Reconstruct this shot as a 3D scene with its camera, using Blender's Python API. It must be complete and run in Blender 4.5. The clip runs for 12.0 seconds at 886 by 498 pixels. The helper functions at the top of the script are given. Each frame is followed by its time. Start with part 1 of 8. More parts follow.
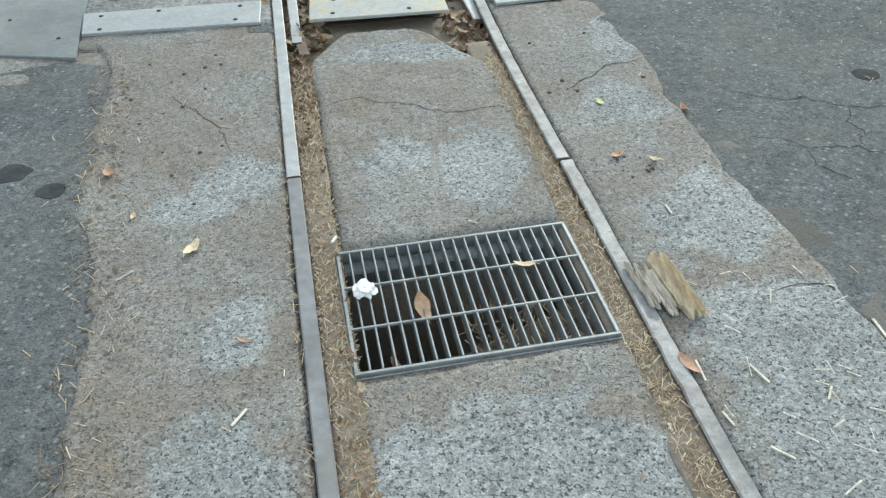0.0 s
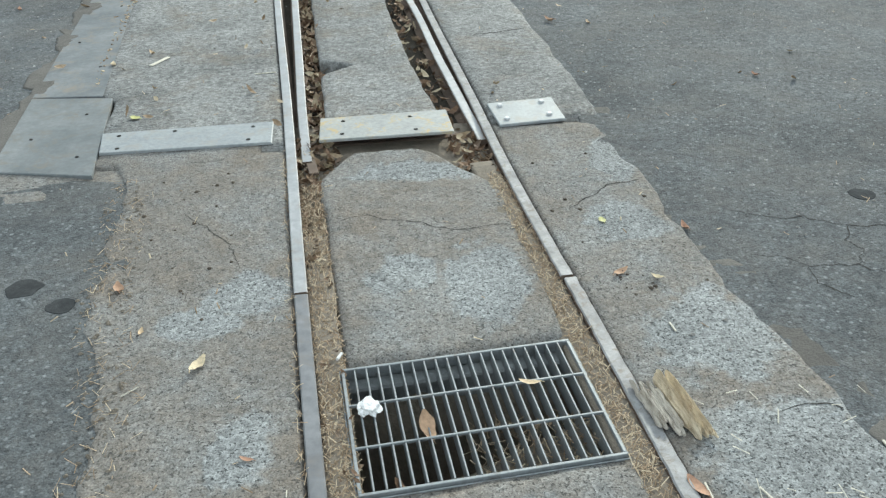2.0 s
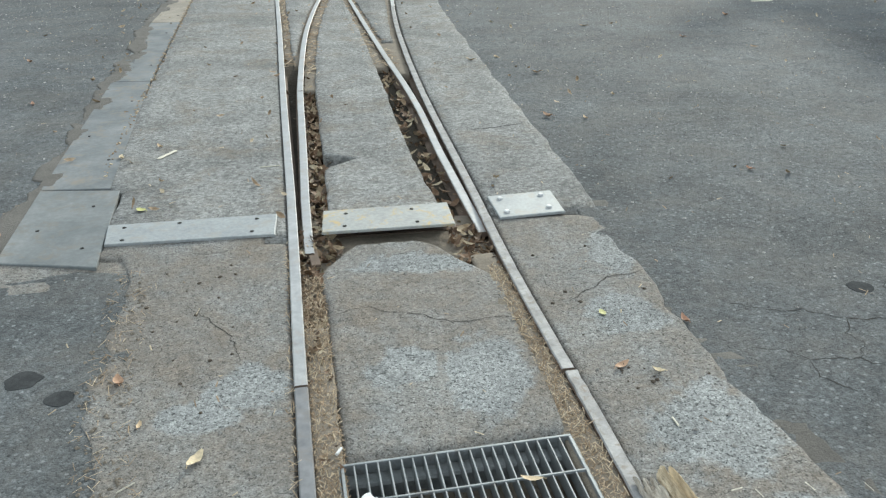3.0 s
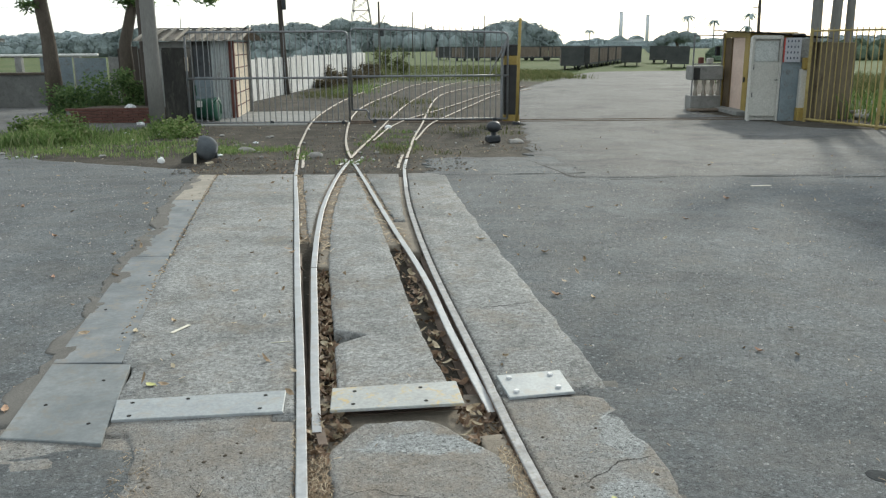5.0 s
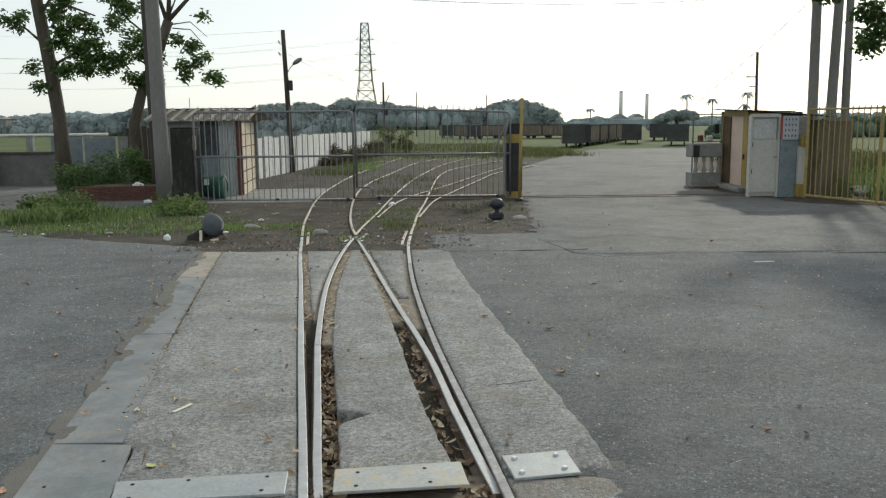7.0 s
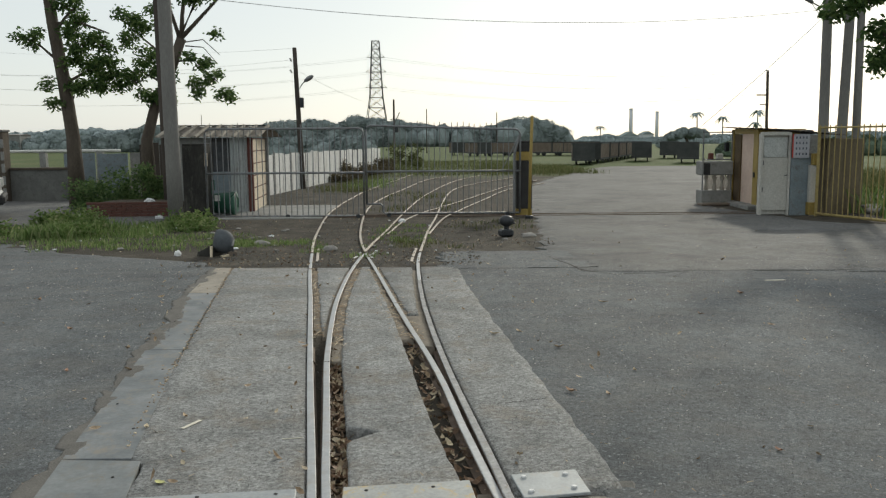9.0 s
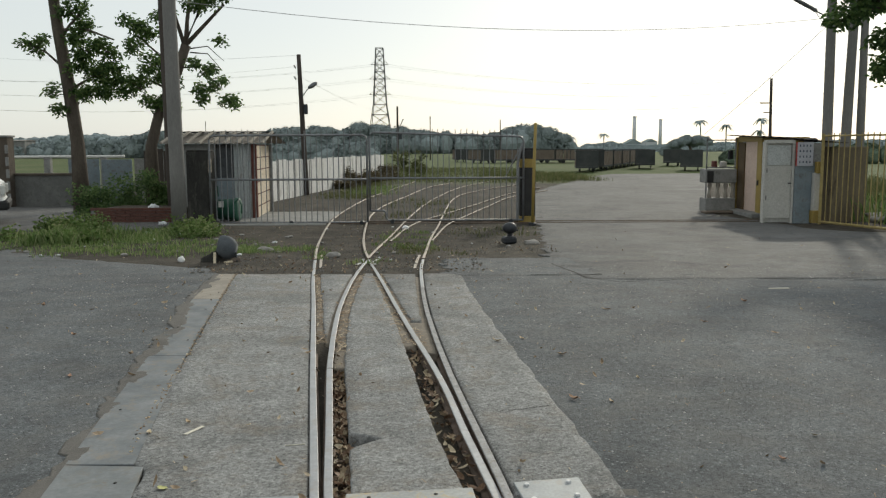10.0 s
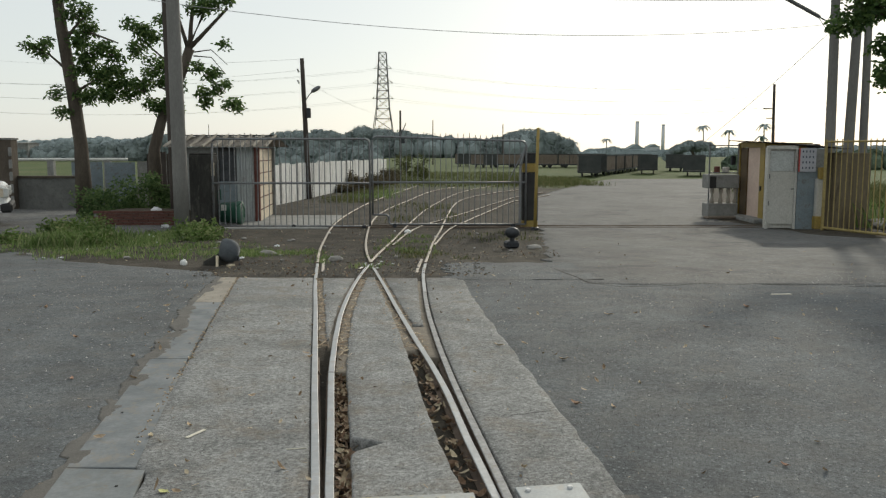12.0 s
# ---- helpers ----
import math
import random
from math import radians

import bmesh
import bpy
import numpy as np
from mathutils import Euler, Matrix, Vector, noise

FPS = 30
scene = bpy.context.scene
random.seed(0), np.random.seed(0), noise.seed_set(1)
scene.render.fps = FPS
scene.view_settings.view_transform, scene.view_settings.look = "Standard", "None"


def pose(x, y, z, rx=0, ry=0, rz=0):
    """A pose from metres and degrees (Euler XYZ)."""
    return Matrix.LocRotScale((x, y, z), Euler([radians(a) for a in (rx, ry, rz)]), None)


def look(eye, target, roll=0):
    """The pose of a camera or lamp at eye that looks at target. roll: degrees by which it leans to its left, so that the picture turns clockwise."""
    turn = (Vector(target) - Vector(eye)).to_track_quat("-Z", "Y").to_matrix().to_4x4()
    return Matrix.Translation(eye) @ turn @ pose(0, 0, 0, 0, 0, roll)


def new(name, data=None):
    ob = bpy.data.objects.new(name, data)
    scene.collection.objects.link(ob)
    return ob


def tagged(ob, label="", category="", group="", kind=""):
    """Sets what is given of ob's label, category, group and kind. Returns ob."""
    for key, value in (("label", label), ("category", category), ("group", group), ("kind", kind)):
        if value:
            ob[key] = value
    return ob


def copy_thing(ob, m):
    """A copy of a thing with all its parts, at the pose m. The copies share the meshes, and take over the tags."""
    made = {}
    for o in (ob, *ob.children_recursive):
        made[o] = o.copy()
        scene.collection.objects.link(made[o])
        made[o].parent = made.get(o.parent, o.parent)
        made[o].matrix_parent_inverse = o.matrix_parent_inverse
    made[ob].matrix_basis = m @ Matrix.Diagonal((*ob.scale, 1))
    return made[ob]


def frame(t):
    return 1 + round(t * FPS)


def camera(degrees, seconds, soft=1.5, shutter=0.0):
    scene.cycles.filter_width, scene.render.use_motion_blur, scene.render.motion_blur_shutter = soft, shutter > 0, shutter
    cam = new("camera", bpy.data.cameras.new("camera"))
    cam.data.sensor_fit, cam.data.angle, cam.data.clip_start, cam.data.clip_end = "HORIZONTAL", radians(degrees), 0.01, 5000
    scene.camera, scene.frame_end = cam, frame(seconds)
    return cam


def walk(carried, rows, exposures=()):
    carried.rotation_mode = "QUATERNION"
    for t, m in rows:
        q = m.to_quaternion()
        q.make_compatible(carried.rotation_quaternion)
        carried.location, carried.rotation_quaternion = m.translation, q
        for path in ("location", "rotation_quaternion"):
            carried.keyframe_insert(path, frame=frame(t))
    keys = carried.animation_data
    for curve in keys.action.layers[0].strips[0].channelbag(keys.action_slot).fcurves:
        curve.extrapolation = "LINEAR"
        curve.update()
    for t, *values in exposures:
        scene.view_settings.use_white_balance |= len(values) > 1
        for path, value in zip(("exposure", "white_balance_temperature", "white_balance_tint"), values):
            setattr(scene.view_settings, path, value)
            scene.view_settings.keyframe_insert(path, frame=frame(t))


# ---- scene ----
cam = camera(55.98, 12.0, soft=1.3)
PATH = [
    (0.0, pose(0.010, 0.200, 1.355, 50.73, 0.92, -2.65)),
    (0.5, pose(0.010, 0.199, 1.359, 51.64, 0.95, -2.58)),
    (1.0, pose(0.010, 0.198, 1.363, 52.89, 0.97, -2.56)),
    (1.5, pose(0.009, 0.196, 1.371, 55.22, 0.95, -2.41)),
    (2.0, pose(0.009, 0.192, 1.381, 58.34, 0.94, -2.25)),
    (2.5, pose(0.009, 0.188, 1.392, 61.53, 0.92, -2.27)),
    (3.0, pose(0.008, 0.184, 1.401, 64.39, 0.87, -2.16)),
    (3.5, pose(0.007, 0.178, 1.412, 67.86, 0.81, -1.93)),
    (3.7, pose(0.007, 0.176, 1.416, 68.94, 0.77, -1.79)),
    (5.3, pose(0.005, 0.159, 1.440, 77.22, 0.39, -1.31)),
    (5.5, pose(0.005, 0.158, 1.441, 77.65, 0.43, -1.33)),
    (6.0, pose(0.005, 0.155, 1.445, 78.91, 0.47, -1.29)),
    (6.5, pose(0.004, 0.152, 1.448, 80.20, 0.50, -1.16)),
    (7.0, pose(0.004, 0.149, 1.451, 81.39, 0.57, -1.10)),
    (7.5, pose(0.004, 0.147, 1.454, 82.31, 0.53, -1.03)),
    (9.5, pose(0.002, 0.146, 1.455, 82.73, 0.35, -0.25)),
    (10.0, pose(0.001, 0.145, 1.455, 83.02, 0.24, -0.18)),
    (10.5, pose(0.001, 0.145, 1.455, 83.03, 0.09, -0.23)),
    (11.0, pose(0.002, 0.145, 1.456, 83.29, 0.02, -0.60)),
    (11.5, pose(0.001, 0.145, 1.456, 83.35, 0.00, -0.50)),
    (12.0, pose(0.000, 0.145, 1.456, 83.31, 0.00, 0.00)),
]
EXPOSURES = [(0.0, 0.22, 5800, 1), (2.5, 0.12, 5900, 2), (3.7, 0.05, 6000, 4), (5.5, 0.0, 6100, 4), (7.5, -0.46, 6250, 5), (12.0, -0.56, 6400, 6)]
walk(cam, PATH, EXPOSURES)

# ---- world and sun: hazy late sun ahead, a little to the right ----
SUN_TURN, SUN_UP = 22.0, 24.0
world = bpy.data.worlds.new("hazy_sky")
scene.world = world
world.use_nodes = True
wn, wl = world.node_tree.nodes, world.node_tree.links
sky = wn.new("ShaderNodeTexSky")
sky.sky_type = 'NISHITA'
sky.sun_disc = False
sky.sun_elevation, sky.sun_rotation = radians(SUN_UP), radians(SUN_TURN)
sky.air_density, sky.dust_density, sky.ozone_density = 1.0, 1.2, 1.0
wn["Background"].inputs["Strength"].default_value = 0.16
haze = wn.new("ShaderNodeHueSaturation")
haze.inputs["Saturation"].default_value = 0.75
wl.new(sky.outputs[0], haze.inputs["Color"])
milk = wn.new("ShaderNodeMix")
milk.data_type = "RGBA"
milk.inputs[0].default_value = 0.7
milk.inputs[7].default_value = (7.5, 7.55, 7.35, 1.0)
wl.new(haze.outputs[0], milk.inputs[6])
wl.new(milk.outputs[2], wn["Background"].inputs["Color"])
lamp = bpy.data.lights.new("sun", "SUN")
lamp.energy, lamp.angle, lamp.color = 2.6, radians(2.5), (1.0, 0.9, 0.75)
sun = new("sun", lamp)
sun_dir = Vector((math.sin(radians(SUN_TURN)) * math.cos(radians(SUN_UP)), math.cos(radians(SUN_TURN)) * math.cos(radians(SUN_UP)), math.sin(radians(SUN_UP))))
sun.matrix_world = look(sun_dir * 60, (0, 0, 0))


# ---- ground profile: level at the crossing, falling gently to the gate ----
def gz(y):
    s = min(1.0, max(0.0, (y - 6.0) / 10.5))
    return -0.27 * s * s * (3 - 2 * s)


def curve_of(points):
    """x as a smooth function of y through (x, y) points."""
    ys = [p[1] for p in points]
    xs = [p[0] for p in points]

    def f(y):
        if y <= ys[0]:
            return xs[0] + (xs[1] - xs[0]) / (ys[1] - ys[0]) * (y - ys[0])
        if y >= ys[-1]:
            return xs[-1] + (xs[-1] - xs[-2]) / (ys[-1] - ys[-2]) * (y - ys[-1])
        i = max(k for k in range(len(ys) - 1) if ys[k] <= y)
        h = ys[i + 1] - ys[i]
        a = (xs[i + 1] - xs[i - 1]) / (ys[i + 1] - ys[i - 1]) if i > 0 else (xs[1] - xs[0]) / h
        b = (xs[i + 2] - xs[i]) / (ys[i + 2] - ys[i]) if i + 2 < len(ys) else (xs[i + 1] - xs[i]) / h
        s = (y - ys[i]) / h
        return ((2 * s**3 - 3 * s**2 + 1) * xs[i] + (s**3 - 2 * s**2 + s) * h * a
                + (-2 * s**3 + 3 * s**2) * xs[i + 1] + (s**3 - s**2) * h * b)
    return f


TURN = radians(8.7)


def trk(u, v, z=0.0):
    """A place by the near track: u across from the left rail, v along it."""
    return Vector((u * math.cos(TURN) - v * math.sin(TURN), u * math.sin(TURN) + v * math.cos(TURN), z))


# ---- materials ----
def nodes_of(name):
    m = bpy.data.materials.new(name)
    m.use_nodes = True
    return m, m.node_tree.nodes, m.node_tree.links, m.node_tree.nodes["Principled BSDF"]


def ramp_of(n, l, source, stops):
    r = n.new("ShaderNodeValToRGB")
    while len(r.color_ramp.elements) < len(stops):
        r.color_ramp.elements.new(0.5)
    for e, (at, c) in zip(r.color_ramp.elements, stops):
        e.position = at
        e.color = (*c, 1) if len(c) == 3 else c
    l.new(source, r.inputs[0])
    return r.outputs[0]


def grey(v):
    return (v, v, v)


def noise_of(n, l, where, scale, detail=5.0, rough=0.6, stretch=None, distortion=0.0):
    t = n.new("ShaderNodeTexNoise")
    t.inputs["Scale"].default_value, t.inputs["Detail"].default_value, t.inputs["Roughness"].default_value = scale, detail, rough
    t.inputs["Distortion"].default_value = distortion
    if stretch:
        mp = n.new("ShaderNodeMapping")
        mp.inputs["Scale"].default_value = stretch
        l.new(where, mp.inputs[0])
        where = mp.outputs[0]
    l.new(where, t.inputs["Vector"])
    return t.outputs["Fac"]


def cells_of(n, l, where, scale, feature="F1", out="Distance"):
    t = n.new("ShaderNodeTexVoronoi")
    t.feature = feature
    t.inputs["Scale"].default_value = scale
    l.new(where, t.inputs["Vector"])
    return t.outputs[out]


def mix_of(n, l, kind, fac, a, b):
    m = n.new("ShaderNodeMix")
    m.data_type, m.blend_type = "RGBA", kind
    for socket, value in ((m.inputs[0], fac), (m.inputs[6], a), (m.inputs[7], b)):
        if isinstance(value, (int, float)):
            socket.default_value = value
        elif isinstance(value, tuple):
            socket.default_value = (*value, 1)
        else:
            l.new(value, socket)
    return m.outputs[2]


def sum_of(n, l, kind, a, b):
    m = n.new("ShaderNodeMath")
    m.operation = kind
    for socket, value in zip(m.inputs, (a, b)):
        if isinstance(value, (int, float)):
            socket.default_value = value
        else:
            l.new(value, socket)
    return m.outputs[0]


def relief(n, l, bsdf, height, strength, distance):
    b = n.new("ShaderNodeBump")
    b.inputs["Strength"].default_value, b.inputs["Distance"].default_value = strength, distance
    l.new(height, b.inputs["Height"])
    l.new(b.outputs[0], bsdf.inputs["Normal"])


def surf(name, c1, c2, rough=0.75, metal=0.0, big=2.0, fine=40.0, bump=0.3, depth=0.004, stain=None, stretch=None, islands=0.0, spec=0.4):
    """A weathered surface: two colours in large patches, fine grain, and an optional stain colour."""
    m, n, l, b = nodes_of(name)
    where = n.new("ShaderNodeNewGeometry").outputs["Position"]
    large = noise_of(n, l, where, big, 6.0, 0.65, stretch)
    small = noise_of(n, l, where, fine, 4.0, 0.7, stretch)
    colour = ramp_of(n, l, large, ((0.32, c1), (0.68, c2)))
    colour = mix_of(n, l, "MULTIPLY", 1.0, colour, ramp_of(n, l, small, ((0.25, grey(0.72)), (0.75, grey(1.18)))))
    if stain:
        mask = ramp_of(n, l, noise_of(n, l, where, big * 2.7, 8.0, 0.75, stretch, 0.6), ((0.52, grey(0)), (0.68, grey(1))))
        colour = mix_of(n, l, "MIX", mask, colour, stain)
    if islands:
        r = n.new("ShaderNodeNewGeometry").outputs["Random Per Island"]
        colour = mix_of(n, l, "MULTIPLY", 1.0, colour, ramp_of(n, l, r, ((0.0, grey(1 - islands)), (1.0, grey(1 + islands)))))
    l.new(colour, b.inputs["Base Color"])
    b.inputs["Metallic"].default_value = metal
    b.inputs["Specular IOR Level"].default_value = spec
    l.new(ramp_of(n, l, small, ((0.3, grey(max(0.05, rough - 0.12))), (0.7, grey(min(1, rough + 0.12))))), b.inputs["Roughness"])
    relief(n, l, b, small, bump, depth)
    return m


def concrete(name, light, dark, dirt, dirt_from, dirt_to, blobs=(), pebble=130.0, pit=0.75, depth=0.0035, speck=1.0, stains=0.2, oil=0.0, chips=0.0, pebble_open=0.0):
    """Worn concrete with exposed grit, pits, a film of dirt, and patches worn clean."""
    m, n, l, b = nodes_of(name)
    where = n.new("ShaderNodeNewGeometry").outputs["Position"]
    big = noise_of(n, l, where, 1.7, 6.0, 0.6)
    mid = noise_of(n, l, where, 14.0, 6.0, 0.75)
    fine = noise_of(n, l, where, 210.0, 3.0, 0.65)
    grit = cells_of(n, l, where, pebble, out="Color")
    edge = cells_of(n, l, where, pebble)
    colour = ramp_of(n, l, big, ((0.3, dark), (0.7, light)))
    gritty = n.new("ShaderNodeSeparateColor")
    l.new(grit, gritty.inputs[0])
    colour = mix_of(n, l, "MULTIPLY", 1.0, colour, ramp_of(n, l, gritty.outputs[0], ((0.0, grey(0.72)), (0.55, grey(1.0)), (1.0, grey(1.22)))))
    colour = mix_of(n, l, "MULTIPLY", 1.0, colour, ramp_of(n, l, fine, ((0.3, grey(1 - 0.4 * speck)), (0.7, grey(1 + 0.35 * speck)))))
    holes = ramp_of(n, l, noise_of(n, l, where, 105.0, 2.5, 0.6), ((0.33 + pebble_open, grey(1)), (0.40 + pebble_open, grey(0))))
    grain = ramp_of(n, l, noise_of(n, l, where, 55.0, 5.0, 0.75), ((0.3, grey(1 - 0.32 * speck)), (0.5, grey(1.0)), (0.72, grey(1 + 0.3 * speck))))
    colour = mix_of(n, l, "MULTIPLY", 1.0, colour, grain)
    colour = mix_of(n, l, "MIX", sum_of(n, l, "MULTIPLY", holes, pit), colour, tuple(0.25 * c for c in dark))
    patch = noise_of(n, l, where, 0.55, 7.0, 0.62, None, 0.5)
    colour = mix_of(n, l, "MULTIPLY", 1.0, colour, ramp_of(n, l, patch, ((0.3, grey(1 - 1.3 * stains)), (0.5, grey(1.0)), (0.7, grey(1 + stains)))))
    patch = noise_of(n, l, where, 3.7, 7.0, 0.7, None, 0.7)
    colour = mix_of(n, l, "MULTIPLY", 1.0, colour, ramp_of(n, l, patch, ((0.3, grey(1 - stains)), (0.5, grey(1.0)), (0.72, grey(1 + 0.8 * stains)))))
    if chips:
        dots = ramp_of(n, l, cells_of(n, l, where, 34.0), ((0.15, grey(chips)), (0.24, grey(0.0))))
        colour = mix_of(n, l, "MIX", dots, colour, tuple(min(0.6, 2.3 * c) for c in light))
        dents = ramp_of(n, l, cells_of(n, l, where, 21.0), ((0.08, grey(0.75)), (0.14, grey(0.0))))
        colour = mix_of(n, l, "MIX", dents, colour, tuple(0.35 * c for c in dark))
        coarse = noise_of(n, l, where, 30.0, 4.0, 0.75)
        colour = mix_of(n, l, "MULTIPLY", 1.0, colour, ramp_of(n, l, coarse, ((0.3, grey(0.62)), (0.7, grey(1.36)))))
    if oil:
        drips = ramp_of(n, l, noise_of(n, l, where, 2.3, 3.0, 0.5, None, 0.3), ((0.66, grey(0.0)), (0.72, grey(oil))))
        colour = mix_of(n, l, "MIX", drips, colour, tuple(0.5 * c for c in dark))
    film = sum_of(n, l, "ADD", sum_of(n, l, "MULTIPLY", noise_of(n, l, where, 2.6, 8.0, 0.7, None, 0.4), 0.75), sum_of(n, l, "MULTIPLY", mid, 0.25))
    if blobs:
        xyz = n.new("ShaderNodeSeparateXYZ")
        l.new(where, xyz.inputs[0])
        wob = sum_of(n, l, "MULTIPLY", sum_of(n, l, "SUBTRACT", noise_of(n, l, where, 7.0, 5.0, 0.65), 0.5), 1.6)
        clean = None
        for bx, by, rx, ry in blobs:
            dx = sum_of(n, l, "DIVIDE", sum_of(n, l, "SUBTRACT", xyz.outputs[0], bx), rx)
            dy = sum_of(n, l, "DIVIDE", sum_of(n, l, "SUBTRACT", xyz.outputs[1], by), ry)
            d = sum_of(n, l, "SQRT", sum_of(n, l, "ADD", sum_of(n, l, "MULTIPLY", dx, dx), sum_of(n, l, "MULTIPLY", dy, dy)), 0.0)
            clean = d if clean is None else sum_of(n, l, "MINIMUM", clean, d)
        worn = ramp_of(n, l, sum_of(n, l, "ADD", clean, wob), ((0.6, grey(0.34)), (1.15, grey(0.0))))
        film = sum_of(n, l, "SUBTRACT", film, worn)
    film = ramp_of(n, l, film, ((dirt_from, grey(0)), (dirt_to, grey(0.9))))
    soil = mix_of(n, l, "MULTIPLY", 1.0, dirt, ramp_of(n, l, mid, ((0.25, grey(0.6)), (0.75, grey(1.35)))))
    soil = mix_of(n, l, "MULTIPLY", 1.0, soil, ramp_of(n, l, fine, ((0.3, grey(0.62)), (0.7, grey(1.32)))))
    soil = mix_of(n, l, "MULTIPLY", 1.0, soil, grain)
    colour = mix_of(n, l, "MIX", film, colour, soil)
    colour = mix_of(n, l, "MIX", sum_of(n, l, "MULTIPLY", holes, pit * 0.55), colour, tuple(0.3 * c for c in dark))
    l.new(colour, b.inputs["Base Color"])
    b.inputs["Roughness"].default_value = 0.88
    b.inputs["Specular IOR Level"].default_value = 0.3
    h = sum_of(n, l, "SUBTRACT", sum_of(n, l, "ADD", sum_of(n, l, "MULTIPLY", mid, 1.3), sum_of(n, l, "MULTIPLY", fine, 0.4)), sum_of(n, l, "ADD", holes, sum_of(n, l, "MULTIPLY", edge, 0.6)))
    relief(n, l, b, h, 0.75, depth)
    return m


def leafy(name, stops, gloss=0.5, through_light=0.0, spec=0.35):
    m, n, l, b = nodes_of(name)
    geo = n.new("ShaderNodeNewGeometry")
    c = ramp_of(n, l, geo.outputs["Random Per Island"], stops)
    c = mix_of(n, l, "MULTIPLY", 1.0, c, ramp_of(n, l, noise_of(n, l, geo.outputs["Position"], 60.0), ((0.3, grey(0.75)), (0.7, grey(1.2)))))
    l.new(c, b.inputs["Base Color"])
    b.inputs["Roughness"].default_value = gloss
    b.inputs["Specular IOR Level"].default_value = spec
    if through_light:
        t = n.new("ShaderNodeBsdfTranslucent")
        l.new(c, t.inputs["Color"])
        s = n.new("ShaderNodeMixShader")
        s.inputs[0].default_value = through_light
        l.new(b.outputs[0], s.inputs[1])
        l.new(t.outputs[0], s.inputs[2])
        l.new(s.outputs[0], n["Material Output"].inputs["Surface"])
    return m


def single_leaf(name, stops):
    """Fallen leaves: each object takes its own colour."""
    m, n, l, b = nodes_of(name)
    r = n.new("ShaderNodeObjectInfo").outputs["Random"]
    where = n.new("ShaderNodeNewGeometry").outputs["Position"]
    c = ramp_of(n, l, r, stops)
    c = mix_of(n, l, "MULTIPLY", 1.0, c, ramp_of(n, l, noise_of(n, l, where, 90.0), ((0.3, grey(0.7)), (0.7, grey(1.25)))))
    l.new(c, b.inputs["Base Color"])
    b.inputs["Roughness"].default_value = 0.7
    return m


DIRT = (0.192, 0.165, 0.135)
M_NEAR = concrete("worn_concrete", (0.295, 0.305, 0.30), (0.245, 0.255, 0.255), DIRT, 0.30, 0.60, speck=1.15, pit=0.85, depth=0.0028,
                  blobs=((-0.50, 2.2, 0.14, 0.13), (-0.62, 2.08, 0.14, 0.08), (-0.42, 1.58, 0.09, 0.14), (-0.40, 1.15, 0.16, 0.2), (0.0, 3.0, 0.26, 0.10), (0.20, 2.25, 0.16, 0.22), (-0.05, 2.3, 0.12, 0.12),
                         (0.2, 1.05, 0.42, 0.34), (0.74, 3.05, 0.09, 0.22), (0.69, 2.57, 0.15, 0.13), (0.79, 1.96, 0.2, 0.24), (0.88, 1.5, 0.32, 0.2), (1.0, 1.05, 0.5, 0.45)), pebble_open=0.02)
M_FAR = concrete("crossing_concrete", (0.285, 0.287, 0.278), (0.215, 0.218, 0.212), (0.19, 0.155, 0.115), 0.50, 0.72, pebble=70.0, pit=0.8, depth=0.004, speck=0.65, stains=0.24, oil=0.35, chips=0.15)
M_ASPHALT = concrete("old_asphalt", (0.138, 0.147, 0.151), (0.098, 0.107, 0.112), (0.138, 0.134, 0.126), 0.46, 0.70, pebble=150.0, pit=0.16, depth=0.0045, speck=0.55, stains=0.24, oil=0.4, chips=0.5)
M_ROAD = concrete("dusty_road", (0.146, 0.147, 0.145), (0.096, 0.098, 0.099), (0.145, 0.139, 0.127), 0.44, 0.68, pebble=55.0, pit=0.2, depth=0.0015, speck=0.9, stains=0.36, oil=0.5, chips=0.7)
M_EARTH = surf("trodden_earth", (0.06, 0.05, 0.04), (0.125, 0.1, 0.075), 0.95, 0, 1.3, 35.0, 0.8, 0.015, (0.17, 0.14, 0.105))
M_DRIFT = surf("dusty_drift", (0.11, 0.104, 0.094), (0.17, 0.16, 0.145), 0.95, 0, 3.0, 110.0, 0.9, 0.006)
M_FILL = surf("dirt_fill", (0.19, 0.165, 0.13), (0.29, 0.25, 0.20), 0.95, 0, 6.0, 90.0, 0.9, 0.006)
M_RAILNEAR = surf("dark_rail_steel", (0.19, 0.195, 0.205), (0.27, 0.275, 0.285), 0.5, 0.5, 3.0, 30.0, 0.08, 0.001, (0.22, 0.205, 0.19))
M_RAILTOP = surf("polished_rail_steel", (0.36, 0.367, 0.372), (0.455, 0.46, 0.465), 0.45, 0.6, 3.0, 30.0, 0.08, 0.001, (0.36, 0.32, 0.28))
M_RAILWORN = surf("scratched_rail_top", (0.20, 0.20, 0.205), (0.40, 0.40, 0.40), 0.66, 0.3, 14.0, 60.0, 0.3, 0.002, (0.2, 0.17, 0.14))
M_RAILDULL = surf("dull_rail_top", (0.42, 0.37, 0.31), (0.52, 0.46, 0.39), 0.55, 0.3, 3.0, 30.0, 0.1, 0.001, (0.2, 0.15, 0.11))
M_RAILSIDE = surf("rusty_rail_steel", (0.12, 0.09, 0.07), (0.2, 0.15, 0.115), 0.8, 0.3, 8.0, 70.0, 0.4, 0.002)
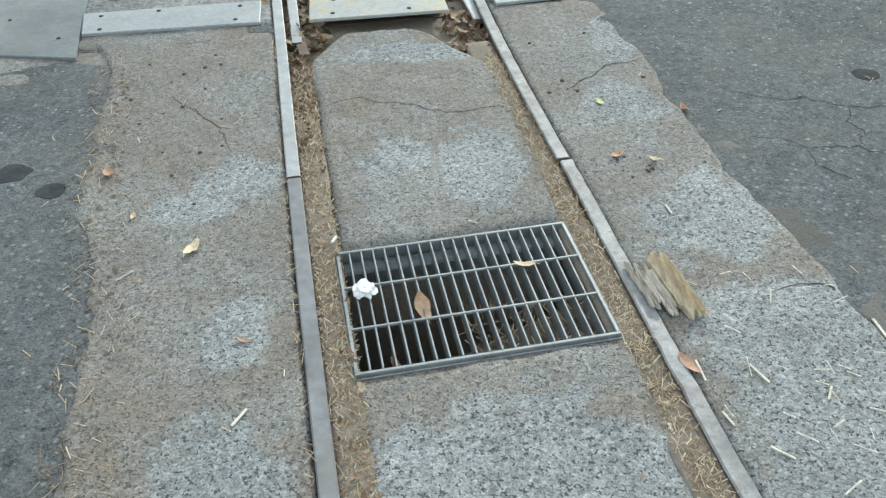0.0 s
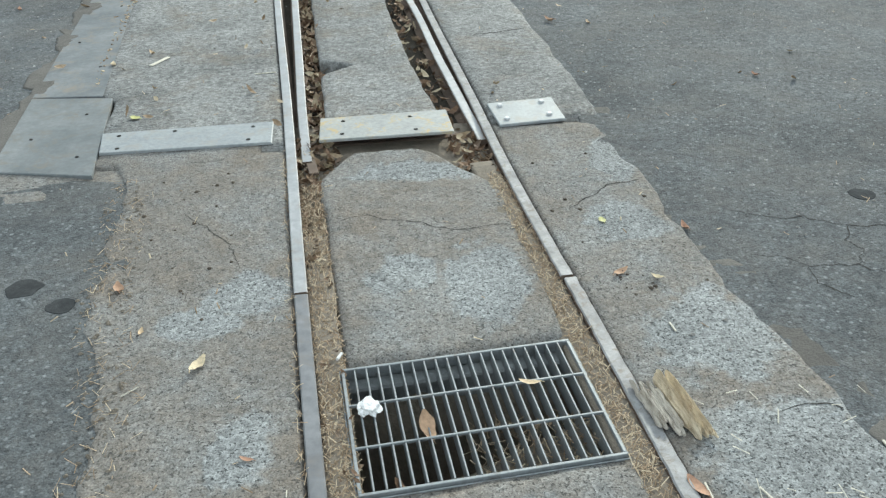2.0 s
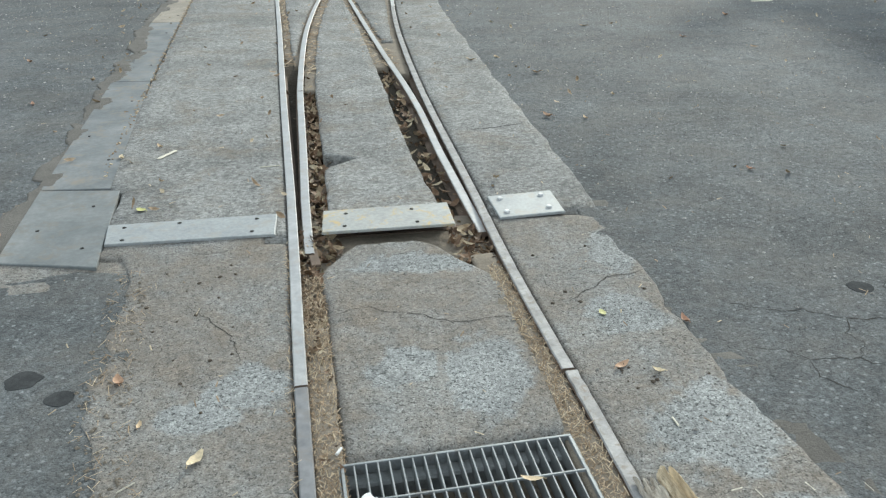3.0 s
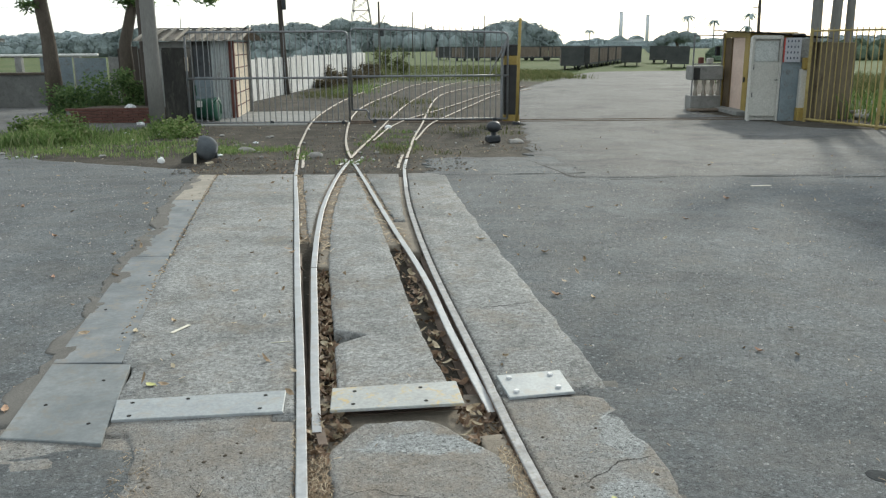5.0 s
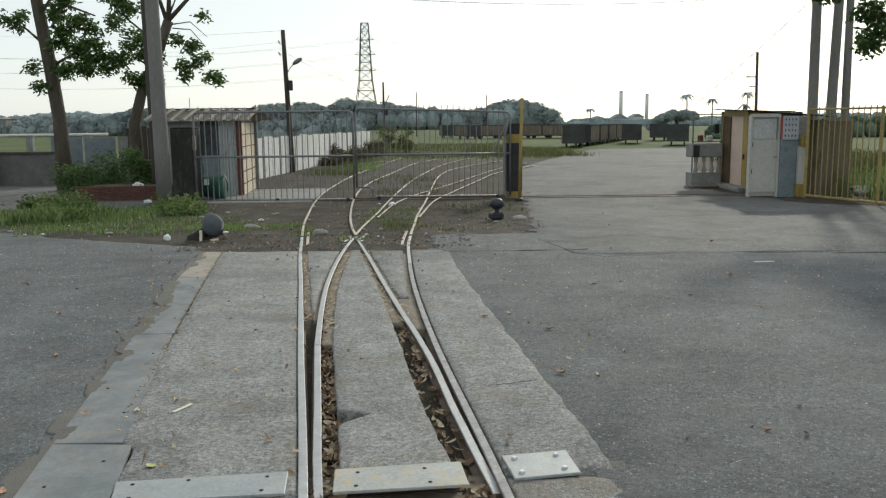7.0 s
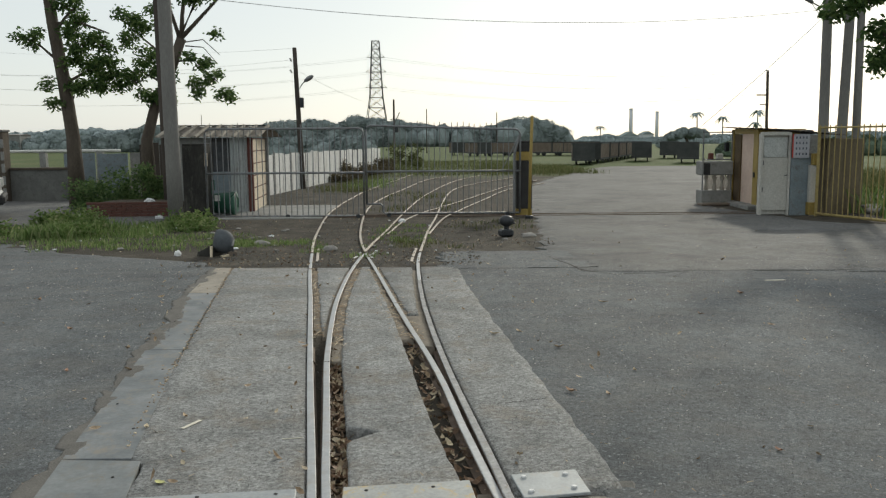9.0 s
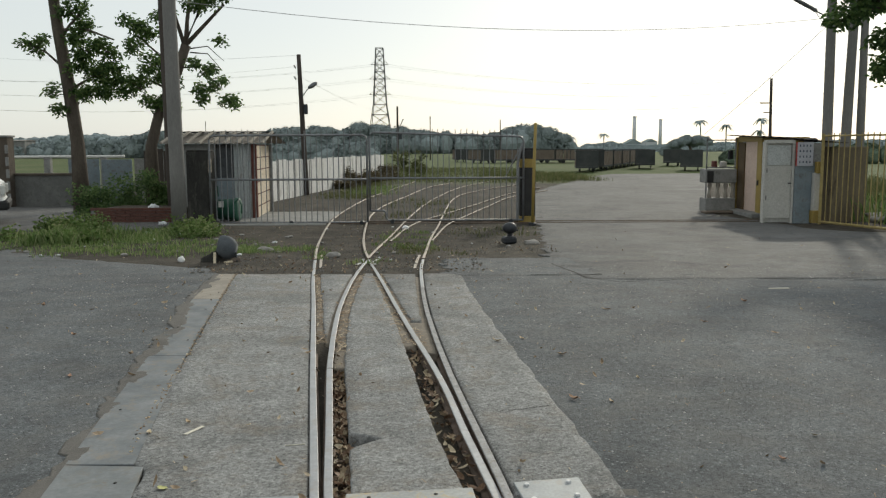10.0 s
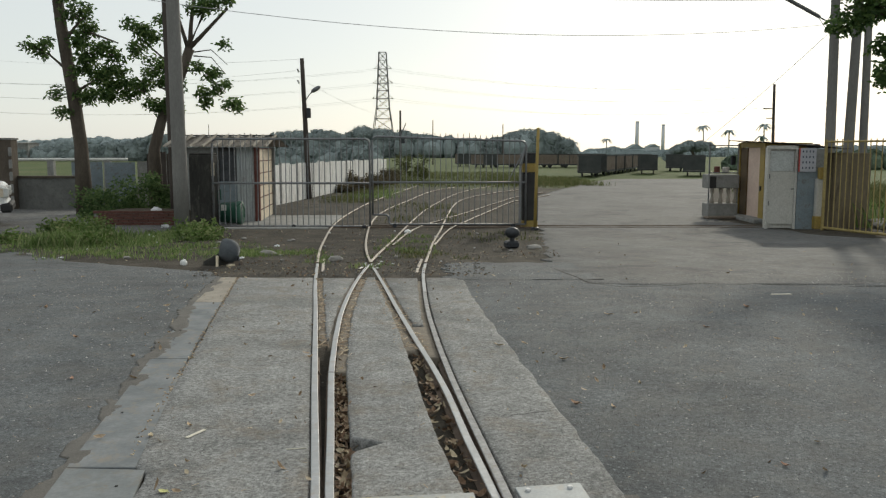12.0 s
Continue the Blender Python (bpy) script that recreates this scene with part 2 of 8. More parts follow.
M_PLATE = surf("worn_steel_plate", (0.30, 0.32, 0.33), (0.40, 0.42, 0.425), 0.6, 0.2, 5.0, 60.0, 0.08, 0.001, (0.34, 0.32, 0.28))
M_PLATEY = surf("yellowed_steel_plate", (0.34, 0.35, 0.34), (0.42, 0.43, 0.415), 0.65, 0.12, 5.0, 60.0, 0.08, 0.001, (0.52, 0.38, 0.15))
M_SHEET = surf("grey_steel_sheet", (0.15, 0.166, 0.172), (0.25, 0.262, 0.262), 0.7, 0.05, 3.2, 40.0, 0.12, 0.002, (0.20, 0.18, 0.15))
M_SHEETPALE = surf("dusty_pale_sheet", (0.135, 0.15, 0.16), (0.25, 0.262, 0.265), 0.75, 0.05, 3.2, 40.0, 0.2, 0.002, (0.25, 0.22, 0.18))
M_SANDY = surf("sandy_worn_concrete", (0.26, 0.235, 0.195), (0.36, 0.325, 0.27), 0.9, 0, 3.0, 60.0, 0.4, 0.003, (0.20, 0.18, 0.155))
M_BOLT = surf("bolt_steel", (0.5, 0.5, 0.5), (0.7, 0.7, 0.7), 0.5, 0.2, 30.0, 90.0, 0.1, 0.001)
M_HOLE = surf("dark_hole", (0.01, 0.01, 0.01), (0.02, 0.018, 0.015), 0.9, 0, 20.0, 90.0)
M_GRATE = surf("galvanised_grating", (0.25, 0.27, 0.28), (0.35, 0.37, 0.38), 0.55, 0.45, 9.0, 80.0, 0.15, 0.001, (0.2, 0.19, 0.18))
M_PIT = surf("damp_pit_concrete", (0.22, 0.235, 0.24), (0.33, 0.345, 0.345), 0.85, 0, 6.0, 60.0, 0.6, 0.006)
M_STRAW = leafy("straw", ((0.0, (0.22, 0.155, 0.095)), (0.5, (0.40, 0.30, 0.20)), (1.0, (0.62, 0.52, 0.37))), 0.8)
M_LITTER = leafy("leaf_litter", ((0.0, (0.11, 0.08, 0.055)), (0.4, (0.23, 0.145, 0.09)), (0.75, (0.38, 0.29, 0.19)), (1.0, (0.54, 0.47, 0.33))), 0.65)
M_LEAF = single_leaf("dry_leaf", ((0.0, (0.40, 0.23, 0.15)), (0.5, (0.54, 0.40, 0.25)), (1.0, (0.70, 0.59, 0.40))))
M_LEAFG = single_leaf("yellow_green_leaf", ((0.0, (0.50, 0.50, 0.20)), (1.0, (0.58, 0.56, 0.28))))
M_PALE = surf("pale_splinter", (0.62, 0.58, 0.48), (0.75, 0.71, 0.60), 0.8, 0, 20.0, 120.0)
M_WOOD = surf("weathered_bark_wood", (0.50, 0.41, 0.28), (0.80, 0.71, 0.54), 0.85, 0, 45.0, 150.0, 0.6, 0.003, (0.27, 0.19, 0.11), stretch=(1.0, 0.16, 1.0))
M_BARKGREY = surf("grey_bark", (0.36, 0.32, 0.27), (0.58, 0.54, 0.47), 0.9, 0, 40.0, 130.0, 0.9, 0.004, (0.14, 0.11, 0.085), stretch=(1.0, 0.16, 1.0))
M_PAPER = surf("crumpled_paper", (0.78, 0.78, 0.77), (0.86, 0.86, 0.85), 0.8, 0, 30.0, 90.0)
M_TAR = surf("tar_spot", (0.045, 0.048, 0.05), (0.075, 0.078, 0.08), 0.9, 0, 20.0, 110.0, 0.5, 0.003, spec=0.05)
M_CRACK = surf("crack_shadow", (0.06, 0.057, 0.052), (0.10, 0.095, 0.088), 1.0, 0, 20.0, 110.0, 0.2, 0.001, spec=0.0)
M_GALV = surf("galvanised_tube", (0.17, 0.18, 0.19), (0.27, 0.28, 0.29), 0.5, 0.5, 4.0, 40.0, 0.1, 0.002, (0.16, 0.13, 0.11))
M_YELLOW = surf("faded_yellow_paint", (0.28, 0.20, 0.05), (0.38, 0.28, 0.075), 0.6, 0, 4.0, 40.0, 0.15, 0.002, (0.26, 0.18, 0.07))
M_BLACK = surf("black_paint", (0.018, 0.018, 0.018), (0.035, 0.034, 0.033), 0.6, 0, 5.0, 40.0, 0.2, 0.002)
M_DARKCEMENT = surf("damp_dark_cement", (0.12, 0.122, 0.115), (0.18, 0.182, 0.172), 0.9, 0, 2.5, 40.0, 0.4, 0.004, (0.09, 0.09, 0.08))
M_HOUSING = surf("dusty_brown_boards", (0.13, 0.105, 0.07), (0.20, 0.165, 0.11), 0.9, 0, 2.0, 30.0, 0.3, 0.004, (0.09, 0.075, 0.055), stretch=(1.0, 1.0, 0.2))
M_CEMENT = surf("weathered_cement", (0.20, 0.20, 0.19), (0.30, 0.30, 0.285), 0.9, 0, 2.5, 40.0, 0.4, 0.004, (0.13, 0.125, 0.115))
M_WHITEWALL = surf("stained_white_wall", (0.66, 0.65, 0.62), (0.80, 0.79, 0.76), 0.9, 0, 1.3, 30.0, 0.3, 0.004, (0.42, 0.39, 0.35), stretch=(1.0, 1.0, 0.25))
M_BLUEGREY = surf("blue_grey_sheet", (0.17, 0.21, 0.235), (0.24, 0.285, 0.31), 0.6, 0.1, 3.0, 40.0, 0.15, 0.003, (0.14, 0.13, 0.12))
M_REDWOOD = surf("dull_red_paint", (0.10, 0.035, 0.028), (0.16, 0.06, 0.045), 0.75, 0, 4.0, 50.0, 0.3, 0.003)
M_CREAM = surf("cream_board", (0.58, 0.49, 0.37), (0.68, 0.60, 0.47), 0.8, 0, 3.0, 50.0, 0.25, 0.003, (0.36, 0.27, 0.19))
M_ROOF = surf("corrugated_cement_roof", (0.22, 0.20, 0.175), (0.34, 0.31, 0.275), 0.9, 0, 2.0, 40.0, 0.3, 0.004, (0.12, 0.10, 0.085))
M_GREENBIN = surf("green_plastic", (0.025, 0.09, 0.06), (0.035, 0.12, 0.08), 0.5, 0, 5.0, 60.0, 0.1, 0.002)
M_PINK = surf("pink_cream_paint", (0.60, 0.46, 0.38), (0.68, 0.54, 0.45), 0.8, 0, 2.5, 40.0, 0.2, 0.003)
M_DOORMETAL = surf("pale_grey_metal", (0.46, 0.45, 0.41), (0.54, 0.53, 0.49), 0.5, 0.05, 1.2, 25.0, 0.05, 0.001, (0.42, 0.40, 0.36))
M_BRICK = surf("dark_red_brick", (0.085, 0.042, 0.033), (0.14, 0.065, 0.05), 0.9, 0, 6.0, 60.0, 0.5, 0.004, islands=0.25)
M_BARK = surf("tree_bark", (0.075, 0.06, 0.047), (0.13, 0.108, 0.085), 0.95, 0, 5.0, 40.0, 0.9, 0.02, stretch=(1.0, 1.0, 0.3))
M_POLE = surf("concrete_pole", (0.16, 0.155, 0.145), (0.24, 0.235, 0.22), 0.85, 0, 1.5, 50.0, 0.3, 0.004, stretch=(1.0, 1.0, 0.2))
M_POLEDARK = surf("dark_wood_pole", (0.05, 0.042, 0.035), (0.085, 0.07, 0.06), 0.9, 0, 1.5, 50.0, 0.5, 0.006, stretch=(1.0, 1.0, 0.2))
M_LEAVES = leafy("tree_leaves", ((0.0, (0.04, 0.08, 0.025)), (0.6, (0.10, 0.175, 0.05)), (1.0, (0.20, 0.28, 0.09))), 0.5, 0.5)
M_BUSH = leafy("bush_leaves", ((0.0, (0.06, 0.11, 0.04)), (0.6, (0.12, 0.19, 0.07)), (1.0, (0.20, 0.27, 0.11))), 0.6, 0.5)
M_GRASS = leafy("grass", ((0.0, (0.09, 0.15, 0.04)), (0.6, (0.17, 0.25, 0.08)), (1.0, (0.30, 0.32, 0.16))), 0.6, 0.45)
# distance haze put into the base colour: two pale blue-grey tints
M_HAZETINT = surf("far_haze_tint", (0.245, 0.29, 0.29), (0.295, 0.34, 0.335), 1.0, 0, 0.35, 2.6, 0.25, 0.2, spec=0.0)
M_HAZEPALE = surf("paler_far_haze_tint", (0.36, 0.42, 0.43), (0.44, 0.50, 0.51), 1.0, 0, 0.3, 2.0, 0.2, 0.2, spec=0.0)
M_SCRUBFAR = surf("green_scrub_leaves", (0.10, 0.14, 0.10), (0.17, 0.21, 0.15), 1.0, 0, 0.8, 6.0, 0.7, 0.15, spec=0.0)
M_SCRUB = leafy("dry_scrub", ((0.0, (0.07, 0.06, 0.04)), (0.6, (0.14, 0.12, 0.08)), (1.0, (0.22, 0.19, 0.12))), 0.9, 0.4, 0.1)
M_YARDGRASS = leafy("trodden_yard_grass", ((0.0, (0.07, 0.085, 0.035)), (0.6, (0.12, 0.14, 0.055)), (1.0, (0.2, 0.185, 0.1))), 0.9, 0.4, 0.1)
M_FENCE = surf("dull_yellow_paint", (0.30, 0.235, 0.085), (0.40, 0.32, 0.13), 0.75, 0, 4.0, 40.0, 0.15, 0.002, (0.22, 0.16, 0.08))
M_PILLAR = surf("sooty_pillar", (0.035, 0.035, 0.033), (0.06, 0.058, 0.053), 0.95, 0, 3.0, 30.0, 0.6, 0.008, (0.10, 0.095, 0.082), stretch=(1.0, 1.0, 0.3), spec=0.1)
M_RIB = surf("worn_roof_rib", (0.30, 0.27, 0.23), (0.40, 0.37, 0.32), 1.0, 0, 5.0, 40.0, 0.2, 0.003, spec=0.0)
M_DARKDOOR = surf("dark_brown_door", (0.075, 0.048, 0.022), (0.12, 0.08, 0.035), 0.75, 0, 4.0, 40.0, 0.15, 0.002)
M_TINPALE = surf("pale_corrugated_sheet", (0.33, 0.36, 0.36), (0.44, 0.46, 0.45), 0.7, 0.05, 3.0, 40.0, 0.15, 0.003, (0.22, 0.21, 0.19), stretch=(1.0, 1.0, 0.3))
# pale base colour stands in for the reflection in the cabinet glass
M_REFLECTPANE = surf("reflection_pale_pane", (0.40, 0.42, 0.41), (0.52, 0.54, 0.52), 0.3, 0, 2.0, 30.0, 0.02, 0.001)
M_GREYIRON = surf("weathered_grey_iron", (0.075, 0.085, 0.095), (0.12, 0.13, 0.14), 0.75, 0.1, 8.0, 60.0, 0.4, 0.004, spec=0.25)
# dark steel lifted towards blue-grey: haze over the wagons as base colour
M_WAGON = surf("haze_lifted_wagon_steel", (0.045, 0.05, 0.05), (0.075, 0.078, 0.074), 0.85, 0.1, 2.0, 30.0, 0.3, 0.004)
M_CANE = surf("rusty_brown_slats", (0.15, 0.12, 0.095), (0.22, 0.18, 0.14), 0.9, 0, 2.0, 30.0, 0.3, 0.004)
# factory grey raised so the base colour holds the distance haze
M_FACTORY = surf("haze_paled_factory", (0.60, 0.62, 0.64), (0.70, 0.72, 0.73), 0.9, 0, 0.1, 2.0, 0.1, 0.02)
M_TOWER = surf("tower_steel", (0.12, 0.12, 0.12), (0.17, 0.17, 0.17), 0.7, 0.3, 1.0, 9.0, 0.1, 0.002)
M_WIRE = surf("grey_cable", (0.34, 0.34, 0.34), (0.42, 0.42, 0.42), 0.7, 0, 3.0, 30.0, 0.1, 0.001)
M_CARWHITE = surf("white_car_paint", (0.74, 0.74, 0.72), (0.80, 0.80, 0.78), 0.25, 0, 1.5, 40.0, 0.02, 0.001)
M_RUBBER = surf("black_rubber", (0.015, 0.015, 0.016), (0.03, 0.03, 0.031), 0.7, 0, 8.0, 60.0, 0.3, 0.002)
M_IRON = surf("black_cast_iron", (0.03, 0.033, 0.038), (0.055, 0.06, 0.066), 0.5, 0.3, 12.0, 80.0, 0.3, 0.002)
M_STONE = surf("grey_stone", (0.24, 0.23, 0.21), (0.36, 0.345, 0.32), 0.9, 0, 9.0, 60.0, 0.6, 0.006)
M_CHIP = surf("pale_chips", (0.28, 0.27, 0.255), (0.46, 0.45, 0.43), 0.9, 0, 9.0, 60.0, 0.3, 0.003, islands=0.4)
M_GLASS = surf("dusty_dark_glass", (0.05, 0.055, 0.06), (0.09, 0.095, 0.10), 0.12, 0, 3.0, 30.0, 0.02, 0.001, spec=0.6)
M_LENS = surf("milky_lamp_glass", (0.55, 0.55, 0.52), (0.65, 0.65, 0.62), 0.3, 0, 9.0, 50.0)
M_SIGN = surf("white_enamel", (0.40, 0.41, 0.45), (0.47, 0.48, 0.52), 0.5, 0, 5.0, 50.0)
M_INK = surf("blue_black_lettering", (0.05, 0.06, 0.09), (0.07, 0.08, 0.11), 0.6, 0, 9.0, 50.0)
M_REDSTRIP = surf("red_strip", (0.40, 0.05, 0.04), (0.48, 0.08, 0.06), 0.6, 0, 9.0, 50.0)
M_PLASTICBAG = surf("white_plastic_litter", (0.70, 0.71, 0.72), (0.80, 0.81, 0.82), 0.45, 0, 9.0, 50.0)


from mathutils.bvhtree import BVHTree


# ---- mesh helpers ----
def base_of(ob):
    while ob.parent:
        ob = ob.parent
    return ob.location.copy()


def finish(bm, material, smooth):
    bmesh.ops.recalc_face_normals(bm, faces=bm.faces)
    me = bpy.data.meshes.new("m")
    for f in bm.faces:
        f.smooth = smooth
    bm.to_mesh(me)
    bm.free()
    for m in (material if isinstance(material, (list, tuple)) else (material,)):
        me.materials.append(m)
    return me


def part(name, bm, material, parent, label="", smooth=False):
    """One mesh, given in world places, under a thing or a part."""
    bmesh.ops.translate(bm, vec=-base_of(parent), verts=bm.verts)
    ob = new(name, finish(bm, material, smooth))
    ob.data.name = name
    ob.parent = parent
    return tagged(ob, label)


def solo(name, bm, material, at, label, category, group="", kind="", smooth=False):
    """A thing of one mesh, given in world places, standing at the given place."""
    bmesh.ops.translate(bm, vec=-Vector(at), verts=bm.verts)
    ob = new(name, finish(bm, material, smooth))
    ob.data.name = name
    ob.location = at
    return tagged(ob, label, category, group, kind)


def thing(name, at, label, category, group="", kind=""):
    ob = new(name)
    ob.empty_display_size = 0.1
    ob.location = at
    return tagged(ob, label, category, group, kind)


def box(bm, c, size, turn=0.0, bevel=0.0, tilt=0.0):
    r = bmesh.ops.create_cube(bm, size=1.0)
    vs = r["verts"]
    bmesh.ops.scale(bm, vec=size, verts=vs)
    if bevel:
        es = list({e for v in vs for e in v.link_edges})
        vs = list({v for f in bmesh.ops.bevel(bm, geom=es, offset=bevel, segments=1, affect="EDGES")["faces"] for v in f.verts} | {v for v in vs if v.is_valid})
    m = Matrix.Translation(c) @ Matrix.Rotation(radians(turn), 4, "Z") @ Matrix.Rotation(radians(tilt), 4, "X")
    bmesh.ops.transform(bm, matrix=m, verts=vs)
    return bm


def tube(bm, pts, radii, seg=8, cap=True):
    """A round bar along points."""
    pts = [Vector(p) for p in pts]
    if isinstance(radii, (int, float)):
        radii = [radii] * len(pts)
    rings = []
    for i, p in enumerate(pts):
        d = (pts[min(i + 1, len(pts) - 1)] - pts[max(i - 1, 0)]).normalized()
        a = d.orthogonal().normalized() if abs(d.z) < 0.9 else Vector((1, 0, 0)).cross(d).normalized()
        if abs(d.z) < 0.9:
            a = Vector((0, 0, 1)).cross(d).normalized()
        b = d.cross(a)
        rings.append([bm.verts.new(p + radii[i] * (math.cos(k * math.tau / seg) * a + math.sin(k * math.tau / seg) * b)) for k in range(seg)])
    for r0, r1 in zip(rings, rings[1:]):
        for k in range(seg):
            bm.faces.new((r0[k], r0[(k + 1) % seg], r1[(k + 1) % seg], r1[k]))
    if cap:
        bm.faces.new(rings[0][::-1])
        bm.faces.new(rings[-1])
    return bm


def sweep(bm, pts, profile, top_from=None):
    """A profile of (across, up) pairs along points in plan; faces whose ends all lie at or above top_from take slot 1."""
    pts = [Vector(p) for p in pts]
    rings = []
    for i, p in enumerate(pts):
        d = (pts[min(i + 1, len(pts) - 1)] - pts[max(i - 1, 0)])
        d = Vector((d.x, d.y, 0)).normalized()
        a = Vector((d.y, -d.x, 0))
        rings.append([bm.verts.new(p + a * u + Vector((0, 0, w))) for u, w in profile])
    k = len(profile)
    for r0, r1 in zip(rings, rings[1:]):
        for j in range(k):
            f = bm.faces.new((r0[j], r0[(j + 1) % k], r1[(j + 1) % k], r1[j]))
            if top_from is not None and profile[j][1] >= top_from and profile[(j + 1) % k][1] >= top_from:
                f.material_index = 1
    bm.faces.new(rings[0][::-1])
    bm.faces.new(rings[-1])
    return bm


def loft(bm, left, right, y0, y1, thick, step=0.1, cols=8, ragged=0.012, bump=0.004, edge=0.007, turned=False, lift=0.0, seed=0.0, rag_left=None, rag_right=None, ends=None):
    """A slab between two edges given as x by y, on the ground's profile, with worn, uneven edges."""
    n = max(2, int((y1 - y0) / step))
    tops, lows = [], []
    for i in range(n + 1):
        y = y0 + (y1 - y0) * i / n
        wob = ragged * noise.noise((seed, y * 6.0, 1.3)) + 0.5 * ragged * noise.noise((seed, y * 19.0, 4.1))
        wob2 = ragged * noise.noise((seed + 9.0, y * 6.0, 2.3)) + 0.5 * ragged * noise.noise((seed + 9.0, y * 19.0, 3.1))
        rough = lambda r, k: r * (noise.noise((seed + k, y * 3.0, 5.0)) + 0.6 * noise.noise((seed + k, y * 9.0, 6.0)) + 0.4 * noise.noise((seed + k, y * 25.0, 7.0)))
        a, b = left(y) + (wob if rag_left is None else rough(rag_left, 0.0)), right(y) + (wob2 if rag_right is None else rough(rag_right, 3.0))
        row = []
        ts = [0.0, min(0.3, 0.012 / max(b - a, 0.03))] + [j / cols for j in range(1, cols)]
        ts = sorted({round(t, 5) for t in ts + [1 - ts[1], 1.0]})
        for j, t in enumerate(ts if len(ts) == cols + 3 else [k / (cols + 2) for k in range(cols + 3)]):
            x = a + (b - a) * t
            yy = y + ((ragged * 0.8 if ends is None else ends) * (noise.noise((x * 1.3, seed, 3.7)) + 0.5 * noise.noise((x * 5.0, seed, 7.7))) if i in (0, n) else 0.0)
            p = trk(x, yy) if turned else Vector((x, yy, 0))
            z = gz(p.y) + lift + bump * (noise.noise((p.x * 3.1, p.y * 3.1, seed)) + 0.5 * noise.noise((p.x * 11.0, p.y * 11.0, seed)))
            if j in (0, cols + 2) or i in (0, n):
                z -= edge
            row.append(bm.verts.new((p.x, p.y, z)))
        tops.append(row)
    for r0, r1 in zip(tops, tops[1:]):
        for j in range(len(r0) - 1):
            bm.faces.new((r0[j], r0[j + 1], r1[j + 1], r1[j]))
    rim = [r[0] for r in tops] + tops[-1][1:] + [r[-1] for r in tops[-2::-1]] + tops[0][-2:0:-1]
    low = [bm.verts.new((v.co.x, v.co.y, v.co.z - thick)) for v in rim]
    for i in range(len(rim)):
        j = (i + 1) % len(rim)
        bm.faces.new((rim[i], rim[j], low[j], low[i]))
    return bm


def setting(name, bm, material, label, category, smooth=False):
    return solo(name, bm, material, (0, 0, 0), label, category, kind="structure", smooth=smooth)


# ---- lines of the track, as x by y ----
left_rail = curve_of([(0.30, -1.9), (-0.19, 1.17), (-0.36, 2.28), (-0.46, 2.97), (-0.57, 3.72), (-0.77, 5.01), (-0.87, 5.67), (-1.00, 6.54), (-1.19, 7.81), (-1.51, 9.89),
                      (-1.85, 12.35), (-2.13, 14.5), (-2.41, 17.5), (-2.51, 18.95), (-2.59, 20.96), (-2.57, 24.55), (-2.43, 28.33), (-2.13, 32.2), (-1.22, 42.2)])
right_rail = curve_of([(1.05, -1.9), (0.594, 1.12), (0.445, 2.20), (0.343, 2.93), (0.253, 3.72), (0.10, 5.01), (0.03, 5.67), (-0.05, 6.54), (-0.14, 7.81), (-0.23, 9.89), (-0.26, 11.3),
                       (-0.23, 13.5), (-0.19, 15.6), (-0.04, 18.5), (0.10, 21.97), (0.40, 27.3), (0.87, 30.6), (2.15, 34.7), (4.6, 40.0)])
left_blade = curve_of([(-0.42, 3.1), (-0.49, 3.59), (-0.56, 4.15), (-0.735, 5.50), (-0.77, 5.83), (-0.84, 6.54), (-0.94, 7.81), (-1.03, 9.89), (-1.06, 11.93), (-1.04, 14.06),
                       (-0.96, 16.2), (-0.84, 18.9), (-0.70, 21.6), (-0.47, 25.0), (-0.15, 28.3), (0.49, 33.4), (1.32, 37.7), (2.61, 42.0)])
right_blade = curve_of([(0.275, 3.25), (0.21, 3.65), (0.125, 4.23), (0.03, 5.01), (-0.07, 5.67), (-0.22, 6.54), (-0.42, 7.81), (-0.72, 9.89), (-0.99, 11.76), (-1.23, 13.56),
                        (-1.46, 15.85), (-1.68, 19.2), (-1.75, 22.0), (-1.64, 24.8), (-1.23, 28.9), (-0.44, 36.2), (0.59, 40.0)])
side_left = curve_of([(-1.02, 14.2), (-0.91, 15.3), (-0.75, 17.5), (-0.44, 19.5), (0.03, 21.2), (0.85, 24.2), (1.71, 27.6), (2.82, 31.6), (4.36, 35.5)])
side_right = curve_of([(-0.20, 14.5), (-0.13, 15.6), (0.15, 18.49), (0.50, 20.23), (1.33, 24.0), (2.47, 28.8), (4.2, 33.0)])
edge_left = curve_of([(-0.45, -1.9), (-0.71, 1.16), (-0.77, 1.42), (-0.79, 1.68), (-0.90, 2.02), (-0.99, 2.42), (-1.08, 2.95), (-1.22, 3.25)])
slab_left = curve_of([(-1.23, 3.0), (-1.31, 3.45), (-1.36, 3.80), (-1.48, 3.92), (-1.588, 4.49), (-1.681, 5.13), (-1.761, 5.67), (-1.897, 6.54), (-2.104, 7.8), (-2.51, 10.17), (-2.58, 10.6)])
strip_left = curve_of([(-1.60, 3.0), (-1.66, 3.25), (-1.735, 3.8), (-1.80, 4.3), (-1.90, 4.95), (-2.08, 6.0), (-2.19, 6.9), (-2.34, 7.53), (-2.62, 9.39), (-2.78, 10.6)])
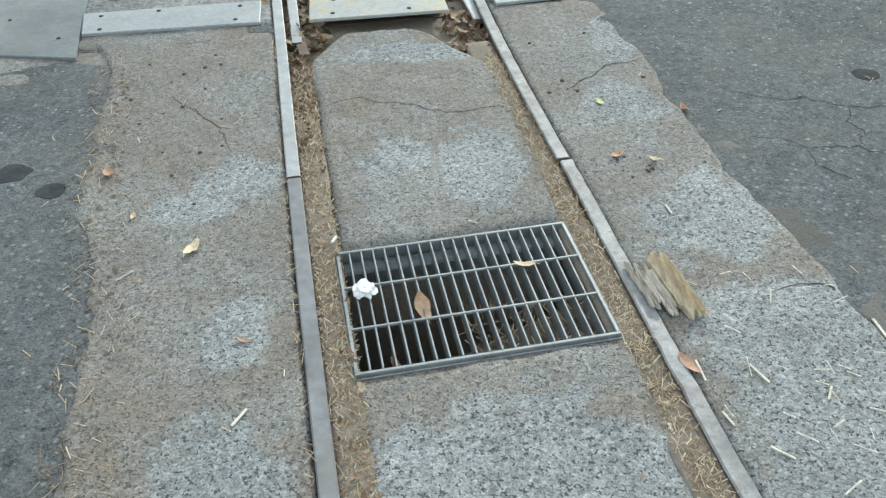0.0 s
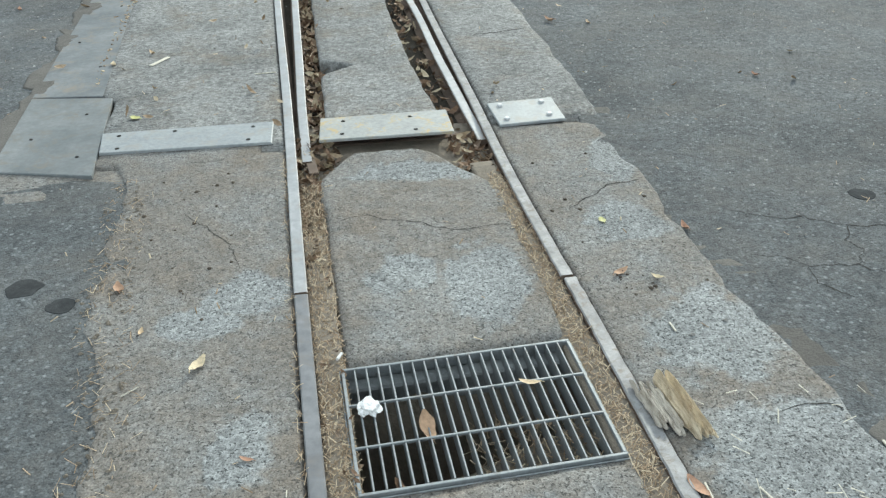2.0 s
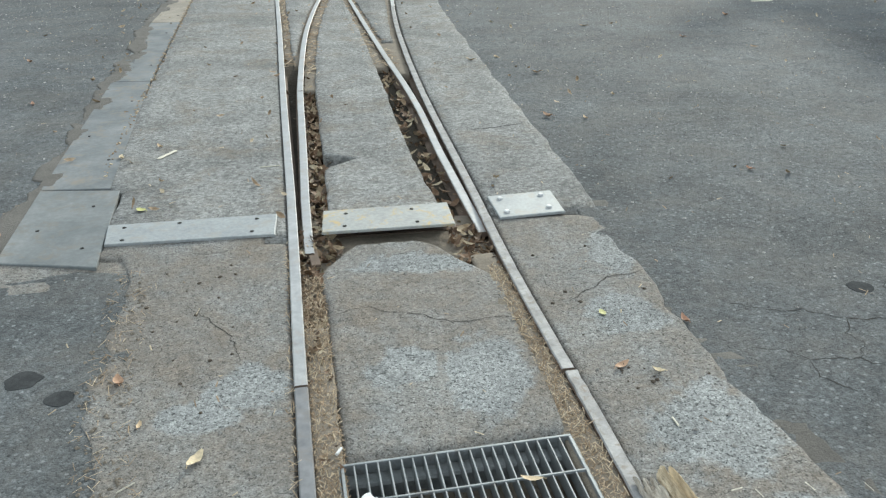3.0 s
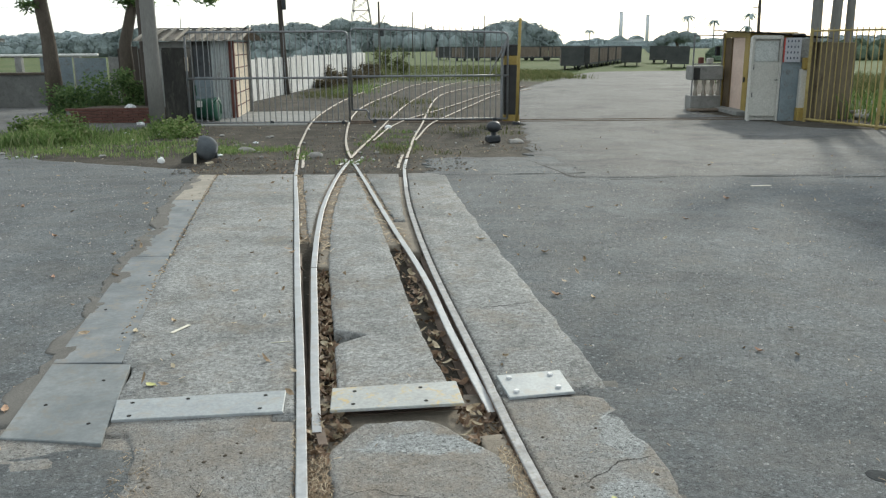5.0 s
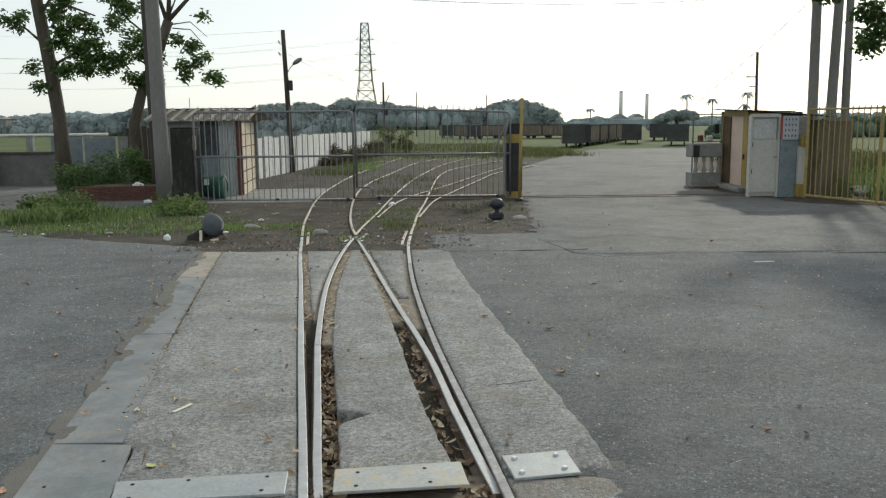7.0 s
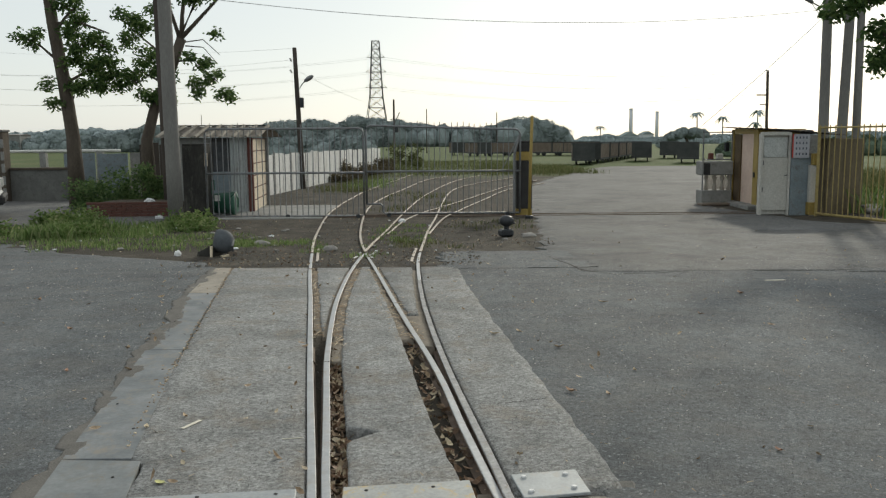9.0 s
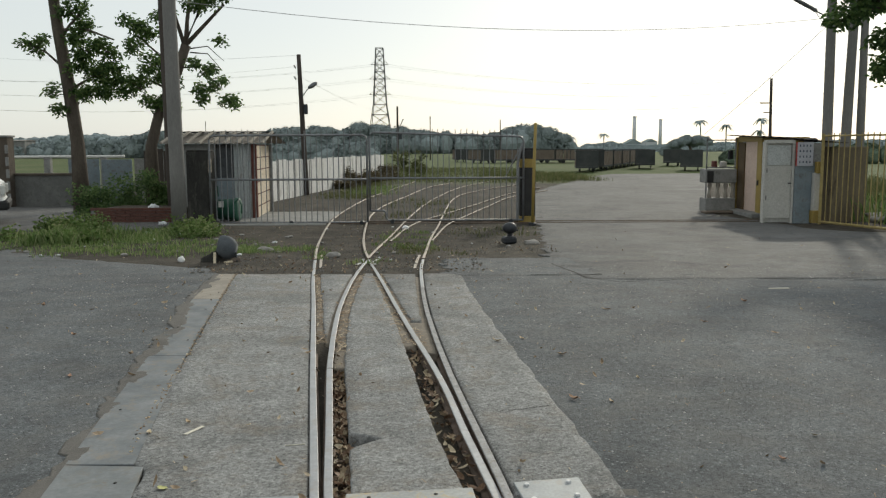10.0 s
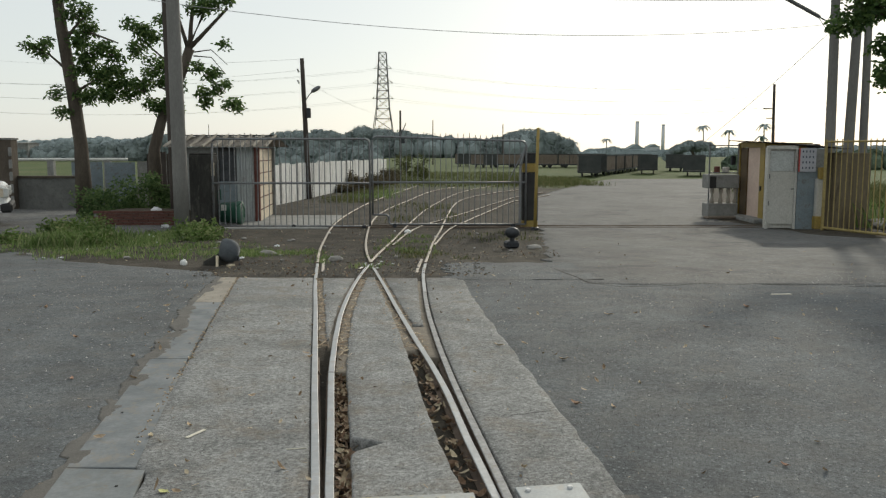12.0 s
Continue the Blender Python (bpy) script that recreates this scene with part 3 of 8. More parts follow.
edge_right = curve_of([(1.35, -1.9), (1.05, 1.49), (0.97, 1.89), (0.92, 2.16), (0.86, 2.46), (0.82, 2.85), (0.795, 3.2), (0.775, 3.55), (0.76, 3.85), (0.725, 4.2), (0.69, 4.5), (0.65, 4.9), (0.575, 5.65), (0.483, 6.55), (0.437, 7.11), (0.366, 7.96), (0.29, 9.27), (0.25, 10.6)])


far_l = curve_of([(1.78, 9.5), (1.70, 10.3), (1.62, 11.5), (1.62, 13.0), (1.85, 15.0), (2.15, 19.0), (2.7, 28.0), (4.4, 35.0), (6.3, 41.0), (9.9, 51.0), (12.0, 54.0)])
far_r = curve_of([(22.0, 9.7), (20.0, 14.0), (9.0, 16.5), (7.6, 18.6), (7.05, 22.0), (8.6, 27.0), (11.6, 36.0), (18.6, 57.3), (26.0, 72.0)])


# ---- ground: one sheet to the horizon, sunk beneath the slabs and in the drain ----
def ground_material():
    m, n, l, b = nodes_of("earth_and_fields")
    where = n.new("ShaderNodeNewGeometry").outputs["Position"]
    xyz = n.new("ShaderNodeSeparateXYZ")
    l.new(where, xyz.inputs[0])
    soil = ramp_of(n, l, noise_of(n, l, where, 1.6, 7.0, 0.7), ((0.3, (0.036, 0.032, 0.027)), (0.5, (0.068, 0.06, 0.048)), (0.72, (0.13, 0.114, 0.092))))
    soil = mix_of(n, l, "MULTIPLY", 1.0, soil, ramp_of(n, l, noise_of(n, l, where, 40.0, 4.0, 0.7), ((0.25, grey(0.6)), (0.75, grey(1.3)))))
    field = ramp_of(n, l, noise_of(n, l, where, 0.12, 8.0, 0.7), ((0.3, (0.07, 0.10, 0.035)), (0.55, (0.10, 0.125, 0.05)), (0.75, (0.145, 0.135, 0.08))))
    field = mix_of(n, l, "MULTIPLY", 1.0, field, ramp_of(n, l, noise_of(n, l, where, 6.0, 6.0, 0.75), ((0.25, grey(0.6)), (0.75, grey(1.3)))))
    far = sum_of(n, l, "ADD", sum_of(n, l, "MULTIPLY", sum_of(n, l, "SUBTRACT", xyz.outputs[1], 37.0), 0.045), sum_of(n, l, "SUBTRACT", noise_of(n, l, where, 0.35, 7.0, 0.7), 0.5))
    l.new(mix_of(n, l, "MIX", ramp_of(n, l, far, ((0.0, grey(0.0)), (0.35, grey(1.0)))), soil, field), b.inputs["Base Color"])
    b.inputs["Roughness"].default_value = 0.95
    b.inputs["Specular IOR Level"].default_value = 0.15
    relief(n, l, b, noise_of(n, l, where, 22.0, 6.0, 0.75), 0.8, 0.02)
    return m


def make_ground():
    xs = [-3000, -1200, -500, -200, -100, -60, -40, -28, -20] + [-14 + 0.5 * i for i in range(26)] + [-1.0, -0.9, -0.8, -0.7, -0.6]
    xs += [-0.5 + 0.06 * i for i in range(21)] + [1.0 + 0.5 * i for i in range(29)] + [20, 28, 40, 60, 100, 200, 500, 1200, 3000]
    ys = [-300, -60, -20, -6, -2.5, -1, 0, 0.6] + [1.0 + 0.06 * i for i in range(21)] + [2.4 + 0.4 * i for i in range(56)] + [26, 30, 36, 44, 56, 75, 100, 150, 250, 500, 1000, 3000]
    bm = bmesh.new()
    rows = []
    for y in ys:
        row = []
        for x in xs:
            drop = 0.03 if y < 10.4 else 0.008
            if left_rail(y) - 0.05 < x < right_rail(y) + 0.03 and 2.6 < y < 6.4:
                drop = 0.08
            u, v = x * math.cos(TURN) + y * math.sin(TURN), -x * math.sin(TURN) + y * math.cos(TURN)
            if 0.05 < u < 0.71 and 1.41 < v < 1.89:
                drop = 1.1
            z = gz(y) - drop
            paved = 10.4 < y < 60 and far_l(y) + 0.3 < x < far_r(y) - 0.3
            if paved or (10.4 < y < 16.4 and x < -3.7 - (y - 11.4) * 1.6):
                z -= 0.035
            elif 10.6 < y < 30 and abs(x) < 20:
                z += 0.025 * noise.noise((x * 0.9, y * 0.9, 2.0))
            row.append(bm.verts.new((x, y, z)))
        rows.append(row)
    for r0, r1 in zip(rows, rows[1:]):
        for j in range(len(xs) - 1):
            bm.faces.new((r0[j], r0[j + 1], r1[j + 1], r1[j]))
    setting("ground", bm, ground_material(), "bare brown earth running out into green fields", "ground", True)


make_ground()


def make_paving():
    asphalt_right = lambda y: edge_right(min(y, 10.6)) - 0.10
    bm = loft(bmesh.new(), asphalt_right, lambda y: 22.0, -2.0, 10.4, 0.10, 0.08, 60, 0.02, 0.008, 0.004, seed=3.0, lift=-0.006, ends=0.05)
    setting("road", bm, M_ASPHALT, "worn grey asphalt road with fine cracks beside the crossing", "road", True)
    bm = loft(bmesh.new(), far_l, far_r, 9.62, 53.0, 0.10, 0.25, 22, 0.08, 0.012, 0.008, lift=0.0, seed=5.0, rag_left=0.25, ends=0.3)
    setting("road_beyond", bm, M_ROAD, "dusty pale asphalt road leading in through the open gateway", "road", True)
    bm = loft(bmesh.new(), lambda y: right_rail(y) + 0.32, lambda y: 1.9, 10.1, 12.4, 0.10, 0.08, 12, 0.05, 0.010, 0.02, lift=0.002, seed=6.0, rag_left=0.2, rag_right=0.1, ends=0.3)
    setting("road_margin", bm, M_ASPHALT, "crumbling dusty margin of the asphalt by the rails", "road")
    out = curve_of([(-1.2, 3.0), (-1.60, 3.05), (-1.63, 3.25), (-1.69, 3.88), (-1.87, 4.91), (-2.10, 6.3), (-2.34, 7.53), (-2.62, 9.39), (-2.75, 10.5), (-3.3, 11.2), (-5.58, 12.61), (-7.83, 14.78), (-12.0, 16.5)])
    near = lambda y: (edge_left(y) if y < 3.0 else out(y)) + 0.08 * (y < 10.4) + (0.22 * noise.noise((y * 2.1, 8.0, 1.0)) if y > 10.4 else 0.0)
    bm = loft(bmesh.new(), lambda y: -22.0, near, -2.0, 16.4, 0.10, 0.08, 60, 0.05, 0.008, 0.004, seed=7.0, lift=-0.006)
    setting("road_side", bm, M_ASPHALT, "worn grey asphalt yard with a ragged broken edge", "road", True)

    slabs = (
        ("pavement_left_near", edge_left, lambda y: left_rail(y) - 0.020, -2.0, 3.22, M_NEAR, 10, "old dirt-stained concrete shoulder outside the rail"),
        ("pavement_right_near", lambda y: right_rail(y) + 0.023, edge_right, -2.0, 3.42, M_NEAR, 8, "old pitted concrete shoulder with cracks beside the rail"),
        ("pavement_left", slab_left, lambda y: left_rail(y) - 0.020, 3.235, 10.45, M_FAR, 8, "grey concrete crossing slab outside the rail"),
        ("pavement_right", lambda y: right_rail(y) + 0.03, edge_right, 3.435, 10.45, M_FAR, 6, "grey concrete crossing slab along the road"),
        ("pavement_between_stock_and_blade", lambda y: left_rail(y) + 0.085, lambda y: left_blade(y) - 0.05, 6.55, 10.4, M_FAR, 2, "narrow concrete infill between the rails"),
        ("pavement_between_blade_and_stock", lambda y: right_blade(y) + 0.06, lambda y: right_rail(y) - 0.07, 7.1, 10.4, M_FAR, 2, "narrow wedge of concrete between the rails"),
    )
    for k, (name, a, b, y0, y1, m, cols, label) in enumerate(slabs):
        near = m is M_NEAR
        bm = loft(bmesh.new(), a, b, y0, y1, 0.13, 0.05 if near else 0.08, cols * (2 if near else 1), 0.012, 0.010 if near else 0.004, 0.011, seed=20.0 + k,
                  rag_left=0.045 if name == "pavement_left_near" else 0.003 if "right" in name else None, rag_right={"pavement_right_near": 0.045, "pavement_right": 0.02, "pavement_left_near": 0.003, "pavement_left": 0.003}.get(name))
        setting(name, bm, m, label, "pavement", True)

    def mid_left(y):
        x = max(left_blade(y) + 0.10, curve_of([(-0.37, 3.4), (-0.39, 3.6), (-0.44, 3.99), (-0.49, 4.23), (-0.66, 5.53), (-0.745, 6.16), (-0.86, 7.5), (-0.97, 8.91), (-0.99, 10.4)])(y))
        if 4.07 < y < 4.27:
            x += 0.17 * (1 - abs(y - 4.2) / 0.13) if y < 4.2 else 0.17 * (4.27 - y) / 0.07
        return x
    mid_right = curve_of([(0.13, 3.4), (0.03, 3.92), (-0.06, 4.49), (-0.18, 5.46), (-0.27, 6.16), (-0.49, 7.81), (-0.75, 9.62), (-0.85, 10.4)])
    bm = loft(bmesh.new(), mid_left, mid_right, 3.42, 10.4, 0.13, 0.03, 6, 0.008, 0.004, 0.008, seed=31.0)
    setting("pavement_middle", bm, M_FAR, "concrete slab between the switch blades with a broken corner", "pavement", True)

    l1 = lambda v: 0.088 + 0.165 * max(0, (v - 2.95) / 0.25) ** 1.6
    r1 = curve_of([(0.682, 1.88), (0.70, 2.1), (0.712, 2.5), (0.712, 2.8), (0.61, 2.98), (0.545, 3.1), (0.44, 3.2)])
    bm = loft(bmesh.new(), l1, r1, 1.878, 3.2, 0.13, 0.03, 18, 0.008, 0.012, 0.016, turned=True, seed=41.0, lift=-0.004)
    setting("pavement_inner", bm, M_NEAR, "cracked dirt-stained concrete between the rails with a crumbling end", "pavement", True)
    bm = loft(bmesh.new(), lambda v: 0.075, lambda v: 0.69, -2.0, 1.428, 0.13, 0.04, 18, 0.006, 0.010, 0.006, turned=True, seed=43.0, lift=-0.003)
    setting("pavement_inner_near", bm, M_NEAR, "grey pitted concrete with exposed grit between the rails", "pavement", True)


make_paving()


def surface_finder():
    """The height of the paving at a place, cast from above."""
    verts, faces = [], []
    for ob in scene.objects:
        if ob.type == "MESH" and ob.name.startswith(("pavement", "road", "ground")):
            k = len(verts)
            verts.extend([v.co.copy() for v in ob.data.vertices])
            faces.extend([[k + i for i in f.vertices] for f in ob.data.polygons])
    tree = BVHTree.FromPolygons(verts, faces)

    def top(x, y):
        hit = tree.ray_cast(Vector((x, y, 2.0)), Vector((0, 0, -1)))[0]
        return hit.z if hit else gz(y)
    return top


top_z = surface_finder()


# ---- dirt packed along the rails ----
def dirt_strip(name, a, b, y0, y1, top, turned=False, seed=0.0, label="dry brown dirt packed along the rail"):
    bm = loft(bmesh.new(), a, b, y0, y1, 0.1, 0.05, 2, 0.006, 0.006, 0.002, turned=turned, lift=top, seed=seed)
    solo(name, bm, M_FILL, (0, 0, 0), label, "dirt", kind="stuff", smooth=True)


def drift(edge, a, b, y0, y1, seed, lift=-0.005, rag=0.045, material=None):
    bm = loft(bmesh.new(), lambda y: edge(y) + a, lambda y: edge(y) + b, y0, y1, 0.05, 0.03, 6, 0.02, 0.009, 0.010, lift=lift, seed=seed, rag_left=rag, rag_right=rag)
    solo("dirt_drift", bm, material or M_DRIFT, (0, 0, 0), "dusty grey-brown dirt drifted along the slab edge", "dirt", kind="stuff", smooth=True)


drift(strip_left, -0.07, 0.06, 3.2, 10.5, 64.0, 0.001, 0.07)
drift(lambda y: -1.45, -0.40, 0.36, 2.75, 3.4, 66.0, -0.007, 0.08, M_NEAR)
drift(edge_right, -0.03, 0.09, 0.9, 3.6, 69.0, -0.008, 0.06)
drift(lambda y: right_rail(y) + 0.28, -0.22, 0.26, 2.26, 2.44, 70.0, -0.004, 0.05)
dirt_strip("dirt_strip", lambda y: left_rail(y) + 0.019, lambda y: right_rail(y) - 0.019, 2.9, 3.55, -0.05, seed=68.0)
drift(lambda y: -0.85, -0.40, 0.24, 3.1, 3.3, 67.0, -0.001, 0.02, M_NEAR)
dirt_strip("dirt_strip", lambda y: left_rail(y) + 0.019, lambda y: left_rail(y) + 0.098, -2.0, 2.55, -0.006, seed=51.0)
dirt_strip("dirt_strip", lambda y: left_rail(y) + 0.019, lambda y: left_rail(y) + 0.098, 2.55, 3.3, -0.055, seed=52.0)
dirt_strip("dirt_strip", lambda v: 0.66, lambda v: 0.752, -2.0, 3.0, -0.006, True, 53.0)
dirt_strip("dirt_strip", lambda y: left_rail(y) + 0.019, lambda y: left_rail(y) + 0.10, 6.5, 10.5, -0.02, seed=54.0)
dirt_strip("dirt_strip", lambda y: left_blade(y) + 0.019, lambda y: left_blade(y) + 0.14, 5.6, 10.5, -0.018, seed=55.0)
dirt_strip("dirt_strip", lambda y: right_blade(y) - 0.16, lambda y: right_blade(y) - 0.019, 6.2, 10.5, -0.018, seed=56.0)
dirt_strip("dirt_strip", lambda y: right_blade(y) + 0.019, lambda y: right_rail(y) - 0.019, 6.0, 10.5, -0.02, seed=57.0)
dirt_strip("dirt_strip", lambda y: left_rail(y) + 0.09, lambda y: left_blade(y) - 0.019, 6.3, 10.5, -0.022, seed=58.0)


# ---- rails ----
RAIL = [(-0.033, -0.075), (0.033, -0.075), (0.033, -0.068), (0.006, -0.058), (0.006, -0.026), (0.0195, -0.018), (0.0200, -0.004), (0.0165, 0.0), (-0.0165, 0.0), (-0.0200, -0.004),
        (-0.0195, -0.018), (-0.006, -0.026), (-0.006, -0.058), (-0.033, -0.068)]


HEAD = [p for p in RAIL if p[1] >= -0.0265]
FOOT = [(-0.033, -0.075), (0.033, -0.075), (0.033, -0.068), (0.006, -0.058), (0.006, -0.0262), (-0.006, -0.0262), (-0.006, -0.058), (-0.033, -0.068)]


def rail(path, y0, y1, label, up=0.010, step=0.25, shift=0.0, worn=0.0, taper=0.0, top=None):
    n = max(2, int((y1 - y0) / step))
    pts = []
    for i in range(n + 1):
        y = y0 + (y1 - y0) * i / n
        pts.append((path(y) + shift, y, gz(y) + up - taper * max(0.0, 1 - (y - y0) / 0.7)))
    t = thing("rail", (path(y0) + shift, y0, gz(y0) - 0.065), label, "rail", "rails of the track")
    bm = sweep(bmesh.new(), pts, HEAD, -0.0045)
    if worn:
        for v in bm.verts:
            v.co.x += worn * noise.noise((v.co.y * 22.0, 3.0, 1.0))
            v.co.z -= worn * 0.8 * max(0.0, noise.noise((v.co.y * 17.0, 8.0, v.co.x * 30)))
    part("head", bm, (M_RAILSIDE, top or M_RAILTOP), t, "running head worn by wheels")
    part("web_and_foot", sweep(bmesh.new(), pts, FOOT), M_RAILSIDE, t, "rusty brown web and foot")
    return t


rail(left_rail, -1.9, 2.192, "straight steel rail with a smooth dark top, set in concrete", 0.010, top=M_RAILNEAR)
rail(left_rail, 2.198, 9.1, "long steel rail worn bright on top beside the slab", 0.013)
rail(left_rail, 9.106, 12.1, "steel rail curving away under the gate", 0.013, 0.4)
rail(left_rail, 12.106, 42.0, "steel rail curving away under the gate", 0.028, 0.4, top=M_RAILDULL)
rail(right_rail, -1.9, 2.236, "chipped steel rail with a scratched grey top", 0.008, 0.04, 0.004, worn=0.004, top=M_RAILWORN)
rail(right_rail, 2.242, 9.0, "steel rail with a flaking pale top", 0.012, 0.05, -0.004, worn=0.002, top=M_RAILWORN)
rail(right_rail, 9.006, 12.1, "steel rail curving off through the gate", 0.012, 0.4)
rail(right_rail, 12.106, 40.0, "steel rail curving off through the gate", 0.028, 0.4, top=M_RAILDULL)
rail(left_blade, 3.12, 5.50, "planed switch blade resting against the rail", 0.011, taper=0.02)
rail(left_blade, 5.51, 11.6, "steel rail bending towards the crossing frog", 0.011)
rail(left_blade, 12.25, 42.0, "steel rail beyond the frog in earth", 0.028, 0.4, top=M_RAILDULL)
rail(right_blade, 3.28, 7.6, "tapered switch blade lying against the rail", 0.009, 0.1, taper=0.02)
rail(right_blade, 7.606, 11.5, "steel rail running in to the crossing frog", 0.009)
rail(right_blade, 12.15, 40.0, "steel rail curving away in the yard", 0.028, 0.4, top=M_RAILDULL)
rail(side_left, 15.2, 35.0, "steel rail of the side track in the yard", 0.028, 0.4, top=M_RAILDULL)
rail(side_right, 15.2, 33.0, "steel rail of the side track beyond the gate", 0.028, 0.4, top=M_RAILDULL)
rail(left_rail, 11.0, 12.9, "short rusty check rail beside the running rail", 0.010, 0.2, 0.085, top=M_RAILDULL)
rail(right_rail, 10.9, 12.8, "short rusty check rail beside the running rail", 0.010, 0.2, -0.085, top=M_RAILDULL)


def make_frog():
    t = thing("rail_frog", (-1.03, 11.9, gz(11.9) - 0.06), "rusty cast crossing frog where two rails meet", "rail crossing")
    for k, (a, b) in enumerate((((-1.06, 11.6), (-1.045, 12.25)), ((-0.955, 11.5), (-1.045, 12.15)))):
        bm = sweep(bmesh.new(), [(a[0], a[1], gz(a[1]) + 0.004 + 0.003 * k), (b[0], b[1], gz(b[1]) + 0.004 + 0.003 * k)], RAIL, -0.0045)
        part("point_rail", bm, (M_RAILSIDE, M_RAILTOP), t)
    for s in (-1, 1):
        pts = [(-1.03 + s * 0.13, 11.45, gz(11.4) + 0.002), (-1.03 + s * 0.075, 11.9, gz(11.9) + 0.002), (-1.03 + s * 0.11, 12.3, gz(12.3) + 0.002)]
        part("wing_rail", sweep(bmesh.new(), pts, RAIL, -0.0045), (M_RAILSIDE, M_RAILTOP), t)


make_frog()


# ---- steel plates across the track ----
def plate_mesh(corners, z, thick=0.012, bend=0.0):
    """A thick plate with chamfered top edges, from four corners in plan."""
    bm = bmesh.new()
    c = sum((Vector((x, y, 0)) for x, y in corners), Vector()) / 4
    rings = []
    for inset, h in ((0.0, -thick), (0.0, -0.003), (0.004, 0.0)):
        ring = []
        for x, y in corners:
            d = (c - Vector((x, y, 0))).normalized() * inset
            ring.append(bm.verts.new((x + d.x, y + d.y, gz(y) + z + h)))
        rings.append(ring)
    for a, b in zip(rings, rings[1:]):
        for k in range(4):
            bm.faces.new((a[k], a[(k + 1) % 4], b[(k + 1) % 4], b[k]))
    bm.faces.new(rings[0][::-1])
    bm.faces.new(rings[-1])
    return bm


def disc(bm, at, r, h, seg=12, dome=0.0):
    x, y, z = at
    low = [bm.verts.new((x + r * math.cos(k * math.tau / seg), y + r * math.sin(k * math.tau / seg), z)) for k in range(seg)]
    mid = [bm.verts.new((x + r * math.cos(k * math.tau / seg), y + r * math.sin(k * math.tau / seg), z + h)) for k in range(seg)]
    top = [bm.verts.new((x + 0.7 * r * math.cos(k * math.tau / seg), y + 0.7 * r * math.sin(k * math.tau / seg), z + h + dome)) for k in range(seg)]
    for a, b in ((low, mid), (mid, top)):
        for k in range(seg):
            bm.faces.new((a[k], a[(k + 1) % seg], b[(k + 1) % seg], b[k]))
    bm.faces.new(top)
    bm.faces.new(low[::-1])
    return bm


def within(corners, s, t):
    a, b, c, d = [Vector((x, y, 0)) for x, y in corners]
    return a.lerp(b, s).lerp(d.lerp(c, s), t)


def steel_plate(corners, z, material, label, holes=(), bolts=()):
    a = corners[0]
    t = thing("steel_plate", (a[0], a[1], gz(a[1])), label, "steel plate", "plates of the switch")
    part("plate", plate_mesh(corners, z), material, t)
    for s, v in holes:
        p = within(corners, s, v)
        part("bolt_hole", disc(bmesh.new(), (p.x, p.y, gz(p.y) + z + 0.0005), 0.009, 0.001, 10), M_HOLE, t, "dark rusty bolt hole")
    for s, v in bolts:
        p = within(corners, s, v)
        part("bolt", disc(bmesh.new(), (p.x, p.y, gz(p.y) + z), 0.013, 0.006, 10, 0.004), M_BOLT, t, "domed bright bolt head")


steel_plate(((-1.285, 3.40), (-0.595, 3.475), (-0.575, 3.265), (-1.24, 3.21)), 0.014, M_PLATE, "long grey steel plate bolted across the slab", ((0.1, 0.2), (0.42, 0.15), (0.88, 0.2), (0.86, 0.82), (0.1, 0.85)))
steel_plate(((-0.40, 3.47), (0.13, 3.53), (0.155, 3.30), (-0.385, 3.25)), 0.022, M_PLATEY, "grey steel plate with worn yellow paint between the rails", ((0.18, 0.22), (0.70, 0.22), (0.17, 0.8), (0.72, 0.82)))
steel_plate(((0.31, 3.60), (0.60, 3.65), (0.625, 3.41), (0.345, 3.36)), 0.016, M_PLATE, "short pale steel plate held by four bright bolts", (), ((0.16, 0.2), (0.80, 0.2), (0.15, 0.8), (0.80, 0.78)))

# sheets along the outer edge of the slab
cuts = [3.07, 3.86, 5.9, 8.3, 10.4]
for k, (a, b) in enumerate(zip(cuts, cuts[1:])):
    inner = 0.05 if k == 0 else -0.004
    quad = ((strip_left(b - 0.01), b - 0.01), (slab_left(b) + inner, b - 0.01 - 0.02 * (k == 0)), (slab_left(a) + inner - 0.02 * (k == 0), a - 0.04 * (k == 0)), (strip_left(a), a + 0.02 * (k == 0)))
    t = thing("steel_sheet", (quad[0][0], quad[0][1], gz(b) - 0.02), "worn grey steel sheet laid along the slab edge", "steel sheet", "sheets beside the slab")
    part("sheet", plate_mesh(quad, 0.004 if k == 0 else 0.003, 0.02), (M_SHEET, M_SHEETPALE, M_SHEETPALE, M_SANDY)[k], t)
    for s, v in ((0.75, 0.25), (0.8, 0.8), (0.25, 0.6)):
        p = within(quad, s, v)
        part("rivet", disc(bmesh.new(), (p.x, p.y, gz(p.y) + (0.004 if k == 0 else 0.003)), 0.008, 0.002, 8), M_HOLE, t, "small rusty rivet")


# rust line and tie bar in the switch
def make_rust_edge():
    bm = bmesh.new()
    rnd = random.Random(5)
    y = 4.0
    while y < 10.4:
        for _ in range(int(5 * abs(noise.noise((y * 1.7, 4.0, 0.0))) + 1)):
            x = slab_left(y) + rnd.uniform(-0.015, 0.02)
            s = rnd.uniform(0.003, 0.009)
            box(bm, (x, y + rnd.uniform(-0.03, 0.03), gz(y) + 0.004), (s, s * rnd.uniform(1, 2.4), 0.006), rnd.uniform(0, 90))
        y += 0.035
    solo("dirt_crumbs", bm, M_STRAW, (slab_left(4.0), 4.0, 0), "crumbs of brown dirt along the sheet edge", "dirt", kind="stuff")


make_rust_edge()
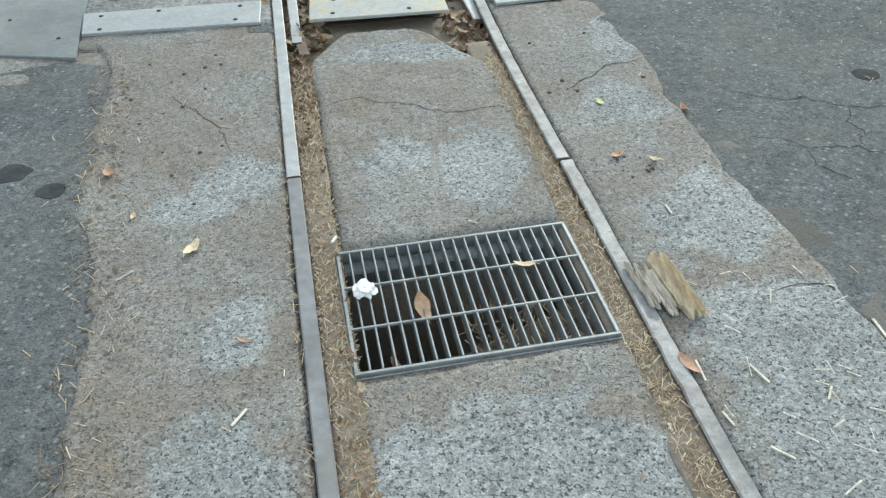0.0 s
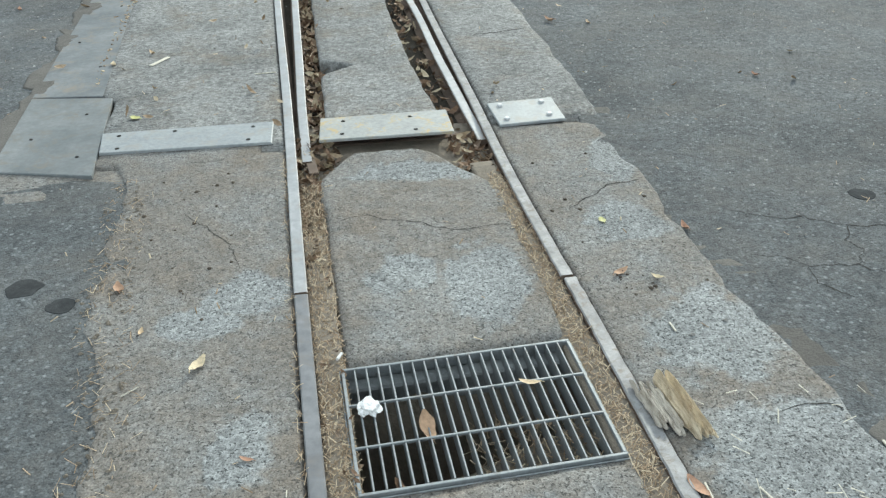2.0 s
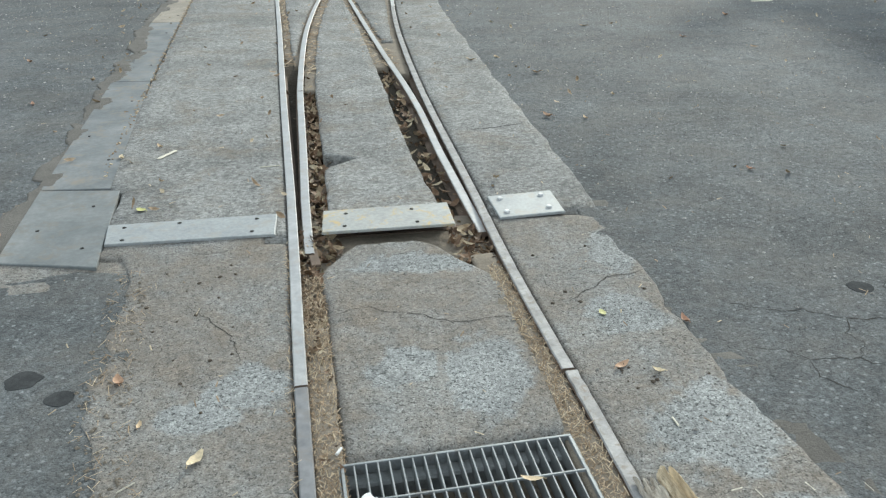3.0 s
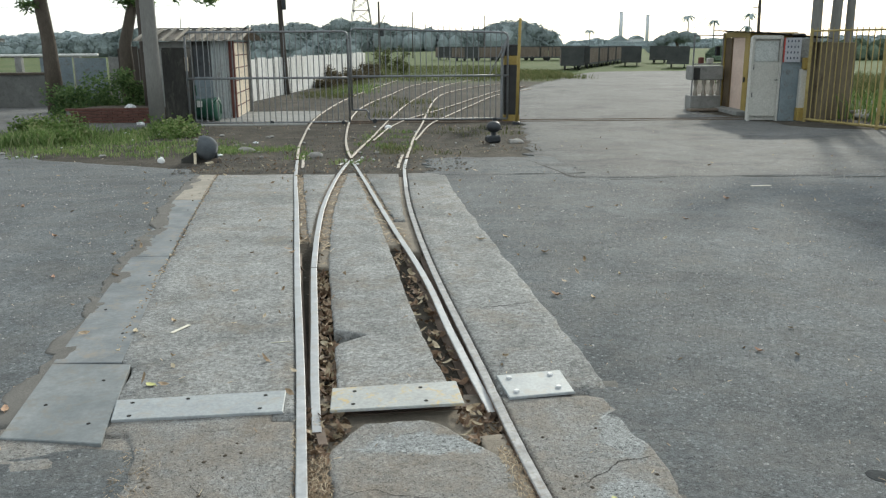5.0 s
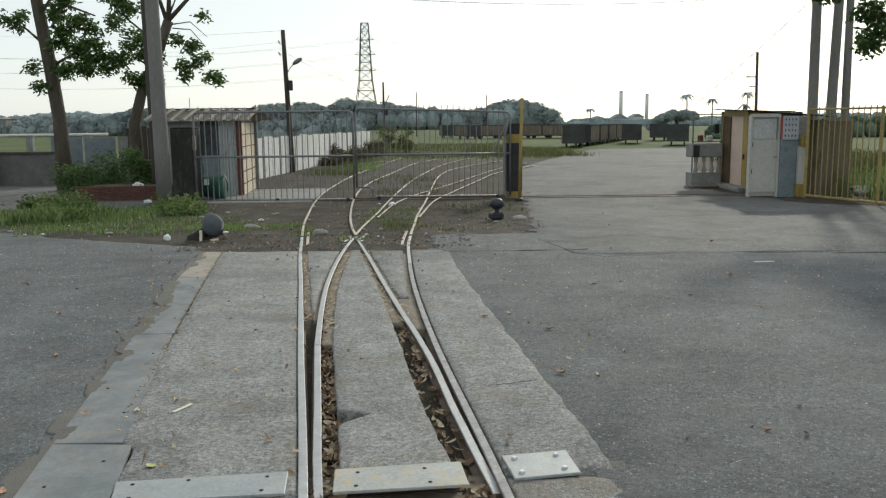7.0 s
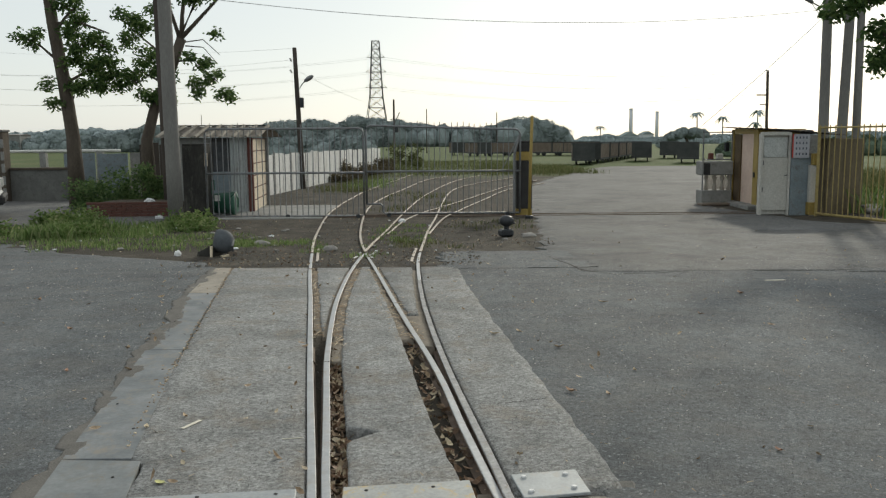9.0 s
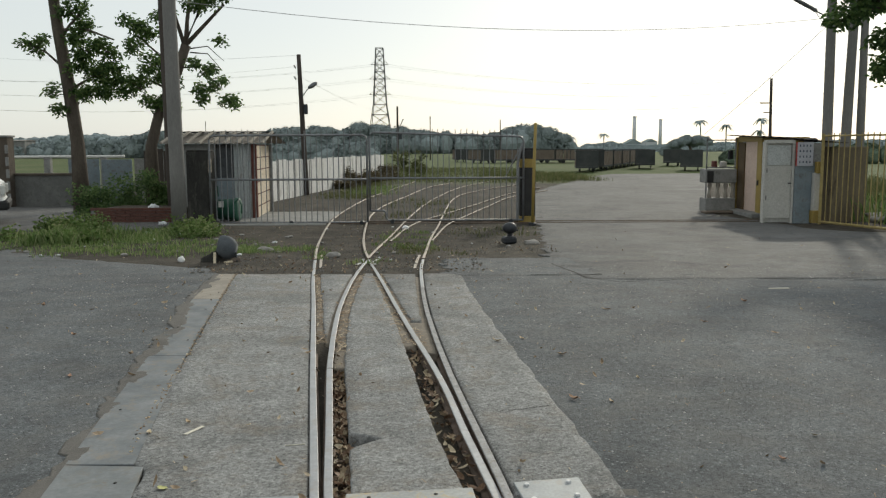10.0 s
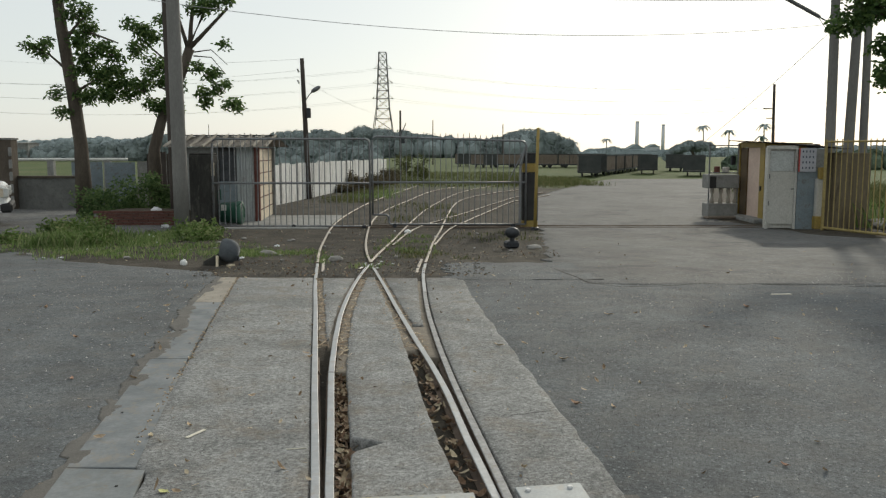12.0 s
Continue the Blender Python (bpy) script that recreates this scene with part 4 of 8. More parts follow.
t = thing("switch_tie_bar", (-0.42, 3.22, -0.06), "flat steel tie bar lying in the switch trench", "tie bar")
part("bar", box(bmesh.new(), (-0.415, 3.15, -0.022), (0.036, 0.30, 0.010), 12, 0.002, -6), M_RAILSIDE, t)
part("bar", box(bmesh.new(), (-0.10, 3.385, -0.05), (0.80, 0.04, 0.012), 6, 0.002), M_RAILSIDE, t)


# ---- the drain with its grating ----
def make_drain():
    t = thing("drain_pit", trk(0.376, 1.65, -1.0), "dark concrete drain pit under the grating", "drain", kind="structure")
    for (u0, u1, v0, v1) in ((0.03, 0.085, 1.42, 1.88), (0.668, 0.72, 1.42, 1.88), (0.085, 0.668, 1.395, 1.448), (0.085, 0.668, 1.815, 1.90)):
        bm = bmesh.new()
        c = trk((u0 + u1) / 2, (v0 + v1) / 2, -0.52)
        part("pit_wall", box(bm, c, (u1 - u0, v1 - v0, 0.98), math.degrees(TURN), 0.006), M_PIT, t)
    bm = bmesh.new()
    n = 16
    rows = []
    for i in range(n + 1):
        row = []
        for j in range(n + 1):
            u, v = 0.08 + 0.59 * i / n, 1.44 + 0.42 * j / n
            near = 0.915 * max(0.0, min(1.0, 1 - (v - 1.452 - 0.15 * min(1.0, max(0.0, (u - 0.16) / 0.45))) / 0.07))
            far = (0.88 + 0.03 * noise.noise((u * 6.0, 2.0, 0.0))) * max(0.0, min(1.0, (v - 1.735) / 0.055))
            side = 0.80 * max(0.0, min(1.0, (u - 0.585) / 0.06))
            heap = max(near, far, side)
            row.append(bm.verts.new(trk(u, v, -0.96 + heap + 0.02 * noise.noise((u * 14, v * 14, 0)))))
        rows.append(row)
    for a, b in zip(rows, rows[1:]):
        for j in range(n):
            bm.faces.new((a[j], b[j], b[j + 1], a[j + 1]))
    part("silt", bm, M_FILL, t, "dry silt heaped in the pit", True)

    g = thing("drain_grating", trk(0.376, 1.65, -0.03), "galvanised steel bar grating over the drain", "grating")
    for (u, v, su, sv) in ((0.376, 1.440, 0.606, 0.008), (0.376, 1.860, 0.606, 0.008), (0.077, 1.65, 0.008, 0.412), (0.675, 1.65, 0.008, 0.412)):
        part("frame_bar", box(bmesh.new(), trk(u, v, -0.011), (su, sv, 0.034), math.degrees(TURN), 0.0012), M_GRATE, g)
    for (u, v, su, sv) in ((0.376, 1.432, 0.62, 0.004), (0.376, 1.868, 0.62, 0.004), (0.069, 1.65, 0.004, 0.43), (0.683, 1.65, 0.004, 0.43)):
        part("angle_rim", box(bmesh.new(), trk(u, v, -0.020), (su, sv, 0.034), math.degrees(TURN), 0.0012), M_GRATE, g)
    bar = bmesh.new()
    box(bar, (0, 0, 0), (0.0042, 0.410, 0.046), 0, 0.0008)
    me = finish(bar, M_GRATE, False)
    for k in range(1, 20):
        ob = new("bearing_bar", me)
        ob.parent = g
        ob.matrix_basis = Matrix.Translation(trk(0.077 + 0.0299 * k + 0.001 * noise.noise((k * 3.3, 0, 0)), 1.65, -0.0175) - g.location) @ Matrix.Rotation(TURN + 0.008 * noise.noise((k * 1.7, 2, 0)), 4, "Z")
    for v in (1.578, 1.722):
        part("cross_bar", box(bmesh.new(), trk(0.376, v, 0.003), (0.594, 0.006, 0.008), math.degrees(TURN), 0.001), M_GRATE, g)


make_drain()


# ---- fallen leaves, straw, splinters and litter ----
def leaf_mesh(length, width, curl, fold, rnd):
    bm = bmesh.new()
    n = 6
    rows = []
    for i in range(n + 1):
        s = i / n
        w = width * (math.sin(math.pi * min(1, s * 0.92 + 0.04)) ** 0.8) * (1 + 0.12 * rnd.uniform(-1, 1))
        y = (s - 0.5) * length
        z = curl * (2 * s - 1) ** 2 + 0.002
        rows.append([bm.verts.new((-w / 2, y, z + fold * w + 0.002 * rnd.random())), bm.verts.new((0, y, z)), bm.verts.new((w / 2, y, z + fold * w * rnd.uniform(0.3, 1.1)))])
    for a, b in zip(rows, rows[1:]):
        for j in (0, 1):
            bm.faces.new((a[j], a[j + 1], b[j + 1], b[j]))
    tube(bm, [(0, -0.5 * length, curl), (0.003, -0.62 * length, curl * 0.8)], 0.0012, 4)
    return bm


rnd = random.Random(11)
LEAVES = []
for k in range(6):
    LEAVES.append(finish(leaf_mesh(rnd.uniform(0.05, 0.065), rnd.uniform(0.022, 0.034), rnd.uniform(0.006, 0.016), rnd.uniform(0.15, 0.5), rnd), M_LEAF, True))
LEAVES.append(finish(leaf_mesh(0.05, 0.034, 0.005, 0.1, rnd), M_LEAFG, True))


def fallen_leaf(x, y, kind, turn, size, z=0.0, tip=0.0, label="dry tan leaf curled on the concrete"):
    ob = new("fallen_leaf", LEAVES[kind])
    ob.matrix_basis = Matrix.Translation((x, y, (z if z else top_z(x, y) + 0.001))) @ Matrix.Rotation(radians(turn), 4, "Z") @ Matrix.Rotation(radians(tip), 4, "X") @ Matrix.Scale(size * 1.2, 4)
    tagged(ob, label, "leaf", "fallen leaves")


for row in ((-0.89, 2.26, 0, 20, 0.8), (-0.58, 1.89, 1, -25, 1.0), (0.87, 2.52, 2, 10, 0.85), (0.60, 2.26, 3, -55, 0.8), (0.70, 2.22, 4, 60, 0.6), (0.447, 1.83, 0, 30, 1.0), (0.58, 1.42, 5, 25, 0.9),
            (0.375, 1.93, 2, 15, 0.9), (0.50, 1.70, 3, -10, 0.8), (0.33, 1.86, 1, 80, 0.5), (-0.77, 2.05, 1, 0, 0.5), (-0.40, 1.55, 3, 70, 0.5),
            (-1.35, 4.45, 2, 40, 0.8), (-1.50, 4.28, 0, 10, 0.7), (-1.78, 5.9, 1, 70, 0.8), (0.77, 4.85, 4, 40, 1.1), (0.98, 4.8, 3, 10, 0.8), (0.85, 5.9, 0, 80, 1.0),
            (1.25, 5.3, 2, 0, 0.7), (0.42, 6.3, 1, 60, 1.2), (0.62, 6.4, 5, 20, 0.9), (-2.4, 5.4, 3, 20, 0.9), (-2.9, 6.6, 4, 50, 1.0), (-3.8, 8.0, 2, 10, 1.2), (2.2, 7.0, 1, 30, 1.0),
            (3.1, 5.2, 3, 70, 1.2), (2.9, 8.0, 0, 10, 1.2), (1.5, 7.6, 5, 60, 1.1), (-2.2, 3.7, 1, 40, 0.9), (-1.9, 3.2, 2, 75, 0.9), (-1.72, 3.35, 5, 20, 0.9), (1.6, 3.9, 4, 30, 0.7)):
    fallen_leaf(*row)
fallen_leaf(0.61, 2.58, 6, 10, 0.6, label="yellow-green leaf lying on the concrete")
fallen_leaf(-1.20, 3.58, 6, 60, 0.9, label="yellow-green leaf lying on the slab")
fallen_leaf(-1.62, 2.98, 6, 60, 0.8, label="yellow-green leaf lying on the asphalt")
fallen_leaf(0.005, 1.635, 0, 20, 1.1, 0.004, 35, "brown leaf caught between the grating bars")
fallen_leaf(-0.06, 1.475, 0, 60, 0.7, -0.02, 40, "brown leaf caught between the grating bars")
fallen_leaf(0.265, 1.77, 3, 80, 0.8, 0.006, 0, "dry tan leaf lying on the grating")


def scatter(name, spots, material, label, category, make, z_of, seed):
    """Countless small bits in one mesh."""
    rnd = random.Random(seed)
    verts, faces = [], []
    for x, y in spots(rnd):
        make(rnd, x, y, z_of(x, y), verts, faces)
    me = bpy.data.meshes.new(name)
    me.from_pydata(verts, [], faces)
    me.materials.append(material)
    return tagged(new(name, me), label, category, kind="stuff")


def straw_bit(lo, hi, wide):
    def make(rnd, x, y, z, verts, faces):
        a, n = rnd.uniform(0, math.pi), rnd.uniform(lo, hi)
        dx, dy, w = math.cos(a) * n / 2, math.sin(a) * n / 2, rnd.uniform(0.5, 1.2) * wide
        px, py = -math.sin(a) * w, math.cos(a) * w
        k = len(verts)
        up, slope = z + rnd.uniform(0.001, 0.012), rnd.uniform(-0.006, 0.012)
        verts += [(x - dx - px, y - dy - py, up), (x + dx - px, y + dy - py, up + slope), (x + dx + px, y + dy + py, up + slope), (x - dx + px, y - dy + py, up), (x, y, up + slope / 2 + w)]
        faces += [(k, k + 1, k + 4), (k + 1, k + 2, k + 4), (k + 2, k + 3, k + 4), (k + 3, k, k + 4)]
    return make


def leaf_bit(lo, hi):
    def make(rnd, x, y, z, verts, faces):
        a, n = rnd.uniform(0, math.tau), rnd.uniform(lo, hi)
        w = n * rnd.uniform(0.3, 0.5)
        t = Matrix.Translation((x, y, z + rnd.uniform(0.0, 0.03))) @ Euler((rnd.uniform(-0.9, 0.9), rnd.uniform(-0.7, 0.7), a)).to_matrix().to_4x4()
        k = len(verts)
        c = rnd.uniform(0.1, 0.35) * n
        for p in ((0, -n / 2, c), (-w / 2, -n / 6, c * 0.6), (-w / 2, n / 5, c * 0.5), (0, n / 2, c), (w / 2, n / 5, c * 0.5), (w / 2, -n / 6, c * 0.6), (0, 0, 0)):
            verts.append(tuple(t @ Vector(p)))
        faces.extend([(k + i, k + (i + 1) % 6, k + 6) for i in range(6)])
    return make


def along(path, a, b, y0, y1, count):
    def spots(rnd):
        for _ in range(count):
            y = rnd.uniform(y0, y1)
            yield path(y) + rnd.uniform(a, b), y
    return spots


scatter("straw", along(left_rail, 0.022, 0.10, -0.2, 2.9, 5200), M_STRAW, "brown straw and dry needles packed along the rail", "straw", straw_bit(0.005, 0.026, 0.0012), lambda x, y: -0.012, 1)
scatter("straw", along(right_rail, -0.085, -0.022, 0.6, 2.95, 3000), M_STRAW, "brown straw and dry needles beside the rail", "straw", straw_bit(0.005, 0.028, 0.0012), lambda x, y: -0.01, 2)
scatter("straw", along(left_rail, -0.035, -0.022, 0.8, 3.2, 160), M_STRAW, "bits of straw along the outer rail edge", "straw", straw_bit(0.01, 0.04, 0.001), lambda x, y: 0.0, 3)
scatter("leaf_litter", along(left_rail, 0.022, 0.095, 2.2, 3.35, 130), M_LITTER, "brown dead leaves filling the rail groove", "leaf litter", leaf_bit(0.025, 0.06), lambda x, y: -0.04, 4)
scatter("leaf_litter", along(left_blade, 0.02, 0.13, 3.1, 6.0, 520), M_LITTER, "brown dead leaves filling the switch trench", "leaf litter", leaf_bit(0.03, 0.075), lambda x, y: gz(y) - 0.06, 5)
scatter("leaf_litter", along(right_blade, -0.14, -0.02, 3.0, 6.6, 200), M_LITTER, "brown dead leaves filling the switch trench", "leaf litter", leaf_bit(0.03, 0.075), lambda x, y: gz(y) - 0.06, 6)
scatter("leaf_litter", along(lambda y: 0.2 - 0.148 * (y - 3.1), -0.05, 0.10, 2.95, 3.35, 110), M_LITTER, "heap of brown dead leaves by the plate", "leaf litter", leaf_bit(0.03, 0.07), lambda x, y: -0.05, 16)
scatter("leaf_litter", along(lambda y: -0.43, -0.08, 0.10, 3.0, 3.3, 50), M_LITTER, "brown dead leaves under the plate edge", "leaf litter", leaf_bit(0.03, 0.06), lambda x, y: -0.06, 17)
scatter("straw", along(left_blade, 0.02, 0.13, 6.0, 10.4, 260), M_STRAW, "dry bits in the rail groove", "straw", straw_bit(0.03, 0.10, 0.004), lambda x, y: gz(y) - 0.014, 7)
scatter("straw", along(right_blade, -0.15, 0.06, 6.2, 10.4, 320), M_STRAW, "dry bits in the rail groove", "straw", straw_bit(0.03, 0.10, 0.004), lambda x, y: gz(y) - 0.014, 8)
scatter("straw", along(left_rail, 0.02, 0.10, 6.3, 10.4, 200), M_STRAW, "dry bits in the rail groove", "straw", straw_bit(0.03, 0.10, 0.004), lambda x, y: gz(y) - 0.016, 9)
scatter("straw", along(edge_left, -0.04, 0.12, 0.8, 3.0, 320), M_STRAW, "dry grass bits along the slab edge", "straw", straw_bit(0.01, 0.045, 0.001), top_z, 10)


def ground_spots(rnd):
    for _ in range(900):
        yield rnd.uniform(-4, 5), rnd.uniform(0.6, 9.5)


scatter("straw", ground_spots, M_STRAW, "scattered dry chips over the paving", "straw", straw_bit(0.008, 0.03, 0.002), top_z, 12)


def pebble(rnd, x, y, z, verts, faces):
    s = rnd.uniform(0.003, 0.009)
    k = len(verts)
    for p in ((1, 0, 0.3), (0, 1, 0.2), (-1, 0, 0.3), (0, -1, 0.25), (0, 0, 1.1)):
        verts.append((x + s * p[0] * rnd.uniform(0.6, 1.2), y + s * p[1] * rnd.uniform(0.6, 1.2), z + s * p[2] - 0.001))
    faces.extend([(k + i, k + (i + 1) % 4, k + 4) for i in range(4)])


scatter("gravel", ground_spots, M_STONE, "loose grit scattered over the paving", "gravel", pebble, top_z, 13)
scatter("gravel", along(edge_left, -0.05, 0.10, 0.8, 3.0, 260), M_FILL, "dark crumbs of broken asphalt along the slab edge", "gravel", pebble, top_z, 14)


def clod(rnd, x, y, z, verts, faces):
    s = rnd.uniform(0.003, 0.009)
    k = len(verts)
    ring = [(math.cos(a), math.sin(a)) for a in (i * math.tau / 7 for i in range(7))]
    for h, r in ((0.0, 1.0), (0.55, 0.8)):
        for c, d in ring:
            verts.append((x + s * r * c * rnd.uniform(0.7, 1.2), y + s * r * d * rnd.uniform(0.7, 1.2), z + s * h - 0.001))
    verts.append((x, y, z + 0.75 * s))
    faces.extend([(k + i, k + (i + 1) % 7, k + 7 + (i + 1) % 7, k + 7 + i) for i in range(7)])
    faces.extend([(k + 7 + i, k + 7 + (i + 1) % 7, k + 14) for i in range(7)])


scatter("gravel", along(edge_left, 0.06, 0.42, 2.05, 3.1, 20), M_EARTH, "dark clods of dirt on the concrete shoulder", "gravel", clod, top_z, 19)
scatter("gravel", along(right_rail, 0.06, 0.45, 2.1, 3.2, 12), M_EARTH, "dark clods of dirt by the rail", "gravel", clod, top_z, 20)
scatter("gravel", along(right_rail, 0.14, 0.24, 2.14, 2.28, 12), M_EARTH, "dark clods of dirt on the shoulder", "gravel", clod, top_z, 24)


def pale_near(rnd):
    for _ in range(34):
        yield rnd.uniform(0.62, 1.15), rnd.uniform(1.05, 1.75)


scatter("straw", pale_near, M_PALE, "pale wood splinters on the concrete", "straw", straw_bit(0.015, 0.05, 0.0018), top_z, 15)


def splinter(x, y, turn, length, wide=0.007, label="pale split wood splinter lying on concrete"):
    bm = bmesh.new()
    box(bm, (0, 0, 0), (length, wide, 0.004), 0, 0.001)
    for v in bm.verts:
        v.co.y *= 1 - 0.6 * abs(v.co.x / length)
        v.co.z += 0.004 * (v.co.x / length) ** 2
    bmesh.ops.transform(bm, matrix=Matrix.Translation((x, y, top_z(x, y) + 0.003)) @ Matrix.Rotation(radians(turn), 4, "Z"), verts=bm.verts)
    solo("wood_splinter", bm, M_PALE, (x, y, gz(y)), label, "wood splinter", "wood splinters")


for row in ((0.68, 1.98, 100, 0.04), (0.72, 1.38, 115, 0.06), (-0.38, 1.33, 60, 0.05, 0.009), (1.045, 1.51, 95, 0.06, 0.01), (0.60, 1.40, 95, 0.06), (0.50, 1.26, 100, 0.035), (0.53, 1.33, 95, 0.03),
            (0.62, 1.27, 110, 0.04), (0.70, 1.18, 140, 0.05), (0.85, 1.32, 60, 0.04), (-0.30, 1.45, 95, 0.02, 0.004), (-0.73, 1.80, 45, 0.05, 0.003),
            (-1.28, 4.32, 65, 0.14, 0.03), (-0.72, 4.1, 10, 0.1, 0.006), (3.6, 8.9, 5, 0.22, 0.06)):
    splinter(*row)


def wood_chunk():
    t = thing("bark_chunk", (0.585, 1.66, 0.0), "weathered split chunk of wood lying over the rail", "wood chunk")
    rnd = random.Random(3)
    c, d = Vector((0.588, 1.665, 0.018)), Vector((0.21, -0.98, 0)).normalized()
    a = Vector((-d.y, d.x, 0))
    strips = []
    for k in range(6):
        strips.append((-0.058 + 0.0095 * k, rnd.uniform(-0.035, 0.03), rnd.uniform(0.13, 0.20), rnd.uniform(0.007, 0.012), rnd.uniform(0.006, 0.016), M_BARKGREY))
    for k in range(8):
        strips.append((0.004 + 0.0065 * k, rnd.uniform(-0.018, 0.018), rnd.uniform(0.18, 0.235), rnd.uniform(0.006, 0.011), 0.030 - 0.0012 * abs(k - 3) ** 2 + rnd.uniform(-0.006, 0.004), M_WOOD))
    for k, (off, mid, l, w, h, m) in enumerate(strips):
        bm = bmesh.new()
        n = 14
        ring = []
        for i in range(n + 1):
            s = (i / n - 0.5) * l + mid
            f = 0.95 + 0.28 * noise.noise((i * 0.9, k * 3.0, 2.0)) - 0.5 * (i in (0, n))
            p = c + d * s + a * (off + 0.004 * noise.noise((i * 0.35, k * 0.7, 0))) + Vector((0, 0, 0.002 * noise.noise((i * 0.7, k, 5))))
            ring.append([bm.verts.new(p + a * (w / 2 * f * x) + Vector((0, 0, h * f * z + 0.0012 * noise.noise((i * 2.3, k, x * 4))))) for x, z in ((-1, -0.5), (-0.95, 0.2), (-0.4, 0.5), (0.05, 0.30), (0.5, 0.6), (0.95, 0.25), (1, -0.5))])
        for r0, r1 in zip(ring, ring[1:]):
            for j in range(7):
                bm.faces.new((r0[j], r0[(j + 1) % 7], r1[(j + 1) % 7], r1[j]))
        bm.faces.new(ring[0][::-1])
        bm.faces.new(ring[-1])
        part("wood_strip", bm, m, t)


wood_chunk()


def crumpled(name, at, r, material, label, category, seed, flat=0.6):
    bm = bmesh.new()
    bmesh.ops.create_icosphere(bm, subdivisions=3, radius=r)
    for v in bm.verts:
        k = 1 + 0.55 * noise.noise(v.co / r * 1.7 + Vector((seed, 0, 0))) + 0.35 * noise.noise(v.co / r * 4.1 + Vector((seed, 3, 0)))
        v.co = Vector((v.co.x * k, v.co.y * k, max(-r * 0.5, v.co.z * k * flat)))
    bmesh.ops.translate(bm, vec=Vector(at) + Vector((0, 0, r * 0.35)), verts=bm.verts)
    return solo(name, bm, material, at, label, category)


crumpled("crumpled_paper", trk(0.128, 1.695, 0.006), 0.026, M_PAPER, "crumpled white paper caught on the grating", "litter", 2.0)
t = thing("cigarette_end", (-0.215, 1.91, 0.0), "white cigarette end on the concrete", "litter")
part("filter", tube(bmesh.new(), [(-0.222, 1.895, 0.005), (-0.212, 1.92, 0.005)], 0.0042, 8), M_PAPER, t)


def tar_spot(x, y, r, seed):
    bm = bmesh.new()
    ring = [bm.verts.new((x + r * (1 + 0.3 * noise.noise((math.cos(a) * 1.5, math.sin(a) * 1.5, seed))) * math.cos(a), y + 0.9 * r * (1 + 0.3 * noise.noise((math.cos(a), math.sin(a), seed + 4))) * math.sin(a), 0.0))
            for a in (k * math.tau / 28 for k in range(28))]
    for v in ring:
        v.co.z = top_z(v.co.x, v.co.y) + 0.0015
    low = [bm.verts.new((v.co.x + (v.co.x - x) * 0.06, v.co.y + (v.co.y - y) * 0.06, v.co.z - 0.004)) for v in ring]
    hub = bm.verts.new((x, y, top_z(x, y) + 0.002))
    for k in range(28):
        bm.faces.new((ring[k], ring[(k + 1) % 28], hub))
        bm.faces.new((ring[k], ring[(k + 1) % 28], low[(k + 1) % 28], low[k]))
    solo("tar_spot", bm, M_TAR, (x, y, gz(y)), "round black tar spot on the asphalt", "tar spot", "tar spots")


tar_spot(-1.04, 2.20, 0.042, 1.0)
tar_spot(-1.185, 2.30, 0.052, 2.0)
tar_spot(1.55, 2.71, 0.045, 3.0)


def crack(name, pts, wide, label):
    """A thin dark crack: a sunken ragged line laid a hair above the surface."""
    bm = bmesh.new()
    rnd = random.Random(len(pts) + int(abs(pts[0][0]) * 100))
    line = []
    for (x0, y0), (x1, y1) in zip(pts, pts[1:]):
        n = max(2, int(math.hypot(x1 - x0, y1 - y0) / 0.02))
        for i in range(n):
            s = i / n
            line.append((x0 + (x1 - x0) * s + rnd.uniform(-1, 1) * 0.008, y0 + (y1 - y0) * s + rnd.uniform(-1, 1) * 0.008))
    line.append(pts[-1])
    prev = None
    for i, (x, y) in enumerate(line):
        w = 1.1 * wide * (0.35 + rnd.random()) * math.sin(math.pi * (0.08 + 0.84 * i / len(line)))
        q = line[min(i + 1, len(line) - 1)]
        p = line[max(i - 1, 0)]
        d = Vector((q[0] - p[0], q[1] - p[1], 0)).normalized()
        a = Vector((d.y, -d.x, 0)) * w / 2
        z = top_z(x, y) + 0.0012
        cur = (bm.verts.new((x + a.x, y + a.y, z)), bm.verts.new((x, y, z - 0.0006)), bm.verts.new((x - a.x, y - a.y, z)))
        if prev:
            bm.faces.new((prev[0], cur[0], cur[1], prev[1]))
            bm.faces.new((prev[1], cur[1], cur[2], prev[2]))
        prev = cur
    solo(name, bm, M_CRACK, (pts[0][0], pts[0][1], gz(pts[0][1])), label, "crack", "cracks in the paving", "structure")


scatter("leaf_litter", along(left_rail, 0.025, 0.10, 0.6, 3.0, 120), M_LITTER, "small leaf scraps among the straw", "leaf litter", leaf_bit(0.012, 0.03), lambda x, y: -0.008, 18)
crack("crack", ((-0.30, 2.62), (-0.18, 2.67), (-0.12, 2.64), (0.02, 2.60), (0.10, 2.55), (0.32, 2.58)), 0.003, "fine crack across the concrete between the rails")
crack("crack", ((0.52, 2.66), (0.56, 2.73), (0.62, 2.76), (0.68, 2.83), (0.80, 2.86)), 0.005, "dark crack across the concrete shoulder")
crack("crack", ((0.84, 1.64), (0.92, 1.67), (1.02, 1.64)), 0.005, "dark crack in the concrete shoulder")
crack("crack", ((-0.80, 2.72), (-0.62, 2.52), (-0.55, 2.35)), 0.003, "fine crack in the concrete shoulder")
